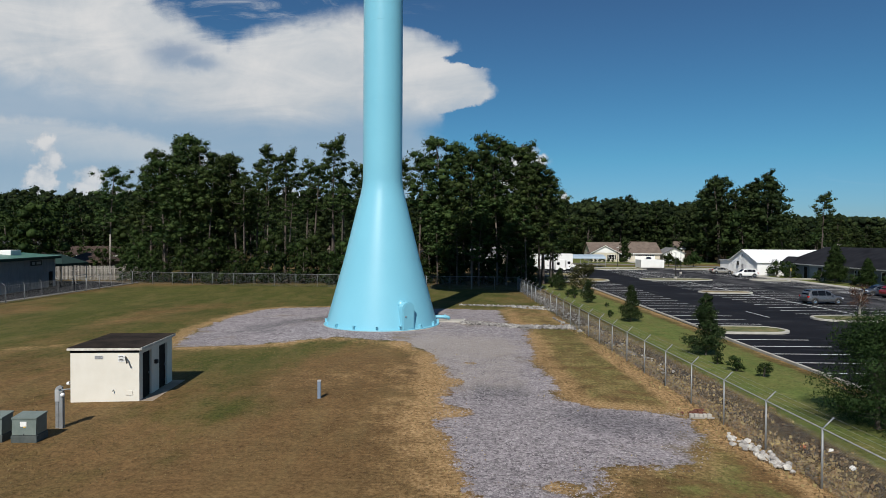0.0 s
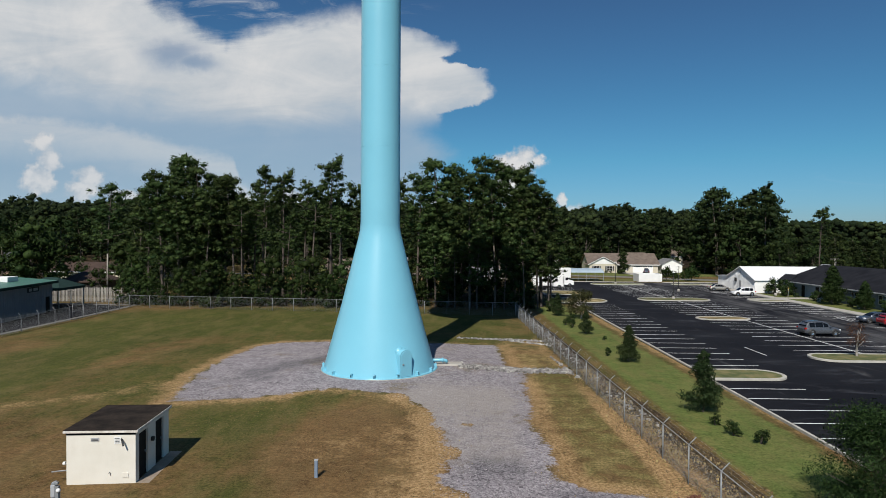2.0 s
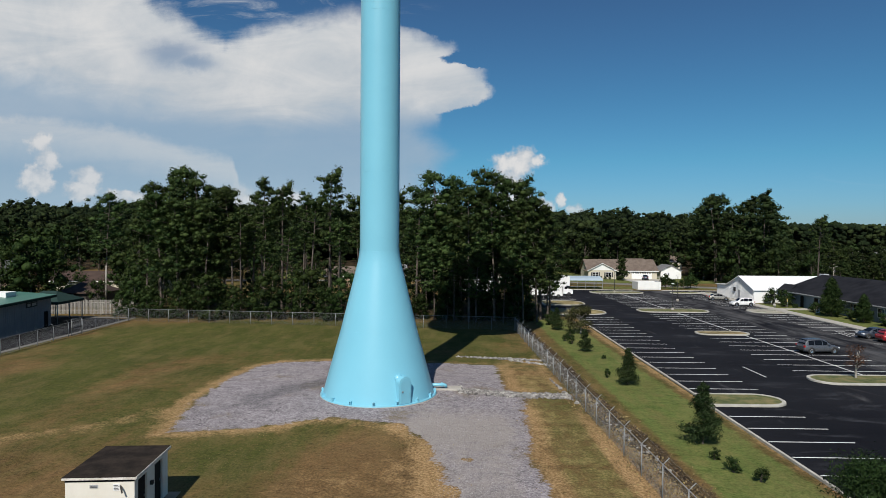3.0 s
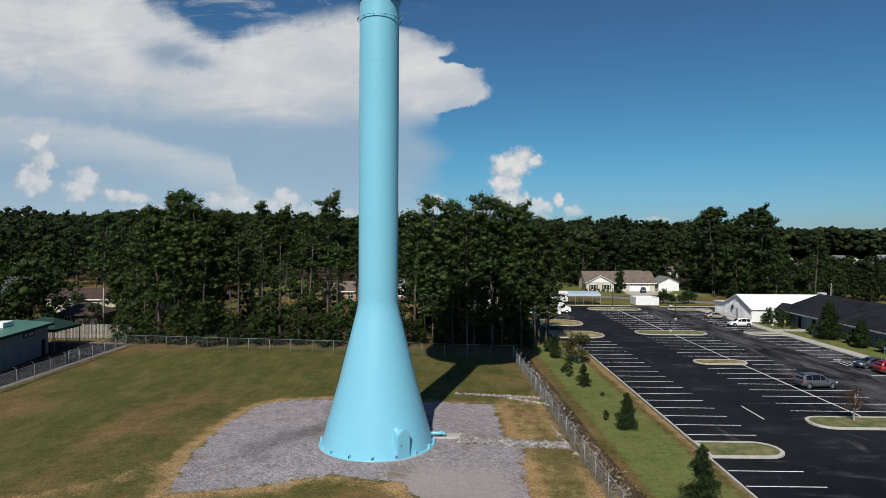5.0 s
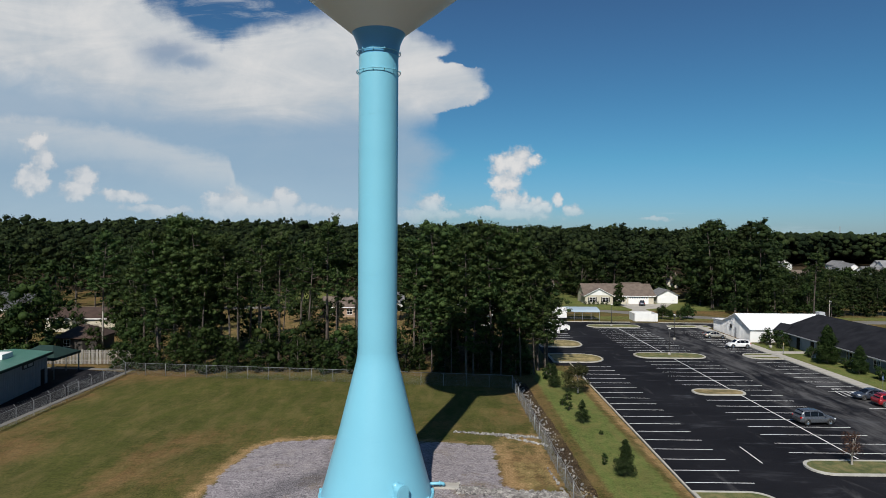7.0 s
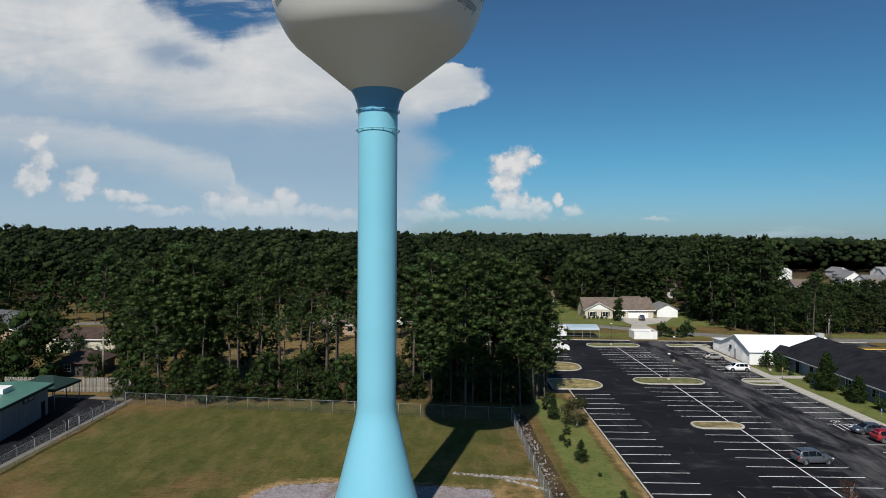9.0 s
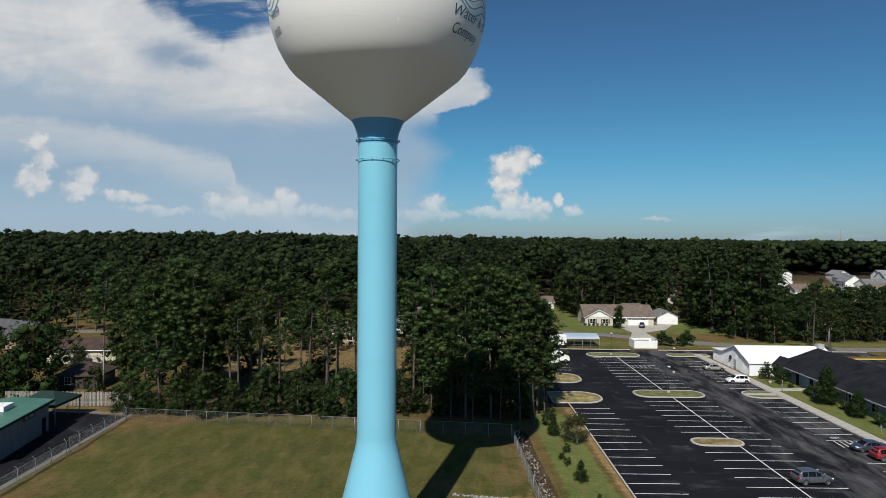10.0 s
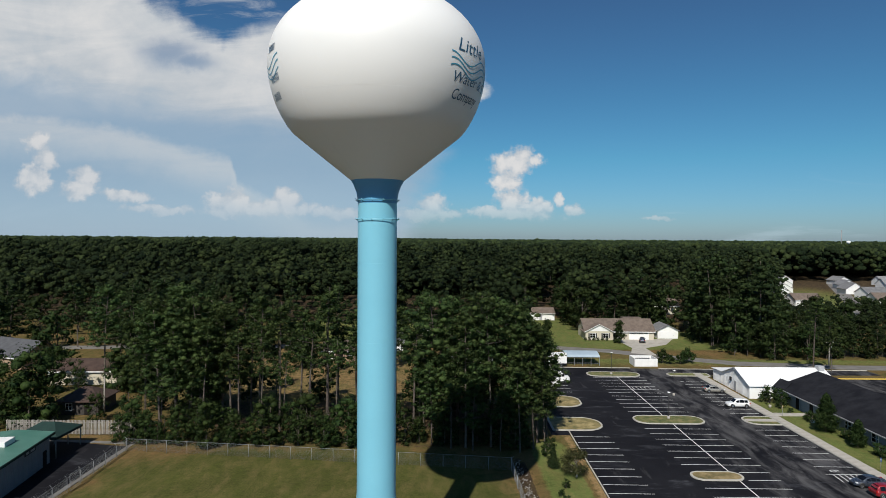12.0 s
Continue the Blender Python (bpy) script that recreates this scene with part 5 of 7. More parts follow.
edge += [(-52, 150, 16), (-58, 140, 17), (-49, 172, 18), (-46, 190, 19), (-14, 186, 15), (-34, 204, 16), (-26, 206, 14), (-5, 202, 17), (-39, 162, 9), (-31, 118, 9.5), (-22.5, 121, 8.0), (-14, 119, 10), (-27, 131, 9), (-36, 126, 12), (-17, 134, 10), (-24, 148, 8), (-33, 150, 11), (-12, 150, 12), (-20, 168, 9)]
for i in range(46):
    edge.append((rng.uniform(70, 112), rng.uniform(170, 225), rng.uniform(17, 26.5)))
for i in range(28):
    edge.append((rng.uniform(104, 190), rng.uniform(160, 230), rng.uniform(11, 15)))
for i in range(34):
    edge.append((rng.uniform(14, 70), rng.uniform(212, 262) if i % 2 else rng.uniform(246, 270), rng.uniform(15, 21)))
for i in range(10):
    edge.append((rng.uniform(8, 21), rng.uniform(150, 236), rng.uniform(11, 16)))
edge += [(149, 218, 26.5), (120, 196, 19)]
edge += [(66 + 3.1 * i, 171 - 0.35 * i + rng.uniform(-2, 3), rng.uniform(6, 11)) for i in range(30)]
edge += [(28 + 3.2 * i, rng.uniform(213, 222), rng.uniform(9, 17)) for i in range(6, 15)]
edge = [(x, y, min(h, 6.5 + 0.066 * y) if x < -56 else h) for x, y, h in edge]
edge = [(x, y, min(h, 11.0) if x > 0.515 * y and y > 150 else h) for x, y, h in edge if not (x > 0.53 * y and y > 255)]
edge += [(86 + 2.9 * i, rng.uniform(163, 170), rng.uniform(8, 11)) for i in range(18)]
edge += [(79, 193, 23.5), (83, 190, 25.5), (86.5, 194, 26.6), (90, 191, 25.0), (94, 195, 26.2), (97.5, 192, 24.5), (81, 198, 22), (92, 199, 24), (87.5, 186, 18), (95, 186, 16), (79.5, 185, 15)]
edge = [e for e in edge if not is_open(e[0], e[1]) and not (-108 < e[0] < -90 and 132 < e[1] < 158)]
grow(MID_PINES, [e for i, e in enumerate(edge) if i % 3], "pine_tree", (BARK, FAR_NEEDLES), "dark green pine at the edge of the woods", "woods edge")
grow(MID_OAKS, [(x, y, min(h, 15.0)) for i, (x, y, h) in enumerate(edge) if i % 3 == 0], "broadleaf_tree", (BARK, FAR_LEAVES), "dense dark green broadleaf tree at the woods edge", "woods edge")


def WOOD_TOP(x, y):
    """Height of the far woods: taller on the tower's left, lower on the right and far off."""
    near = 18.0 + 9.0 * min(1.0, max(0.0, (y - 190) / 130))
    left = 2.2 * min(1.0, max(0.0, (60 - x) / 160))
    far = min(1.0, max(0.0, (y - 420) / 500))
    top = near + left - far * 4.5 - 1.5
    if x > 0.47 * y and y < 470:
        top = min(top, 10.8 if y < 300 else 9.5 + 0.02 * y)
    return top


def in_estate(x, y):
    return 0.53 * y < x < 0.80 * y and 262 < y < 470


def far_woods():
    """Thousands of crowns, from behind the houses to the horizon: domes of puffs, leafy where near."""
    r = np.random.default_rng(99)
    far, tint = [], []
    for y0, y1, gap, count, spray in ((195, 330, 8.0, 10, 8), (330, 440, 8.4, 8, 3), (440, 640, 10.0, 6, 0), (640, 800, 10.5, 5, 0), (800, 1700, 19, 3, 0), (1700, 4300, 46, 1, 0)):
        y = y0
        while y < y1:
            half = y * 0.80 + 20
            for x in np.arange(-half, half, gap):
                cx, cy = x + r.uniform(-0.5, 0.5) * gap, y + r.uniform(-0.5, 0.5) * gap
                if is_open(cx, cy) or in_estate(cx, cy) or -56 < cx < 14 and cy < 218 or abs(cx / cy) > 0.76:
                    continue
                h = WOOD_TOP(cx, cy) + 2.6 * noise.noise((cx * 0.012, cy * 0.012, 0)) + 2.6 * noise.noise((cx * 0.035, cy * 0.035, 3)) + r.normal() * 1.2
                if cx > 0.5 * cy and cy < 276:
                    h = min(h, 8.0 + r.normal() * 0.7)
                w = gap * r.uniform(0.42, 0.72)
                lots = count + 5 if cx > 0.45 * cy and 460 < cy < 560 else count
                deep = (15.0 if cx > 0.45 * cy and 460 < cy < 530 else 11.0 if y < 260 else 7.0) * r.uniform(0.8, 1.2)
                tone = r.uniform()
                for q in range(lots):
                    t = ((q + r.uniform(0, 0.8)) / lots) ** 1.3
                    a = q * 2.4 + r.uniform(-0.5, 0.5)
                    s = w * r.uniform(0.28, 0.46) if count > 5 else (w * r.uniform(0.34, 0.55) if count > 1 else w * 0.7)
                    d = w * 0.85 * math.sin(math.pi * min(0.5, 0.06 + 0.75 * t)) * (count > 1)
                    c = (cx + d * math.cos(a), cy + d * math.sin(a), h - s * 0.7 - deep * t)
                    one = puff(r, c, (s, s, s * 0.78), spray, 0.46, 1.1, 0.55, 0.66) if spray else ((LUMP * r.uniform(0.72, 1.2, (len(LUMP), 1)) * (s, s, s * 0.8) * 1.1) + c, LUMP_TRI, LUMP)
                    far.append(one)
                    tint.append(np.full(len(one[0]), tone, np.float32))
            y += gap * 0.9
    me = leafy("woods", far)
    me.attributes.new("tree", "FLOAT", "POINT").data.foreach_set("value", np.concatenate(tint))
    tagged(part("woods", me, WOODS), "dense dark green pine woods reaching the horizon", "woods", kind="stuff")
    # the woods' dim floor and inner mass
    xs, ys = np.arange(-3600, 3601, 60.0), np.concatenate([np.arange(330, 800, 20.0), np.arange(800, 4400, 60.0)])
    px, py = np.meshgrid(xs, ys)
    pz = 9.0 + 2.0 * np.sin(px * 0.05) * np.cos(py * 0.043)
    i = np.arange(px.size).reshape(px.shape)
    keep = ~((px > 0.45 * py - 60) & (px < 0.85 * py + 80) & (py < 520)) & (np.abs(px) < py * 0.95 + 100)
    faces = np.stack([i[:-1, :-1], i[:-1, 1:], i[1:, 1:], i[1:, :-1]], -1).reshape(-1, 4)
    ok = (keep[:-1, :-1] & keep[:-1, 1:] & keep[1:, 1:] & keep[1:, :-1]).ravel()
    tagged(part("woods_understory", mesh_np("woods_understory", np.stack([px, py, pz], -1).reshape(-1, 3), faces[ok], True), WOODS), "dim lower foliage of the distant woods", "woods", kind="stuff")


far_woods()

# ---- fences ----
def link_mesh(length, height, gap=0.075, wire=0.006):
    """Woven chain link: two sets of slanting wires in the plane x-z."""
    vs, fs = [], []

    def bar(x0, z0, x1, z1, y):
        k = len(vs)
        nx, nz = -(z1 - z0), x1 - x0
        q = wire / 2 / math.hypot(nx, nz)
        for px, pz in ((x0, z0), (x1, z1)):
            vs.extend([(px - nx * q, y - wire / 2, pz - nz * q), (px + nx * q, y - wire / 2, pz + nz * q), (px, y + wire / 2, pz)])
        fs.extend([(k, k + 1, k + 4, k + 3), (k + 1, k + 2, k + 5, k + 4), (k + 2, k, k + 3, k + 5)])

    x = -height
    while x < length:
        a, b = max(0.0, x), min(length, x + height)
        if b - a > 0.01:
            bar(a, a - x, b, b - x, 0.003)
            bar(a, height - (a - x), b, height - (b - x), -0.003)
        x += gap
    return mesh_np("chain_link", vs, fs)


def chain_fence(x0, y0, x1, y1, height, bay, label, arms=0, gap=0.07, wire=0.0024, skip=()):
    """A fence from one end to the other. arms: side on which barbed-wire arms lean out (+1 right of the way, -1 left)."""
    run = math.hypot(x1 - x0, y1 - y0)
    fence = thing("chain_link_fence", Matrix.Translation((x0, y0, 0)) @ Matrix.Rotation(math.atan2(y1 - y0, x1 - x0), 4, "Z"), label, "fence")
    n = round(run / bay)
    step = run / n
    post = mesh_of(tube([(0, 0, -0.3), (0, 0, height + 0.02)], 0.032, 8), "post")
    corner = mesh_of(tube([(0, 0, -0.3), (0, 0, height + 0.06)], 0.05, 10), "post")
    arm = mesh_of(tube([(0, 0, height), (0, -arms * 0.13, height + 0.13), (0, -arms * 0.31, height + 0.31)], 0.022, 6), "arm") if arms else None
    mesh = link_mesh(step, height - 0.06, gap, wire)
    for i in range(n + 1):
        x = step * i
        part("post", corner if i in (0, n) else post, STEEL, fence, at=pose(x, 0, 0))
        if arm:
            part("arm", arm, STEEL, fence, at=pose(x, 0, 0))
        if i < n and i not in skip:
            part("chain_link", mesh, WIRE, fence, at=pose(x, -0.035, 0.03))
    part("top_rail", tube([(0, 0, height), (run, 0, height)], 0.022, 8), STEEL, fence)
    if arms:
        for d in (0.10, 0.20, 0.30):
            part("barbed_wire", tube([(0, -arms * d, height + d), (run, -arms * d, height + d)], 0.003, 4), STEEL, fence)
    return fence


chain_fence(10.75, 2.5, 9.4, 84.3, 1.66, 3.05, "galvanised chain-link fence with barbed-wire arms beside the ditch", 1)
chain_fence(9.4, 84.3, -45.6, 91.2, 1.75, 3.05, "galvanised chain-link fence in front of the pines", 0, 0.08, 0.004)
chain_fence(-45.6, 91.2, -44.6, 40.0, 1.75, 3.05, "galvanised chain-link fence beside the asphalt yard", 1, 0.08, 0.004, skip=(4,))
gate = thing("chain_link_gate", Matrix.Translation((-45.15, 78.6, 0)) @ Matrix.Rotation(radians(-89), 4, "Z"), "galvanised chain-link gate in the fence beside the yard", "gate")
bm = bmesh.new()
for x in (0.0, 2.2):
    tube([(x, 0, 0.08), (x, 0, 2.1)], 0.03, 8, bm)
for z in (0.10, 1.1, 2.1):
    tube([(0, 0, z), (2.2, 0, z)], 0.026, 8, bm)
part("gate_frame", bm, STEEL, gate)
part("chain_link", link_mesh(2.2, 2.0, 0.08, 0.004), WIRE, gate, at=pose(0, 0, 0.1))


def picket_fence(x0, x1, y):
    f = thing("wooden_fence", pose(x0, y, 0), "weathered grey wooden picket fence at the yard's end", "fence")
    board = mesh_of(box(-0.07, 0.07, -0.012, 0.012, 0.05, 2.25, 0.005), "board")
    n = int((x1 - x0) / 0.21)
    for i in range(n):
        part("board", board, OLD_WOOD, f, at=pose(0.21 * i, 0, rng.uniform(-0.04, 0.04), 0, rng.uniform(-1.2, 1.2), 0))
    post = mesh_of(box(-0.06, 0.06, 0.02, 0.14, -0.1, 2.3, 0.01), "post")
    for i in range(int((x1 - x0) / 2.4) + 1):
        part("post", post, OLD_WOOD, f, at=pose(2.4 * i, 0, 0))
    for z in (0.5, 1.8):
        part("rail", box(0, x1 - x0, 0.014, 0.07, z, z + 0.1, 0.005), OLD_WOOD, f)


picket_fence(-68, -44.6, 98.5)


# ---- buildings ----
def window(parent, m, w, h, shutters=False, bars=1):
    """A window set on a wall: m stands at its sill's middle, x along the wall, -y outwards."""
    frame_bm = bmesh.new()
    for x0, x1, z0, z1 in ((-w / 2 - 0.08, -w / 2, -0.08, h + 0.08), (w / 2, w / 2 + 0.08, -0.08, h + 0.08), (-w / 2, w / 2, -0.08, 0), (-w / 2, w / 2, h, h + 0.08), (-w / 2, w / 2, h / 2 - 0.025, h / 2 + 0.025)):
        box(x0, x1, -0.06, 0.03, z0, z1, bm=frame_bm)
    for i in range(1, bars + 1):
        x = -w / 2 + w * i / (bars + 1)
        box(x - 0.02, x + 0.02, -0.05, 0.0, 0, h, bm=frame_bm)
    win = part("window", frame_bm, WHITE, parent, at=m)
    part("pane", box(-w / 2, w / 2, -0.02, 0.0, 0, h), GLASS, win)
    if shutters:
        for s in (-1, 1):
            x = s * (w / 2 + 0.32)
            part("shutter", box(x - 0.2, x + 0.2, -0.05, 0.0, -0.05, h + 0.05, 0.01), SHUTTER, win)
    return win


def gable_house(name, m, w, d, wall, ridge, mats, label, category="house", over=0.4, windows=(), doors=(), ribs=False, group=""):
    """Length w along x with the ridge, depth d along y from the front at y = 0. Sides: f front, b back, l, r."""
    h = thing(name, m, label, category, group)
    outline = [(0, 0, 0), (0, 0, wall), (0, d / 2, ridge - 0.05), (0, d, wall), (0, d, 0)]
    part("wall", solid(outline, (w, 0, 0)), mats[0], h)
    k = (ridge - wall) / (d / 2)
    t = 0.14
    for s, y0 in ((1, 0), (-1, d)):
        e = y0 - s * over
        pts = [(-over, e, wall - k * over), (-over, d / 2, ridge), (-over, d / 2, ridge + t), (-over, e, wall - k * over + t)]
        part("roof", solid(pts, (w + 2 * over, 0, 0)), mats[1], h)
    part("fascia", box(-over, w + over, -over - 0.03, -over, wall - k * over - 0.08, wall - k * over + t, 0.0), mats[2] if len(mats) > 2 else WHITE, h)
    sides = {"f": lambda a: pose(a, 0, 0), "b": lambda a: pose(w - a, d, 0, 0, 0, 180), "l": lambda a: pose(0, d - a, 0, 0, 0, -90), "r": lambda a: pose(w, a, 0, 0, 0, 90)}
    for side, a, z, ww, wh, *more in windows:
        window(h, sides[side](a) @ pose(0, 0, z), ww, wh, bool(more))
    for side, a, dw, dh, mt in doors:
        leaf = part("door", box(-dw / 2, dw / 2, -0.05, 0.02, 0.02, dh, 0.01), mt, h, at=sides[side](a))
        part("handle", box(dw * 0.36, dw * 0.42, -0.10, -0.05, 0.98, 1.06, 0.005), STEEL, leaf)
    return h


WEATHERED = material("weathered_white_board", [(0.42, 0.38, 0.33), (0.66, 0.63, 0.58)], 0.8, scale=2.5, fine=20, bump=0.15, grime=0.35)
APRON = material("stained_concrete", [(0.2262, 0.174, 0.1305), (0.3306, 0.2697, 0.2088)], 0.95, scale=1.5, fine=20, bump=0.2, grime=0.2)


def shed():
    m = Matrix.Translation((-15.62, 26.05, 0)) @ Matrix.Rotation(radians(4.0), 4, "Z")
    s = thing("well_house", m, "small cream block well house with a flat tar roof", "shed")
    w, d, h = 2.78, 3.75, 2.16
    t = 0.2
    for x0, x1, y0, y1, z0 in [(0, w, 0, t, -0.05), (0, w, d - t, d, -0.05), (0, t, t, d - t, -0.05), (w - t, w, t, 0.35, -0.05), (w - t, w, 1.30, 2.15, -0.05), (w - t, w, 3.10, d - t, -0.05), (w - t, w, 0.35, 1.30, 1.98), (w - t, w, 2.15, 3.10, 1.98)]:
        part("wall", box(x0, x1, y0, y1, z0, h), CREAM, s)
    part("frieze", box(-0.01, w + 0.01, -0.015, 0.0, h - 0.10, h), DARK_DOOR, s)
    roof = part("roof", solid([(-0.10, -0.09, h), (-0.10, d + 0.1, h + 0.02), (-0.10, d + 0.1, h + 0.14), (-0.10, -0.09, h + 0.12)], (w + 0.20, 0, 0)), TAR_ROOF, s, "weathered black tar roof")
    part("fascia", box(-0.09, w + 0.10, -0.12, -0.09, h + 0.01, h + 0.10, 0.005), WEATHERED, roof)
    part("fascia", box(w + 0.10, w + 0.13, -0.09, d + 0.1, h + 0.01, h + 0.12, 0.005), WEATHERED, roof)
    for y0 in (0.35, 2.15):
        door = part("door", box(w - 0.14, w - 0.08, y0 + 0.02, y0 + 0.93, 0.0, 1.97, 0.01), DARK_DOOR, s, "dark brown steel door")
        part("handle", box(w - 0.08, w - 0.02, y0 + 0.78, y0 + 0.84, 0.95, 1.05, 0.01), STEEL, door)
    lamp = part("wall_lamp", box(w, w + 0.14, 1.58, 1.74, 1.28, 1.46, 0.02), BLACK, s)
    plate = part("sign_plate", box(0.98, 1.32, -0.02, 0.0, 1.80, 1.94, 0.004), SIDING_GREY, s)
    for i in range(2):
        part("sign_bar", box(1.01, 1.29, -0.024, -0.02, 1.83 + 0.05 * i, 1.855 + 0.05 * i), BLACK, plate)
    plate = part("sign_plate", box(1.92, 2.20, -0.02, 0.0, 1.68, 1.97, 0.004), WHITE, s)
    for i in range(4):
        part("sign_bar", box(1.95, 2.17 - 0.03 * (i % 2), -0.024, -0.02, 1.71 + 0.06 * i, 1.735 + 0.06 * i), BLACK, plate)
    part("flood_lamp", tube([(2.22, -0.02, 1.88), (2.30, -0.14, 1.84), (2.38, -0.24, 1.66)], 0.035, 8), BLACK, s)
    part("vent", box(2.25, 2.50, -0.02, 0.0, 0.28, 0.46, 0.004), CREAM, s)
    part("tap", tube([(1.74, 0.0, 0.50), (1.74, -0.08, 0.50), (1.74, -0.09, 0.45)], 0.018, 6), STEEL, s)
    for x in (-0.52, -0.24):
        part("pipe", tube([(0.02, 1.25 + 0.5 * x, 0.62), (x + 0.1, 1.1, 0.62), (x, 0.86, 0.60)], 0.075, 10), BLACK, s)
        part("pipe_flange", lathe([(0, -0.03), (0.075, -0.03), (0.075, 0.03), (0, 0.03)], 14), WHITE, s, at=pose(x, 0.86, 0.60, 80, 0, 20))
    part("pipe_rail", tube([(0.02, 0.4, 0.48), (-0.75, 0.3, 0.44)], 0.03, 8), STEEL, s)
    slab = part("concrete_apron", box(w - 0.02, w + 0.55, 0.0, d + 0.2, -0.04, 0.03, 0.01), APRON, s)


shed()


def utility_box(x, y, turn, label):
    u = thing("transformer_box", Matrix.Translation((x, y, 0)) @ Matrix.Rotation(radians(turn), 4, "Z") @ Matrix.Diagonal((0.71, 0.62, 0.80, 1)), label, "transformer box", "green utility boxes")
    part("plinth", box(-0.60, 0.60, -0.53, 0.53, -0.03, 0.28, 0.02), UTILITY_DARK, u)
    part("cabinet", solid([(-0.56, -0.50, 0.30), (-0.56, -0.46, 0.98), (-0.56, 0.48, 1.06), (-0.56, 0.48, 0.30)], (1.12, 0, 0)), UTILITY_GREEN, u)
    part("lid", solid([(-0.59, -0.50, 0.96), (-0.59, -0.50, 1.02), (-0.59, 0.52, 1.11), (-0.59, 0.52, 1.04)], (1.18, 0, 0)), UTILITY_GREEN, u)
    part("door_seam", box(-0.02, 0.02, -0.515, -0.46, 0.28, 0.36), BLACK, u)
    lab = part("warning_label", box(-0.18, 0.12, -0.497, -0.478, 0.66, 0.86), WHITE, u)
    part("warning_mark", box(-0.03, 0.07, -0.495, -0.474, 0.60, 0.66), YELLOW, u)


utility_box(-14.14, 21.25, 2, "grey-green transformer box with a white label on a plinth")
utility_box(-15.30, 21.25, 2, "grey-green transformer box beside its twin on a plinth")

pole = thing("meter_post", pose(-13.92, 22.55, 0), "grey steel utility meter post with a round meter", "utility post")
part("post", box(-0.12, 0.0, -0.06, 0.06, -0.2, 1.45, 0.01), STEEL, pole)
part("channel", box(0.02, 0.15, -0.07, 0.07, -0.2, 1.35, 0.015), STEEL, pole)
part("meter_box", box(-0.13, 0.03, -0.085, 0.08, 0.96, 1.40, 0.02), SIDING_GREY, pole)
part("cap", box(-0.10, 0.12, -0.05, 0.05, 1.40, 1.50, 0.02), STEEL, pole)
part("meter", lathe([(0, 0), (0.075, 0), (0.075, 0.04), (0.06, 0.10), (0, 0.115)], 16), WHITE, pole, at=pose(0.13, -0.04, 1.20, 70, 0, 40))
part("meter", lathe([(0, 0), (0.05, 0), (0.045, 0.05), (0, 0.06)], 16), STEEL, pole, at=pose(0.02, 0.0, 1.48))

stake = thing("marker_post", pose(-5.5, 27.15, 0), "short grey-blue marker post standing in the grass", "marker post")
part("post", box(-0.07, 0.07, -0.06, 0.06, -0.2, 0.72, 0.012), SIDING_BLUE, stake)
part("cap", box(-0.08, 0.08, -0.07, 0.07, 0.70, 0.76, 0.012), SIDING_GREY, stake)


def white_hall():
    m = LOT @ pose(59.4, 124.4, 0)
    h = thing("metal_hall", m, "white ribbed metal hall with a low gable roof", "building")
    L = 17.5
    part("wall", solid([(0, 0, 0), (0, 0, 2.5), (0, 6.4, 4.78), (0, 12.4, 2.62), (0, 17.4, 2.42), (0, 17.4, 0)], (L, 0, 0)), WHITE_METAL, h)
    part("roof", solid([(-0.25, -0.3, 2.42), (-0.25, 6.4, 4.82), (-0.25, 6.4, 4.95), (-0.25, -0.3, 2.54)], (L + 0.6, 0, 0)), WHITE_METAL, h)
    part("roof", solid([(-0.25, 6.4, 4.82), (-0.25, 12.5, 2.64), (-0.25, 12.5, 2.76), (-0.25, 6.4, 4.95)], (L + 0.6, 0, 0)), WHITE_METAL, h)
    part("roof", solid([(-0.25, 12.4, 2.66), (-0.25, 17.7, 2.44), (-0.25, 17.7, 2.54), (-0.25, 12.4, 2.77)], (L + 0.6, 0, 0)), WHITE_METAL, h)
    rib = {}
    for i in range(43):
        y = 0.4 * i + 0.15
        top = 2.5 + (4.78 - 2.5) * y / 6.4 if y < 6.4 else (4.78 - (y - 6.4) * 0.36 if y < 12.4 else 2.6 - (y - 12.4) * 0.036)
        part("rib", box(-0.03, 0.0, y, y + 0.05, 0, top - 0.04), WHITE_METAL, h)
    ribm = mesh_of(box(0, 0.05, -0.03, 0, 0, 2.42), "rib")
    for i in range(14):
        part("rib", ribm, WHITE_METAL, h, at=pose(0.2 + 0.4 * i, 0, 0))
    part("door", box(-0.05, 0.0, 5.9, 6.8, 0.02, 2.05, 0.01), SIDING_GREY, h)
    part("wall_fan", box(-0.2, 0, 8.0, 8.7, 1.7, 2.5, 0.03), BLACK, h)
    part("vent", box(-0.06, 0, 6.2, 6.6, 3.6, 4.0, 0.01), SIDING_GREY, h)
    part("roof_unit", box(16.2, 17.4, 5.0, 6.4, 4.5, 5.45, 0.05), SIDING_GREY, h)
    return h


white_hall()


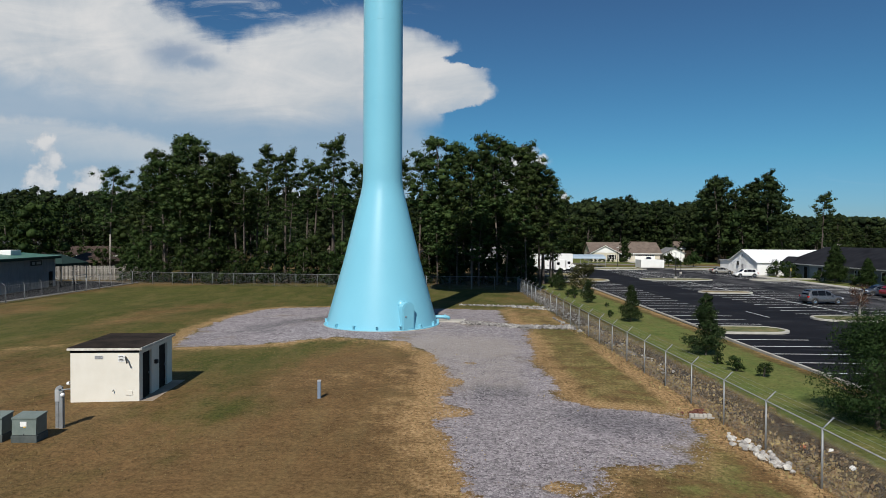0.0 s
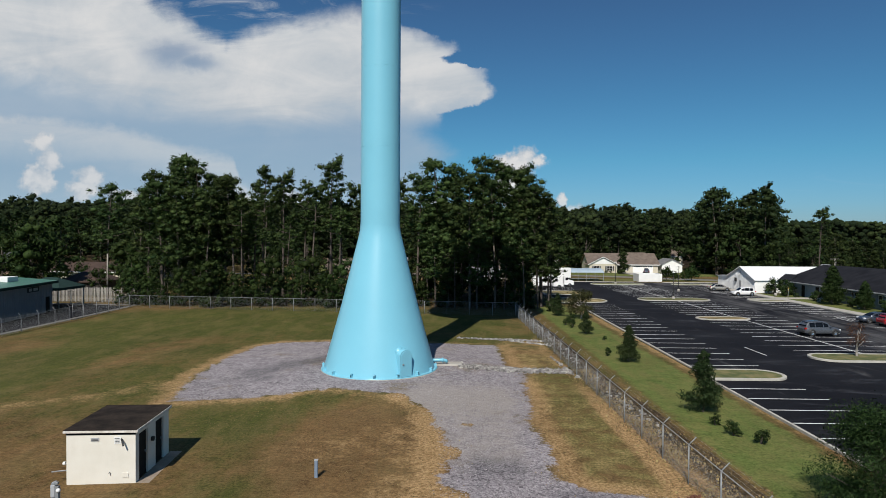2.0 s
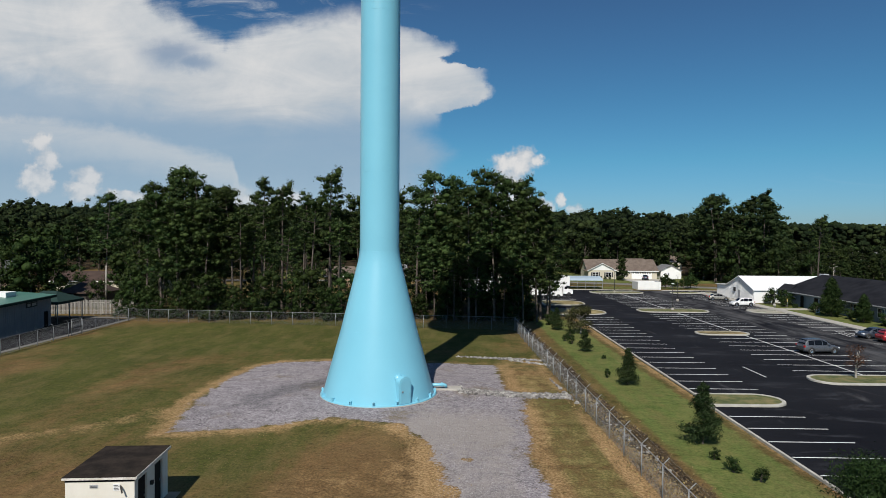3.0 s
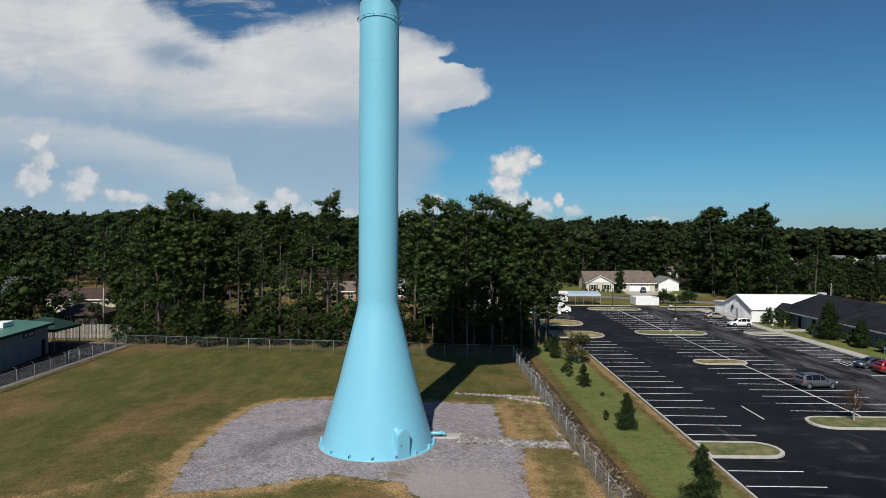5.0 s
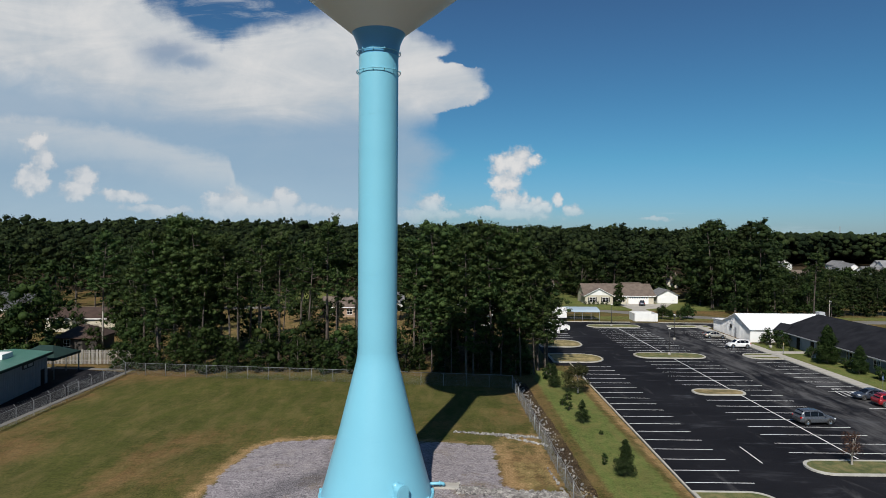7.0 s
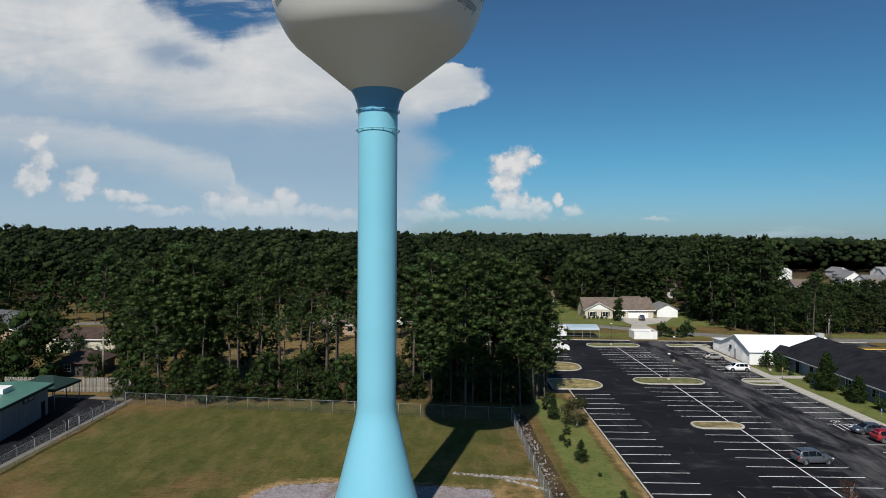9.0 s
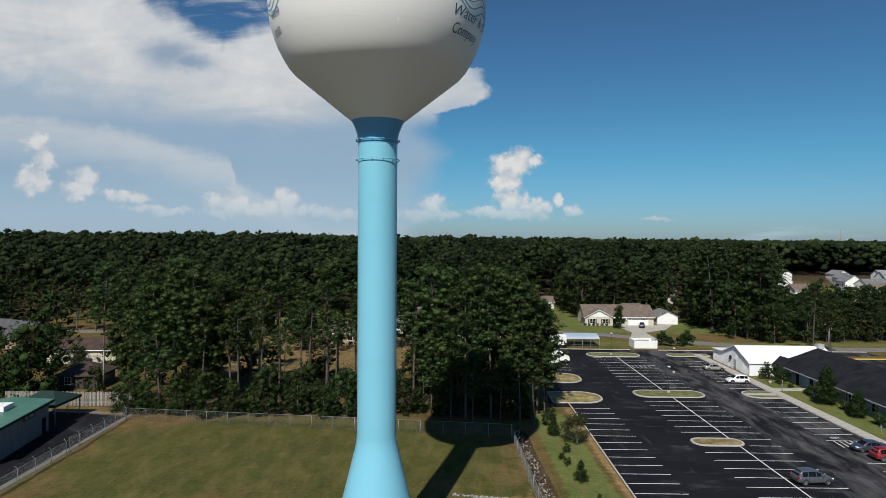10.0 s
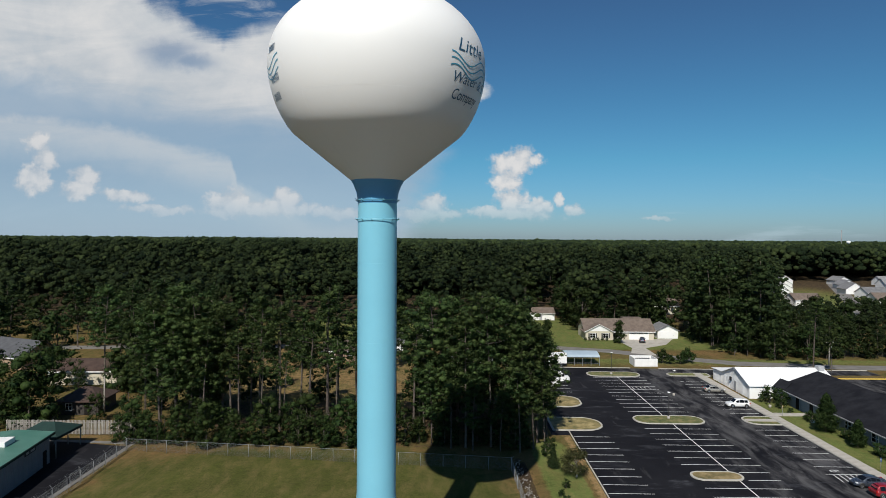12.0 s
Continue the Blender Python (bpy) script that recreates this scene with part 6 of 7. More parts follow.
def office():
    """Long low building with a charcoal hip roof."""
    m = LOT @ pose(64.0, 52.0, 0)
    o = thing("office_building", m, "long low blue-grey office with a charcoal shingle roof", "building")
    W, D, e, r = 16.6, 72.0, 2.45, 5.5
    part("wall", box(0.7, W - 0.7, 0.6, D - 0.2, 0, e - 0.02), SIDING_BLUE, o)
    mid = W / 2
    t = 0.15
    part("roof", solid([(0, 0, e), (mid, 0, r), (mid, 0, r + t), (0, 0, e + t)], (0, D, 0)), SHINGLE_DARK, o)
    part("roof", solid([(W, 0, e), (mid, 0, r), (mid, 0, r + t), (W, 0, e + t)], (0, D, 0)), SHINGLE_DARK, o)
    bm = solid([(0.7, D - 0.3, e), (mid, D - 0.3, r), (W - 0.7, D - 0.3, e)], (0, 0.1, 0))
    part("gable", bm, SIDING_BLUE, o)
    part("porch_roof", solid([(0.2, D - 3.6, e + 0.15), (2.6, D - 1.6, r - 1.9), (2.6, D - 1.6, r - 1.75), (0.2, D - 3.6, e + 0.3)], (-0.6, 3.4, 0)), SHINGLE_DARK, o)
    part("gutter", box(-0.08, 0.02, 0, D, e - 0.05, e + 0.14, 0.02), SIDING_GREY, o)
    for y in (15, 20.5, 31, 37, 43.5, 50, 56.5):
        w = window(o, pose(0.7, y, 0.85, 0, 0, -90), 1.5, 1.25)
    for y in (26, 60.5, 65):
        d = part("door", box(0.64, 0.72, y - 0.5, y + 0.5, 0.02, 2.1, 0.01), DARK_DOOR, o)
        part("handle", box(0.58, 0.64, y + 0.3, y + 0.36, 1.0, 1.1), STEEL, d)
    for i in range(9):
        part("pilaster", box(0.62, 0.72, 8 + 7 * i, 8.25 + 7 * i, 0, e - 0.05), SIDING_BLUE, o)
    return o


office()

# the brick-and-siding house across the road, its garage, the neighbours
h = gable_house("house", pose(44.2, 195.0, 0, 0, 0, 0), 21.2, 10.5, 2.7, 5.8, (SIDING_CREAM, SHINGLE_BROWN), "cream ranch house with a brown shingle roof", over=0.5,
                windows=(("f", 11.0, 0.7, 1.1, 1.3, 1),), doors=(("f", 9.2, 1.0, 2.1, DARK_DOOR),))
part("front_gable", solid([(-0.2, -1.2, 0), (-0.2, -1.2, 2.7), (4.0, -1.2, 4.75), (8.2, -1.2, 2.7), (8.2, -1.2, 0)], (0, 5, 0)), SIDING_CREAM, h)
for a, b in (((-0.7, 2.35), (4.0, 4.75)), ((8.7, 2.35), (4.0, 4.75))):
    part("gable_roof", solid([(a[0], -1.6, a[1]), (b[0], -1.6, b[1]), (b[0], -1.6, b[1] + 0.15), (a[0], -1.6, a[1] + 0.15)], (0, 6.0, 0)), SHINGLE_BROWN, h)
    part("barge_board", solid([(a[0], -1.65, a[1]), (b[0], -1.65, b[1] + 0.02), (b[0], -1.65, b[1] + 0.2), (a[0], -1.65, a[1] + 0.18)], (0, 0.05, 0)), WHITE, h)
part("pediment", solid([(0.3, -1.24, 2.75), (4.0, -1.24, 4.55), (7.7, -1.24, 2.75)], (0, 0.03, 0)), WHITE, h)
for x in (2.0, 6.0):
    window(h, pose(x, -1.2, 0.7), 1.6, 1.35, True)
part("garage_door", box(13.4, 19.6, -0.06, 0.02, 0.03, 2.2, 0.01), WHITE, h)
for i in range(8):
    part("garage_light", box(13.7 + 0.72 * i, 14.2 + 0.72 * i, -0.075, -0.055, 1.75, 2.05), GLASS, h)
part("porch_post", tube([(12.7, -0.6, 0), (12.7, -0.6, 2.6)], 0.08, 8), WHITE, h)
part("dormer", box(13, 19, 5.6, 8, 4.6, 6.15), SHINGLE_BROWN, h)
gable_house("garage", Matrix.Translation((67.4, 205.5, 0)) @ Matrix.Rotation(radians(-90), 4, "Z"), 8, 6.4, 2.6, 4.2, (WHITE, SHINGLE_GREY), "white detached garage with a grey roof", "garage",
            doors=(("r", 3.2, 4.4, 2.2, WHITE_METAL),))
gable_house("house", pose(27.6, 240, 0), 15, 8, 2.6, 4.4, (WHITE, SHINGLE_BROWN), "small white outbuilding with a brown roof on a lawn", over=0.3, doors=(("f", 9.8, 1.0, 2.0, SIDING_GREY),))
gable_house("house", pose(84, 262, 0), 14, 8, 3.4, 6.0, (SIDING_CREAM, SHINGLE_BROWN), "pale house half hidden among trees", windows=(("f", 3, 0.9, 1.2, 1.4), ("f", 9, 0.9, 1.2, 1.4)))


def enclosure():
    e = thing("dumpster_enclosure", LOT @ pose(45.6, 154.6, 0), "white walled dumpster enclosure open at the top", "enclosure")
    bm = bmesh.new()
    box(0, 5.6, 0, 0.2, 0, 1.9, bm=bm)
    box(0, 5.6, 4.6, 4.8, 0, 1.9, bm=bm)
    box(0, 0.2, 0.2, 4.6, 0, 1.9, bm=bm)
    box(5.4, 5.6, 0.2, 4.6, 0, 1.9, bm=bm)
    part("wall", bm, WHITE, e)
    part("gate", box(0.25, 2.75, -0.05, 0.0, 0.1, 1.85, 0.01), WHITE, e)
    part("gate", box(2.85, 5.35, -0.05, 0.0, 0.1, 1.85, 0.01), WHITE, e)
    part("dumpster", box(1.0, 4.6, 1.2, 3.6, 0, 1.5, 0.05), BLACK, e)


enclosure()


def carport():
    c = thing("carport", LOT @ pose(28.9, 155.2, 0), "open carport with a pale blue metal roof", "carport")
    W, D = 8.4, 7.0
    bm = bmesh.new()
    prof = [(-0.2, 2.1), (0.6, 2.55), (D / 2, 3.0), (D - 0.6, 2.55), (D + 0.2, 2.1)]
    for (a, za), (b, zb) in zip(prof, prof[1:]):
        solid([(0, a, za), (0, b, zb), (0, b, zb + 0.05), (0, a, za + 0.05)], (W, 0, 0), bm)
    part("roof", bm, BLUE_METAL, c)
    leg = mesh_of(box(-0.05, 0.05, -0.05, 0.05, 0, 2.25), "leg")
    for i in range(5):
        for y in (0, D):
            part("leg", leg, STEEL, c, at=pose(0.1 + (W - 0.2) * i / 4, y, 0))
    for y in (0.0, D):
        part("rail", box(0, W, y - 0.03, y + 0.03, 0.6, 0.68), STEEL, c)


carport()


def lamp_post(x, y, h, m=LOT):
    p = thing("lamp_post", m @ pose(x, y, 0), "slim dark lamp post with a small head", "street lamp", "lamp posts of the lot")
    part("pole", tube([(0, 0, 0), (0, 0, h)], 0.07, 8, taper=0.045), BLACK, p)
    part("base", lathe([(0, 0), (0.25, 0), (0.25, 0.5), (0, 0.55)], 12), CONCRETE, p)
    part("lamp_head", box(-0.18, 0.18, -0.35, 0.25, h, h + 0.14, 0.03), WHITE, p)


for x, y, h in ((37.6, 145.2, 5.0), (38.6, 109.6, 4.6), (45.2, 126.0, 5.0), (60.2, 118.0, 3.0)):
    lamp_post(x, y, h)

# green-roofed building and its canopy beside the yard
def left_hall():
    m = Matrix.Translation((-51.55, 71.1, 0)) @ Matrix.Rotation(radians(8.0), 4, "Z")
    L = 15.2
    g = thing("green_roofed_hall", m, "metal hall with a green metal roof, side walls in shaded grey", "building")
    # side walls carry their shade in the siding's darker grey
    part("wall", solid([(0, 0, 0), (0, 0, 4.1), (-4.2, 0, 4.48), (-8.4, 0, 4.1), (-8.4, 0, 0)], (0, L, 0)), SIDING_SHADED, g)
    part("roof", solid([(0.5, -0.4, 4.06), (-4.2, -0.4, 4.50), (-4.2, -0.4, 4.60), (0.5, -0.4, 4.18)], (0, L + 0.8, 0)), GREEN_ROOF, g)
    part("roof", solid([(-8.9, -0.4, 4.06), (-4.2, -0.4, 4.50), (-4.2, -0.4, 4.60), (-8.9, -0.4, 4.18)], (0, L + 0.8, 0)), GREEN_ROOF, g)
    part("gutter", box(0.48, 0.62, -0.4, L + 0.4, 3.84, 4.16, 0.02), GREEN_CANVAS, g)
    # the sunlit front gets white metal, unlike the shade-coloured sides
    part("front_wall", solid([(0.03, -0.06, 0), (0.03, -0.06, 4.04), (-4.2, -0.06, 4.44), (-8.43, -0.06, 4.04), (-8.43, -0.06, 0)], (0, 0.055, 0)), WHITE_METAL, g, "white ribbed front wall")
    rib = mesh_of(box(0, 0.03, 0, 0.05, 0, 3.8), "rib")
    for i in range(37):
        part("rib", rib, SIDING_SHADED, g, at=pose(0, 0.3 + 0.4 * i, 0))
    for i in range(20):
        part("rib", rib, WHITE_METAL, g, at=pose(-0.4 - 0.4 * i, -0.06, 0, 0, 0, -90))
    sign = part("sign", box(0.03, 0.10, 8.5, 11.3, 3.05, 3.7, 0.01), BLACK, g)
    for a, b in ((0.3, 1.2), (1.4, 2.7)):
        part("sign_bar", box(0.10, 0.115, 8.5 + a, 8.5 + b - 0.2, 3.2, 3.55), SIDING_GREY, sign)
    part("door", box(0.0, 0.06, 13.3, 14.3, 0.02, 2.1, 0.01), DARK_DOOR, g)
    part("roof_vent", box(-4.0, -2.2, 8.4, 10.9, 4.3, 5.05, 0.05), WHITE, g)
    c = thing("canopy", Matrix.Translation((-59.8, 87.6, 0)), "dark green canopy on slim posts", "canopy")
    W, D, z0, z1 = 6.2, 6.4, 3.0, 4.3
    bm = bmesh.new()
    low = [bm.verts.new(p) for p in ((0, 0, z0), (W, 0, z0), (W, D, z0), (0, D, z0))]
    lowb = [bm.verts.new(p) for p in ((0, 0, z0 - 0.35), (W, 0, z0 - 0.35), (W, D, z0 - 0.35), (0, D, z0 - 0.35))]
    rid = [bm.verts.new(p) for p in ((2.2, D / 2, z1), (W - 2.2, D / 2, z1))]
    bm.faces.new((low[0], low[1], rid[1], rid[0]))
    bm.faces.new((low[1], low[2], rid[1]))
    bm.faces.new((low[2], low[3], rid[0], rid[1]))
    bm.faces.new((low[3], low[0], rid[0]))
    for i in range(4):
        bm.faces.new((lowb[i], lowb[(i + 1) % 4], low[(i + 1) % 4], low[i]))
    part("cover", bm, GREEN_CANVAS, c)
    post = mesh_of(tube([(0, 0, 0), (0, 0, z0)], 0.07, 8), "post")
    for x in (0.2, W / 3, 2 * W / 3, W - 0.2):
        for y in (0.2, D - 0.2):
            part("post", post, STEEL, c, at=pose(x, y, 0))


left_hall()

# houses seen between the trees
dark_house = thing("house", pose(-67.0, 108.5, 0, 0, 0, 4), "small dark-walled house with a brown hipped roof behind the wooden fence", "house")
part("wall", box(0.5, 7.3, 0.5, 7.5, 0, 2.5), UMBER_SIDING, dark_house)
bm = bmesh.new()
eave = [bm.verts.new(p) for p in ((0, 0, 2.4), (7.8, 0, 2.4), (7.8, 8, 2.4), (0, 8, 2.4))]
eave_low = [bm.verts.new((v.co.x, v.co.y, 2.25)) for v in eave]
peak = [bm.verts.new(p) for p in ((3.2, 4, 4.2), (4.6, 4, 4.2))]
for corners in ((eave[0], eave[1], peak[1], peak[0]), (eave[1], eave[2], peak[1]), (eave[2], eave[3], peak[0], peak[1]), (eave[3], eave[0], peak[0]), eave_low[::-1]):
    bm.faces.new(corners)
for a in range(4):
    bm.faces.new((eave_low[a], eave_low[(a + 1) % 4], eave[(a + 1) % 4], eave[a]))
part("roof", bm, SHINGLE_UMBER, dark_house)
window(dark_house, pose(2.4, 0.5, 0.9), 1.0, 1.1)
part("door", box(5.0, 5.9, 0.45, 0.52, 0.02, 2.05, 0.01), DARK_DOOR, dark_house)
gable_house("house", Matrix.Translation((-82, 131, 0)) @ Matrix.Rotation(radians(3), 4, "Z"), 22, 9, 2.9, 4.6, (SIDING_CREAM, SHINGLE_UMBER), "long cream house behind the trees", windows=(("f", 16, 0.8, 1.3, 1.3),))
gable_house("house", Matrix.Translation((-110.5, 151, 0)) @ Matrix.Rotation(radians(-24), 4, "Z"), 15, 10, 3.0, 6.0, (BRICK_TAN, SHINGLE_SLATE), "tan brick house with a grey roof and white eaves", over=0.6, windows=(("f", 4, 0.8, 1.3, 1.3), ("r", 5, 0.8, 1.3, 1.3)))
for x, y, turn, mats in ((-20, 172, 5, (WHITE, SHINGLE_GREY)), (2, 146, -8, (WHITE, SHINGLE_GREY)), (8.5, 158, 10, (SIDING_CREAM, SHINGLE_BROWN)), (-30, 158, 0, (BRICK_TAN, SHINGLE_BROWN)), (-8, 196, 4, (BRICK_TAN, SHINGLE_BROWN))):
    gable_house("house", Matrix.Translation((x, y, 0)) @ Matrix.Rotation(radians(turn), 4, "Z"), 9.5, 7.5, 2.7, 4.8, mats, "small house glimpsed between pine trunks", windows=(("f", 2.4, 0.8, 1.2, 1.3), ("f", 7, 0.8, 1.2, 1.3)), doors=(("f", 4.7, 1.0, 2.1, DARK_DOOR),))

# the estate of pale houses beyond the woods
r2 = random.Random(5)
for row in range(5):
    for col in range(7):
        y = 296 + 35 * row + r2.uniform(-5, 5)
        x = 0.550 * y + 2 + 20 * col + r2.uniform(-1.5, 1.5)
        if x > 0.76 * y or abs((x + 7) - (206 + 0.545 * (y + 5 - 318))) < 8.5:
            continue
        roof = SHINGLE_BROWN if row == 0 else SHINGLE_GREY
        gable_house("house", Matrix.Translation((x, y, 0)) @ Matrix.Rotation(radians(r2.choice((0, 90, 8, 82)) + r2.uniform(-4, 4)), 4, "Z"), r2.uniform(11, 13.5), r2.uniform(9, 10.5), 3.0, r2.uniform(5.6, 6.8), (WHITE, roof),
                    "pale house with a brown shingle roof in the estate" if row == 0 else "pale house with a grey shingle roof in the estate", windows=(("f", 3, 0.9, 1.4, 1.5), ("f", 8, 0.9, 1.4, 1.5)), doors=(("f", 5.6, 2.6, 2.2, WHITE_METAL),), group="estate houses")
tagged(part("street", ribbon([(172, 256), (206, 318), (246, 392), (275, 446)], 7.0, 0.03), ROAD), "pale grey street between the estate houses", "road", kind="structure")
mast = thing("radio_mast", pose(1134, 1800, 0), "slender lattice radio mast far off over the woods", "radio mast")
part("mast", lathe([(0, 0), (1.7, 0), (1.2, 60), (0, 60)], 4), STEEL, mast)
dome = thing("water_tower", pose(1154, 1800, 0), "distant white water tower over the woods", "water tower")
part("tank", lathe([(0, 20), (3.5, 21), (6, 24.5), (5, 28), (0, 30)], 24), WHITE, dome)
part("stem", lathe([(0, 0), (2, 0), (1.4, 21), (0, 21)], 16), WHITE, dome)

# ---- planting along the lot ----
def young_forms(seed, height, wide, count, size, tiers):
    """A young conical evergreen, loose and branchy."""
    r = np.random.default_rng(seed)
    clumps, limbs = [], []
    for i in range(tiers):
        t = (i + 0.5) / tiers
        z = height * (0.10 + 0.86 * t)
        d = wide * (1 - 0.86 * t) * min(1.0, 0.62 + 2.5 * t) * r.uniform(0.10, 1.0) ** 0.7
        a = r.uniform(0, 6.28)
        c = (d * math.cos(a), d * math.sin(a), z)
        s = 0.40 * (1.15 - 0.7 * t) * height / 4.0
        clumps.append((c, (s, s, s * 0.8)))
        limbs.append(((0, 0, max(0.15, z - 0.25)), c))
    clumps.append(((0, 0, height - 0.2), (0.12, 0.12, 0.3)))
    return trunk_mesh(r, height * 0.95, 0.07, limbs, 0.1), crown_mesh(r, clumps, count, size, 1.5, width=0.34, core=0.0)


YOUNG_FORMS = [(young_forms(71 + i, 4.0, 1.40, 300, 0.062, 95), 4.0) for i in range(3)]
BUSHY = [(broad_forms(81 + i, 4.6, 1.85, 440, 0.052, 84, 0.02, 0.34, 0.0), 4.6) for i in range(2)]
grow(YOUNG_FORMS, [(15.55, 38.0, 3.7), (15.5, 53.4, 3.1), (15.3, 68.8, 2.5), (15.1, 85.2, 3.0)], "young_tree", (BARK, YOUNG), "young loose evergreen tree on the lawn strip", "young trees on the strip")
grow(BUSHY, [(15.9, 23.3, 4.2)], "young_tree", (BARK, SHRUB), "bushy broad young tree on the lawn strip", "young trees on the strip")
grow([(broad_forms(85, 3.6, 1.7, 170, 0.09, 34, 0.22, 0.62, 0.0), 3.6)], [(17.7, 82.2, 3.6)], "young_tree", (PALE_BARK, OLIVE), "sparse brownish young tree on the lawn strip", "young trees on the strip")
grow([(broad_forms(86, 3.0, 0.95, 110, 0.055, 30, 0.38, 0.62, 0.0), 3.0)], [(36.4, 56.0, 3.0)], "crape_myrtle", (PALE_BARK, MYRTLE), "small reddish crape myrtle on a parking island", "")
SHRUBS = [(broad_forms(91 + i, 1.0, 0.55, 330, 0.05, 14, 0.0), 1.0) for i in range(2)]
grow(SHRUBS, [(15.3, 33.4, 0.75), (15.1, 35.3, 0.6), (16.1, 32.1, 0.7), (14.4, 56.0, 0.5), (14.9, 57.6, 0.45), (14.9, 74.0, 0.9), (14.5, 76.0, 0.8), (15.6, 78.5, 1.0), (16.3, 64.6, 0.4), (14.8, 90, 1.4), (16.0, 93, 1.6)], "shrub", (BARK, SHRUB), "small rounded dark green shrub", "shrubs on the strip")
# planting in front of the office
grow([(young_forms(95, 5.0, 1.75, 220, 0.10, 110), 5.0)], [(62.4, 102.2, 6.3), (62.6, 94.6, 4.3), (62.2, 80.5, 4.0)], "holly_tree", (BARK, SHRUB), "dense dark conical evergreen by the office wall", "evergreens by the office")
grow(SHRUBS, [(62.6, 120.6, 2.9), (64.2, 119.2, 2.6), (63.0, 116.8, 1.8), (63.2, 107.6, 1.6), (63.4, 109.0, 1.5), (63.3, 99.0, 1.5), (63.4, 97.4, 1.3), (63.2, 91.0, 1.7), (63.4, 89.2, 1.6), (63.5, 86.6, 1.5), (62.7, 113.2, 0.9)], "shrub", (BARK, SHRUB), "clipped dark green shrub by the office wall", "shrubs by the office")
# by the far house
grow([(broad_forms(98, 6.0, 1.7, 60, 0.22, 30, 0.08), 6.0)], [(52.6, 188.5, 6.6), (31.8, 192.0, 6.4)], "pear_tree", (BARK, SHRUB), "dark upright oval tree in a front lawn", "front lawn trees")
grow(MID_OAKS, [(46.5, 237, 13.5)], "broadleaf_tree", (BARK, LEAVES), "broad dark green tree on a lawn", "front lawn trees")
grow([(broad_forms(99, 3.0, 1.5, 60, 0.16, 20, 0.1), 3.0)], [(55.2, 158.2, 3.4), (57.0, 157.2, 2.2), (59.5, 157.5, 2.6), (61.6, 158.6, 3.6), (28.6, 186.5, 4.0), (27.0, 160, 3.0)], "shrub", (BARK, LEAVES), "leafy green roadside shrub", "roadside shrubs")
grow(SHRUBS, [(43.8 + 1.3 * i, 193.0, 0.9) for i in range(6)], "shrub", (BARK, SHRUB), "low dark shrub under the house windows", "house shrubs")


# ---- stones ----
def stone_mesh(r, s):
    bm = bmesh.new()
    bmesh.ops.create_icosphere(bm, subdivisions=1, radius=s)
    for v in bm.verts:
        v.co *= r.uniform(0.7, 1.25)
        v.co.z *= 0.7
    return mesh_of(bm, "stone")


rs = np.random.default_rng(21)
STONES = [stone_mesh(rs, 0.17) for i in range(8)]
PALE_STONES = [stone_mesh(rs, 0.15) for i in range(4)]
RUBBLE = [stone_mesh(rs, 0.15) for i in range(4)]
pile = thing("rock_pile", pose(0, 0, 0), "pale grey riprap rocks lying in the grass by the fence", "rocks")
for i in range(80):
    t = rs.uniform(0, 1)
    x, y = 9.95 + 0.30 * t + rs.normal() * 0.16, 22.1 - 3.2 * t + rs.normal() * 0.2
    part("stone", PALE_STONES[i % 4], ROCK_PALE, pile, at=place(x, y, rs.uniform(0.35, 0.95), rs.uniform(0, 6.28), rs.uniform(0.0, 0.10)))


def rock_strip(x0, y0, x1, y1, width, n, label, size):
    vs, fs, off = [], [], 0
    base = np.array([v.co for v in STONES[0].vertices])
    tri = np.array([p.vertices for p in STONES[0].polygons])
    for i in range(n):
        t = rs.uniform(0, 1)
        c = np.array([x0 + (x1 - x0) * t, y0 + (y1 - y0) * t + rs.normal() * width * 0.33, rs.uniform(-0.02, 0.08)])
        c[2] += mound(c[0], c[1])
        a = rs.uniform(0, 6.28)
        rot = np.array([[math.cos(a), -math.sin(a), 0], [math.sin(a), math.cos(a), 0], [0, 0, 1]])
        v = (base * rs.uniform(0.6, 1.4, 3) * size * rs.uniform(0.5, 1.4)) @ rot.T + c
        vs.append(v), fs.append(tri + off)
        off += len(v)
    tagged(part("rock_strip", mesh_np("rock_strip", np.concatenate(vs), np.concatenate(fs)), ROCK), label, "rocks", kind="stuff")


rock_strip(1.2, 49.5, 9.8, 49.1, 1.05, 1300, "strip of pale riprap rocks draining from the tower", 0.72)
rock_strip(1.3, 65.2, 10.0, 63.4, 0.45, 300, "thin line of pale rocks across the grass", 0.65)
rock_strip(6.5, 63.6, 10.3, 61.0, 0.4, 70, "thin line of pale rocks across the grass", 0.65)
rock_strip(9.2, 55.0, 9.9, 47.0, 0.4, 40, "loose pale rocks along the fence foot", 0.8)
def ditch_stones():
    vs, fs, off = [], [], 0
    base, tri = np.array([v.co for v in STONES[1].vertices]), np.array([p.vertices for p in STONES[1].polygons])
    for i in range(420):
        y = rs.uniform(34, 90)
        c = np.array([10.55 - 0.0165 * (y - 15) + 1.4 + rs.normal() * 0.5, y, -0.30 + rs.uniform(0, 0.12)])
        v = base * rs.uniform(0.6, 1.4, 3) * rs.uniform(0.25, 0.8) + c
        vs.append(v), fs.append(tri + off)
        off += len(v)
    tagged(part("ditch_stones", mesh_np("ditch_stones", np.concatenate(vs), np.concatenate(fs)), ROCK), "grey stones washed into the dark ditch", "rocks", kind="stuff")


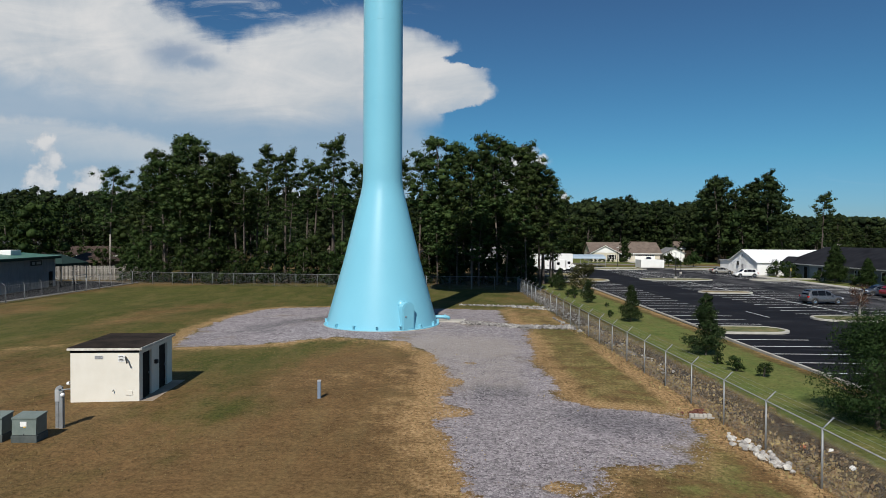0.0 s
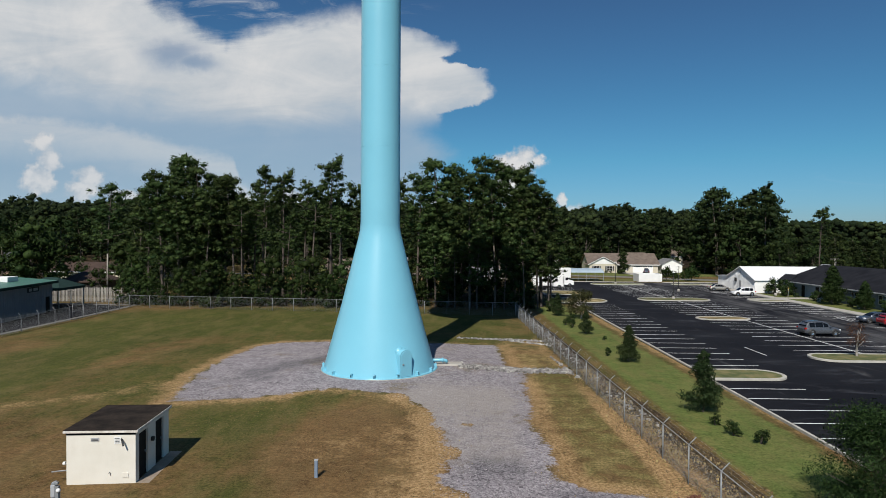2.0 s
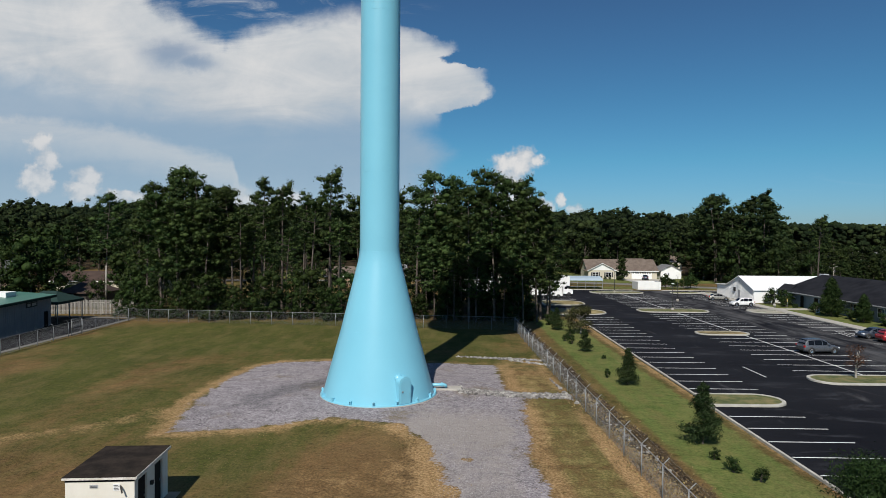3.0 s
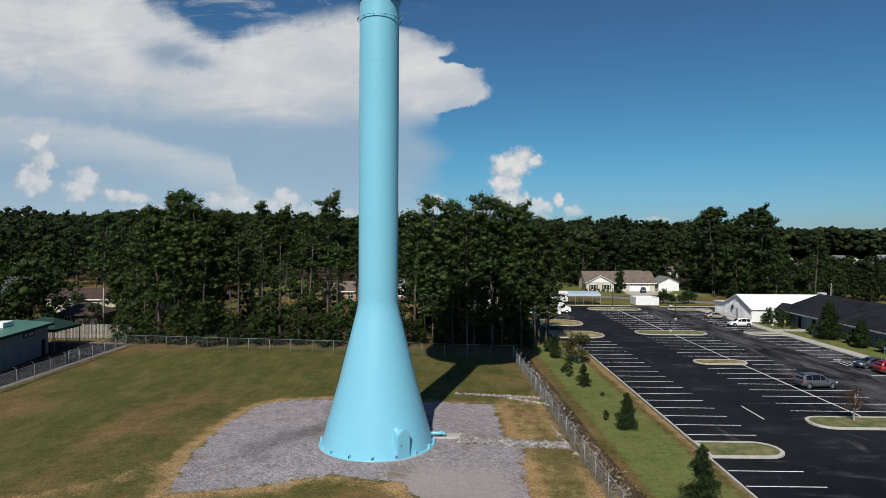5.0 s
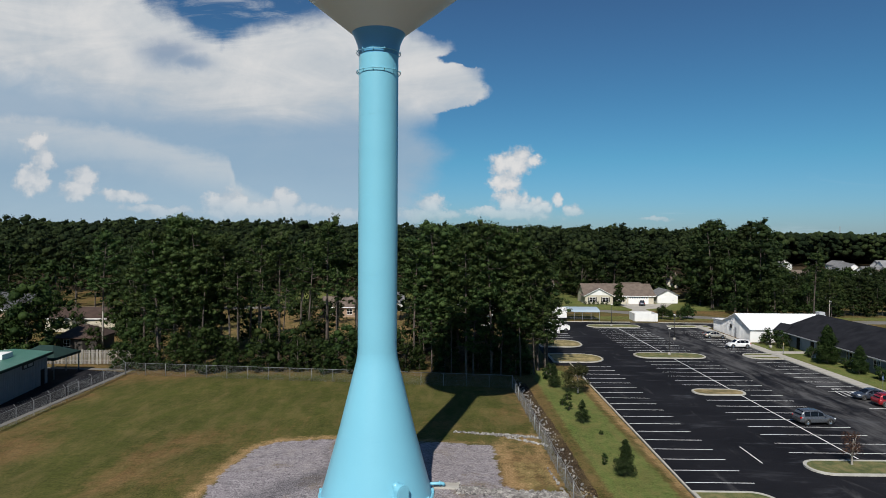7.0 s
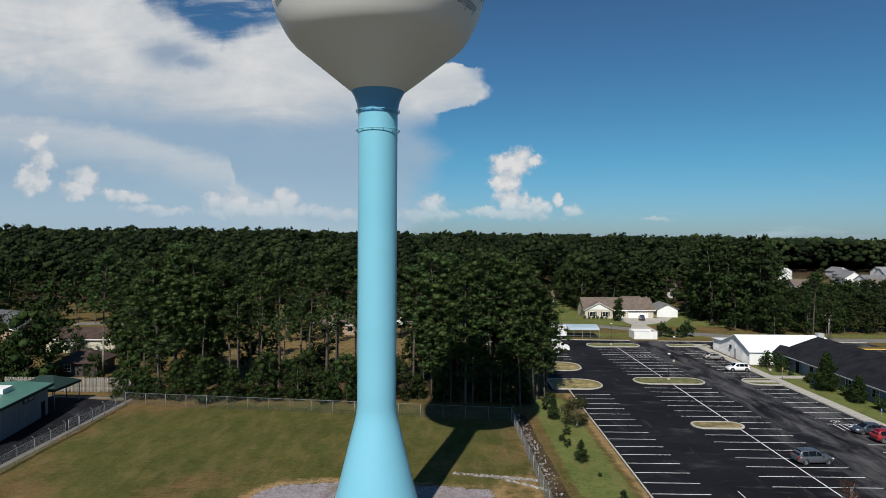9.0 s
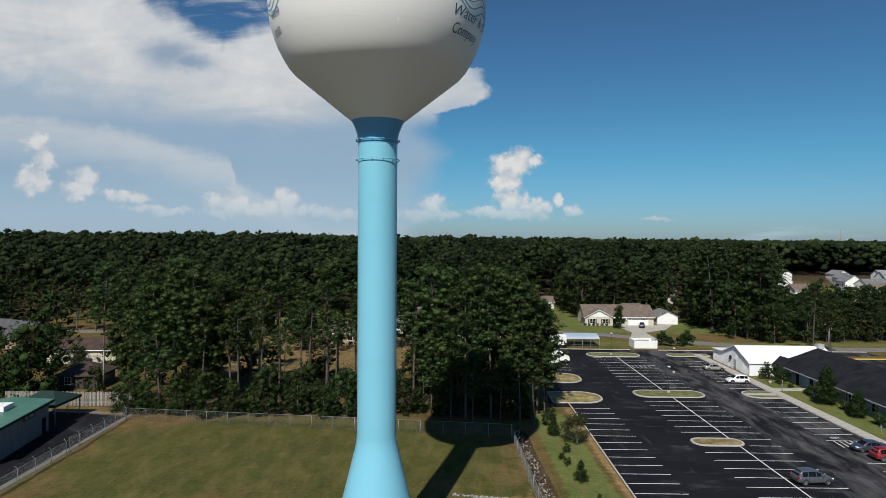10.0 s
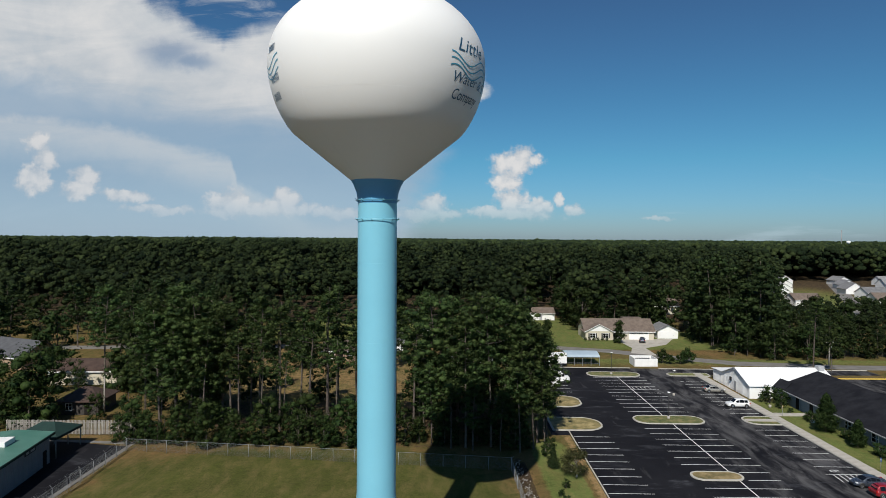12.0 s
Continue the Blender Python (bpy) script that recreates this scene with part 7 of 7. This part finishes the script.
ditch_stones()
splash = tagged(part("splash_block", box(-1.0, 1.0, -0.55, 0.55, -0.05, 0.16, 0.03), CONCRETE, at=pose(0.35, 50.1, 0.27, 0, 0, -3)), "flat concrete splash block under the overflow pipe", "concrete block")
rubble = thing("rubble_heap", pose(9.85, 24.7, 0) @ Matrix.Diagonal((0.66, 0.8, 0.9, 1)), "small heap of rusty rubble and grey blocks by the fence", "rubble")
for i in range(26):
    part("stone", RUBBLE[i % 4], ROCK_RED, rubble, at=place(rs.normal() * 0.35, 0.15 + rs.normal() * 0.15, rs.uniform(0.5, 1.0), rs.uniform(0, 6), 0.05 + 0.15 * rs.uniform()))
for i in range(5):
    part("block", box(-0.62 + 0.26 * i, -0.40 + 0.26 * i, -0.32, -0.12, -0.02, 0.17, 0.015), CONCRETE, rubble)
part("plank", box(-0.72, 0.75, -0.42, -0.34, 0.0, 0.07, 0.008), OLD_WOOD, rubble)
for x, y, mt, lab in ((12.2, 21.6, ORANGE, "scrap of orange litter on the ditch bank"), (12.9, 21.2, WHITE, "scrap of white litter on the ditch bank"), (12.6, 19.6, WHITE, "scrap of white litter on the ditch bank")):
    tagged(part("litter", box(-0.09, 0.09, -0.07, 0.07, 0, 0.12, 0.03), mt, at=pose(x, y, -0.2, 10, 5, 30)), lab, "litter")


def scatter(name, n, keep, base, tri, size, mat, label, category, seed, region):
    """Many small pieces strewn over a stretch of ground."""
    r = np.random.default_rng(seed)
    x0, x1, y0, y1 = region
    px, py = r.uniform(x0, x1, n * 3), y0 + (y1 - y0) * r.uniform(0, 1, n * 3) ** 1.5
    ok = keep(px, py, r)
    px, py = px[ok][:n], py[ok][:n]
    m = len(px)
    a, s = r.uniform(0, 6.28, m), size * r.uniform(0.5, 1.5, m)
    b = base[None] * s[:, None, None] * r.uniform(0.7, 1.3, (m, 1, 3))
    x = b[..., 0] * np.cos(a)[:, None] - b[..., 1] * np.sin(a)[:, None] + px[:, None]
    y = b[..., 0] * np.sin(a)[:, None] + b[..., 1] * np.cos(a)[:, None] + py[:, None]
    verts = np.stack([x, y, b[..., 2] - 0.015 + mound(px, py)[:, None]], -1).reshape(-1, 3)
    faces = (tri[None] + (np.arange(m) * len(base))[:, None, None]).reshape(-1, tri.shape[1])
    tagged(part(name, mesh_np(name, verts, faces), mat), label, category, kind="stuff")


PEBBLE = np.array([(1, 0, 0), (0, 1, 0.1), (-1, 0.1, 0), (0, -0.9, 0.1), (0.1, 0, 0.8), (0, 0, -0.6)], float)
PEBBLE_TRI = np.array([(0, 1, 4), (1, 2, 4), (2, 3, 4), (3, 0, 4)])
TUFT = np.array([(-0.5, 0, 0), (0.5, 0, 0), (0.75, 0.25, 1.0), (-0.6, 0.2, 1.1), (0, -0.5, 0), (0, 0.5, 0), (0.3, 0.8, 0.9), (-0.2, -0.7, 1.0)], float)
TUFT_TRI = np.array([(0, 1, 2, 3)])
STONE_MIX = material("mixed_gravel", [(0.115, 0.106, 0.110), (0.335, 0.310, 0.312)], 0.9, scale=0.5, fine=12, bump=0.1, island=0.5)
DRY_BLADES = material("dry_grass_blades", [(0.07395, 0.0522, 0.02088), (0.1958, 0.1392, 0.06264)], 0.9, scale=0.35, fine=3, bump=0.0, island=0.3)
STRAW_BLADES = material("straw_blades", [(0.1305, 0.087, 0.03654), (0.2958, 0.2132, 0.1001)], 0.9, scale=0.5, fine=3, bump=0.0, island=0.4)
near_view = (-20.0, 11.0, 12.0, 60.0)
scatter("gravel_stones", 34000, lambda x, y, r: inside_by(GRAVEL, x, y) > r.uniform(-0.5, 0.3, len(x)), PEBBLE, PEBBLE_TRI, 0.023, STONE_MIX, "loose grey gravel stones on the drive", "gravel", 1, near_view)
scatter("bank_straw", 16000, lambda x, y, r: (np.abs(x - (11.0 - 0.0165 * (y - 15)) - 0.2) < r.exponential(0.7, len(x))) & (np.sin(y * 1.3) + np.sin(y * 0.47 + x) > r.uniform(-2.0, 1.0, len(x))), TUFT, TUFT_TRI, 0.052, STRAW_BLADES, "dead tan grass on the bank under the fence", "grass", 6, (9.2, 13.4, 8.0, 50.0))
scatter("dry_grass", 42000, lambda x, y, r: (inside_by(GRAVEL, x, y) < 0.0) & (r.uniform(0, 1, len(x)) < 0.85), TUFT, TUFT_TRI, 0.020, DRY_BLADES, "short parched brown grass on the field", "grass", 2, near_view)
scatter("straw_edge", 20000, lambda x, y, r: np.abs(inside_by(GRAVEL, x, y) + 0.5) < r.exponential(0.45, len(x)), TUFT, TUFT_TRI, 0.028, STRAW_BLADES, "dead straw-coloured grass along the gravel", "grass", 4, near_view)


# ---- vehicles ----
def loft(stations, bm=None, straight=False):
    """A smooth body through stations (x, bottom, top, half width, half width at the top)."""
    bm = bm or bmesh.new()
    rings = []
    for x, zb, zt, w, wt in stations:
        h = zt - zb
        half = [(w * 0.86, zb), (w * 0.98, zb + 0.12 * h), (w, zb + 0.40 * h), (w * 0.985, zb + 0.68 * h), (wt + (w - wt) * 0.35, zb + 0.92 * h), (wt * 0.90, zt), (wt * 0.45, zt + 0.012)]
        if straight:
            half = [(w, zb), (w, zb + 0.04 * h), (w + (wt - w) * 0.35, zb + 0.35 * h), (w + (wt - w) * 0.70, zb + 0.70 * h), (w + (wt - w) * 0.90, zb + 0.90 * h), (wt * 0.90, zt), (wt * 0.45, zt + 0.012)]
        rings.append([bm.verts.new((x, y, z)) for y, z in half] + [bm.verts.new((x, -y, z)) for y, z in half[::-1]])
    n = len(rings[0])
    for a, b in zip(rings, rings[1:]):
        for i in range(n):
            bm.faces.new((a[i], a[(i + 1) % n], b[(i + 1) % n], b[i]))
    bm.faces.new(rings[0])
    bm.faces.new(rings[-1][::-1])
    bmesh.ops.recalc_face_normals(bm, faces=bm.faces)
    for f in bm.faces:
        f.smooth = len(f.verts) == 4
    return bm


def car(m, paint, label, kind="suv"):
    """Length along x with the nose at +x, standing on z = 0."""
    m = m @ Matrix.Diagonal((0.90, 0.94, 0.95, 1))
    ob = thing("car", m, label, "car", "parked cars")
    if kind == "suv":
        a, W, H, belt, wr = 2.32, 0.91, 1.66, 0.98, 0.36
        body = [(-a, 0.45, 0.80, 0.74, 0.70), (-a + 0.10, 0.32, 0.96, 0.84, 0.78), (-a + 0.5, 0.24, 1.00, 0.90, 0.83), (-0.6, 0.22, 0.99, W, 0.84), (0.7, 0.22, 0.98, W, 0.83), (1.15, 0.23, 1.00, 0.90, 0.80), (1.75, 0.25, 0.90, 0.87, 0.74), (2.1, 0.28, 0.78, 0.80, 0.66), (a, 0.36, 0.62, 0.62, 0.5)]
        cab = [(-2.18, 0.95, 0.98, 0.78, 0.76), (-1.98, 0.95, 1.36, 0.80, 0.66), (-1.72, 0.95, 1.58, 0.82, 0.62), (-0.9, 0.95, 1.65, 0.83, 0.62), (-0.1, 0.95, H, 0.83, 0.62), (0.42, 0.95, 1.56, 0.82, 0.61), (0.85, 0.95, 1.24, 0.80, 0.66), (1.22, 0.95, 0.99, 0.78, 0.74)]
        spans = ((-1.72, -1.05), (-0.98, -0.06), (0.02, 0.62))
    else:
        a, W, H, belt, wr = 2.36, 0.90, 1.43, 0.88, 0.33
        body = [(-a, 0.48, 0.82, 0.70, 0.66), (-a + 0.10, 0.32, 0.92, 0.82, 0.74), (-a + 0.55, 0.22, 0.95, 0.89, 0.80), (-0.8, 0.20, 0.92, W, 0.82), (0.6, 0.20, 0.89, W, 0.82), (1.2, 0.21, 0.90, 0.89, 0.78), (1.8, 0.23, 0.80, 0.85, 0.72), (2.15, 0.27, 0.68, 0.77, 0.62), (a, 0.34, 0.56, 0.6, 0.5)]
        cab = [(-1.72, 0.86, 0.93, 0.76, 0.74), (-1.35, 0.86, 1.15, 0.78, 0.66), (-0.95, 0.86, 1.34, 0.80, 0.60), (-0.4, 0.86, 1.42, 0.81, 0.60), (0.1, 0.86, H, 0.81, 0.60), (0.48, 0.86, 1.35, 0.80, 0.60), (0.9, 0.86, 1.12, 0.79, 0.65), (1.32, 0.86, 0.91, 0.77, 0.73)]
        spans = ((-1.15, -0.62), (-0.55, 0.10), (0.17, 0.72))
    part("body", loft(body), paint, ob)
    part("cabin", loft(cab, straight=True), paint, ob)

    def cab_at(x):
        for p, q in zip(cab, cab[1:]):
            if p[0] <= x <= q[0]:
                t = (x - p[0]) / (q[0] - p[0])
                return [u + (v - u) * t for u, v in zip(p, q)]
        return cab[-1]

    for s in (-1, 1):
        for x0, x1 in spans:
            pts = []
            for x, up in ((x0, 0), (x1, 0), (x1, 1), (x0, 1)):
                _, zb, zt, w, wt = cab_at(x)
                z = belt + 0.03 if not up else max(belt + 0.10, zt - 0.11)
                f = (z - zb) / max(0.05, zt - zb)
                y = w + (wt - w) * f + 0.014
                pts.append((x, s * y, z))
            part("side_window", solid(pts, (0, -s * 0.02, 0)), GLASS, ob)
    for p, q, name in ((cab[-1], cab[-3], "windscreen"), (cab[0], cab[2], "rear_window")):
        e = 0.03 if name == "windscreen" else -0.03
        x0, x1 = p[0] + (q[0] - p[0]) * 0.12, p[0] + (q[0] - p[0]) * 0.90
        z0, z1 = cab_at(x0)[2], cab_at(x1)[2]
        pts = [(x0 + e, -0.64, z0 + 0.02), (x0 + e, 0.64, z0 + 0.02), (x1 + e, 0.50, z1 + 0.02), (x1 + e, -0.50, z1 + 0.02)]
        part(name, solid(pts, (-e * 0.6, 0, -0.02)), GLASS, ob)
    tyre = mesh_of(lathe([(wr * 0.62, -0.11), (wr, -0.09), (wr, 0.09), (wr * 0.62, 0.11)], 20, close=True), "tyre")
    rim = mesh_of(lathe([(0, 0.07), (wr * 0.15, 0.10), (wr * 0.56, 0.08), (wr * 0.66, 0.11), (wr * 0.66, -0.1), (0, -0.1)], 20), "rim")
    arch = mesh_of(lathe([(0, -0.02), (wr + 0.07, -0.02), (wr + 0.07, 0.012), (0, 0.012)], 20), "wheel_arch")
    for x in (-a + 0.86, a - 0.92):
        for s in (-1, 1):
            part("wheel_arch", arch, BLACK, ob, at=pose(x, s * (W - 0.005), wr + 0.02, -90 * s, 0, 0))
            w = part("wheel", tyre, RUBBER, ob, at=pose(x, s * (W - 0.07), wr, -90 * s, 0, 0))
            part("rim", rim, CHROME, w)
    for s in (-1, 1):
        part("tail_lamp", box(-a + 0.02, -a + 0.26, s * 0.72 - 0.11, s * 0.72 + 0.11, 0.74, 0.96, 0.03), LAMP_RED, ob)
        part("head_lamp", box(a - 0.42, a - 0.12, s * 0.66 - 0.13, s * 0.66 + 0.13, 0.62, 0.76, 0.03), LAMP_CLEAR, ob)
        part("mirror", box(0.66, 0.82, s * (W + 0.07) - 0.09, s * (W + 0.07) + 0.09, belt + 0.0, belt + 0.15, 0.03), paint, ob)
    part("bumper", box(-a - 0.02, -a + 0.15, -0.72, 0.72, 0.34, 0.55, 0.04), BLACK, ob)
    part("bumper", box(a - 0.15, a + 0.01, -0.62, 0.62, 0.30, 0.44, 0.04), BLACK, ob)
    return ob


def parked(x, y, turn):
    return LOT @ pose(x, y, 0.015, 0, 0, turn)


car(parked(40.75, 69.7, 5), car_paint("grey_car_paint", (0.105, 0.112, 0.125), 0.4), "dark grey compact sport utility car with black glass")
car(parked(54.3, 118.2, 180), car_paint("white_car_paint", (0.72, 0.72, 0.71), 0.0), "white sport utility car parked by the sidewalk")
car(parked(54.6, 129.6, 0), car_paint("champagne_car_paint", (0.42, 0.40, 0.35), 0.5), "champagne silver sedan parked by the sidewalk", "sedan")
car(parked(54.0, 80.6, 180), car_paint("slate_car_paint", (0.055, 0.065, 0.085)), "dark slate sedan parked by the hatched aisle", "sedan")
car(parked(54.4, 77.3, 0), car_paint("red_car_paint", (0.26, 0.012, 0.016), 0.2), "red sport utility car parked nose to the sidewalk")
car(pose(60.3, 190.3, 0.06, 0, 0, 75), car_paint("navy_car_paint", (0.02, 0.028, 0.05)), "dark blue sport utility car on the driveway")


def truck(m, label, box_body=True):
    t = thing("truck", m, label, "truck", "parked trucks")
    paint = WHITE
    if box_body:
        part("cargo_box", box(-3.2, 1.6, -1.15, 1.15, 0.95, 3.3, 0.05), paint, t)
        part("chassis", box(-3.1, 3.2, -0.5, 0.5, 0.5, 0.9, 0.02), BLACK, t)
    else:
        part("cargo_box", box(-2.6, 1.5, -1.05, 1.05, 0.6, 2.5, 0.12), paint, t)
    bm = solid([(1.7, -1.0, 0.5), (1.7, -1.0, 2.2), (2.2, -1.0, 2.25), (2.75, -1.0, 1.55), (3.7, -1.0, 1.35), (3.8, -1.0, 0.5)], (0, 2.0, 0))
    part("cab", bm, paint, t)
    for s in (-1, 1):
        part("side_window", box(1.95, 2.55, s * 1.005 - 0.01, s * 1.005 + 0.01, 1.5, 2.05), GLASS, t)
    part("windscreen", solid([(2.26, -0.85, 2.2), (2.26, 0.85, 2.2), (2.77, 0.85, 1.58), (2.77, -0.85, 1.58)], (0.02, 0, 0.02)), GLASS, t)
    tyre = mesh_of(lathe([(0.2, -0.13), (0.42, -0.12), (0.42, 0.12), (0.2, 0.13)], 18, close=True), "tyre")
    rim = mesh_of(lathe([(0, 0.08), (0.24, 0.10), (0.24, -0.1), (0, -0.1)], 16), "rim")
    for x in (-1.9, 2.9):
        for s in (-1, 1):
            w = part("wheel", tyre, RUBBER, t, at=pose(x, s * 0.92, 0.42, -90 * s, 0, 0))
            part("rim", rim, CHROME, w)
    return t


truck(parked(25.6, 153.9, 180), "white box truck beside the carport")
truck(parked(22.6, 136.6, 2), "white van with a large cargo body under the pines", False)
truck(parked(21.2, 141.2, 0), "white box truck half hidden by the pines")
truck(parked(19.6, 131.8, 0), "white van with a large cargo body under the pines", False)

# sheltered bins and yard clutter by the canopy
for i, (x, y) in enumerate(((-67.4, 96.6), (-66.6, 96.9), (-65.9, 96.5))):
    b = thing("drum", pose(x, y, 0), "blue plastic drum by the wooden fence", "drum", "blue drums")
    part("barrel", lathe([(0, 0), (0.28, 0), (0.30, 0.3), (0.28, 0.6), (0.28, 0.88), (0, 0.9)], 18), BLUE_PLASTIC, b)
    part("lid", lathe([(0, 0.88), (0.29, 0.88), (0.29, 0.93), (0, 0.94)], 18), BLACK, b)

# utility poles and bleached dead trunks
def utility_pole(x, y, h, label="weathered wooden utility pole with a crossarm", arm=True):
    p = thing("utility_pole", pose(x, y, 0), label, "utility pole")
    part("pole", tube([(0, 0, -0.3), (0.05, 0, h)], 0.15, 10, taper=0.10), PALE_BARK, p)
    if arm:
        part("crossarm", box(-1.1, 1.1, -0.06, 0.06, h - 0.7, h - 0.55, 0.01), OLD_WOOD, p)
        for x2 in (-0.9, 0.0, 0.9):
            part("insulator", lathe([(0, 0), (0.05, 0), (0.06, 0.12), (0, 0.16)], 10), SIDING_GREY, p, at=pose(x2, 0, h - 0.55))
        part("transformer", lathe([(0, 0), (0.24, 0), (0.26, 0.8), (0, 0.9)], 14), STEEL, p, at=pose(0.35, 0, h - 2.2))


utility_pole(96.0, 156.5, 6.4)
utility_pole(-57.6, 107.5, 7.2, "leaning bleached bare trunk behind the wooden fence", False)


# small fittings along the sidewalk
def sign_post(x, y, h, mat, label):
    p = thing("sign_post", LOT @ pose(x, y, 0), label, "sign", "signs along the sidewalk")
    part("post", tube([(0, 0, -0.1), (0, 0, h)], 0.03, 8), STEEL, p)
    part("plate", box(-0.02, 0.02, -0.16, 0.16, h - 0.5, h, 0.005), mat, p)
    part("plate_bar", box(-0.026, -0.02, -0.10, 0.10, h - 0.34, h - 0.18), WHITE, p)


sign_post(58.9, 85.6, 1.9, BLUE_PLASTIC, "blue accessible parking sign on a steel post")
sign_post(58.9, 80.2, 1.9, BLUE_PLASTIC, "blue accessible parking sign on a steel post")
sign_post(59.4, 112.0, 2.0, YELLOW, "yellow sign on a steel post by the path")
tagged(part("condenser_unit", box(-0.45, 0.45, -0.4, 0.4, 0.0, 0.85, 0.04), SIDING_GREY, at=LOT @ pose(62.6, 97.0, 0)), "pale grey air conditioning unit by the office wall", "air conditioner")
tagged(part("water_spigot_box", box(-0.3, 0.3, -0.3, 0.3, 0.0, 0.55, 0.04), WHITE, at=LOT @ pose(62.7, 108.6, 0)), "small white utility box by the office wall", "utility box")
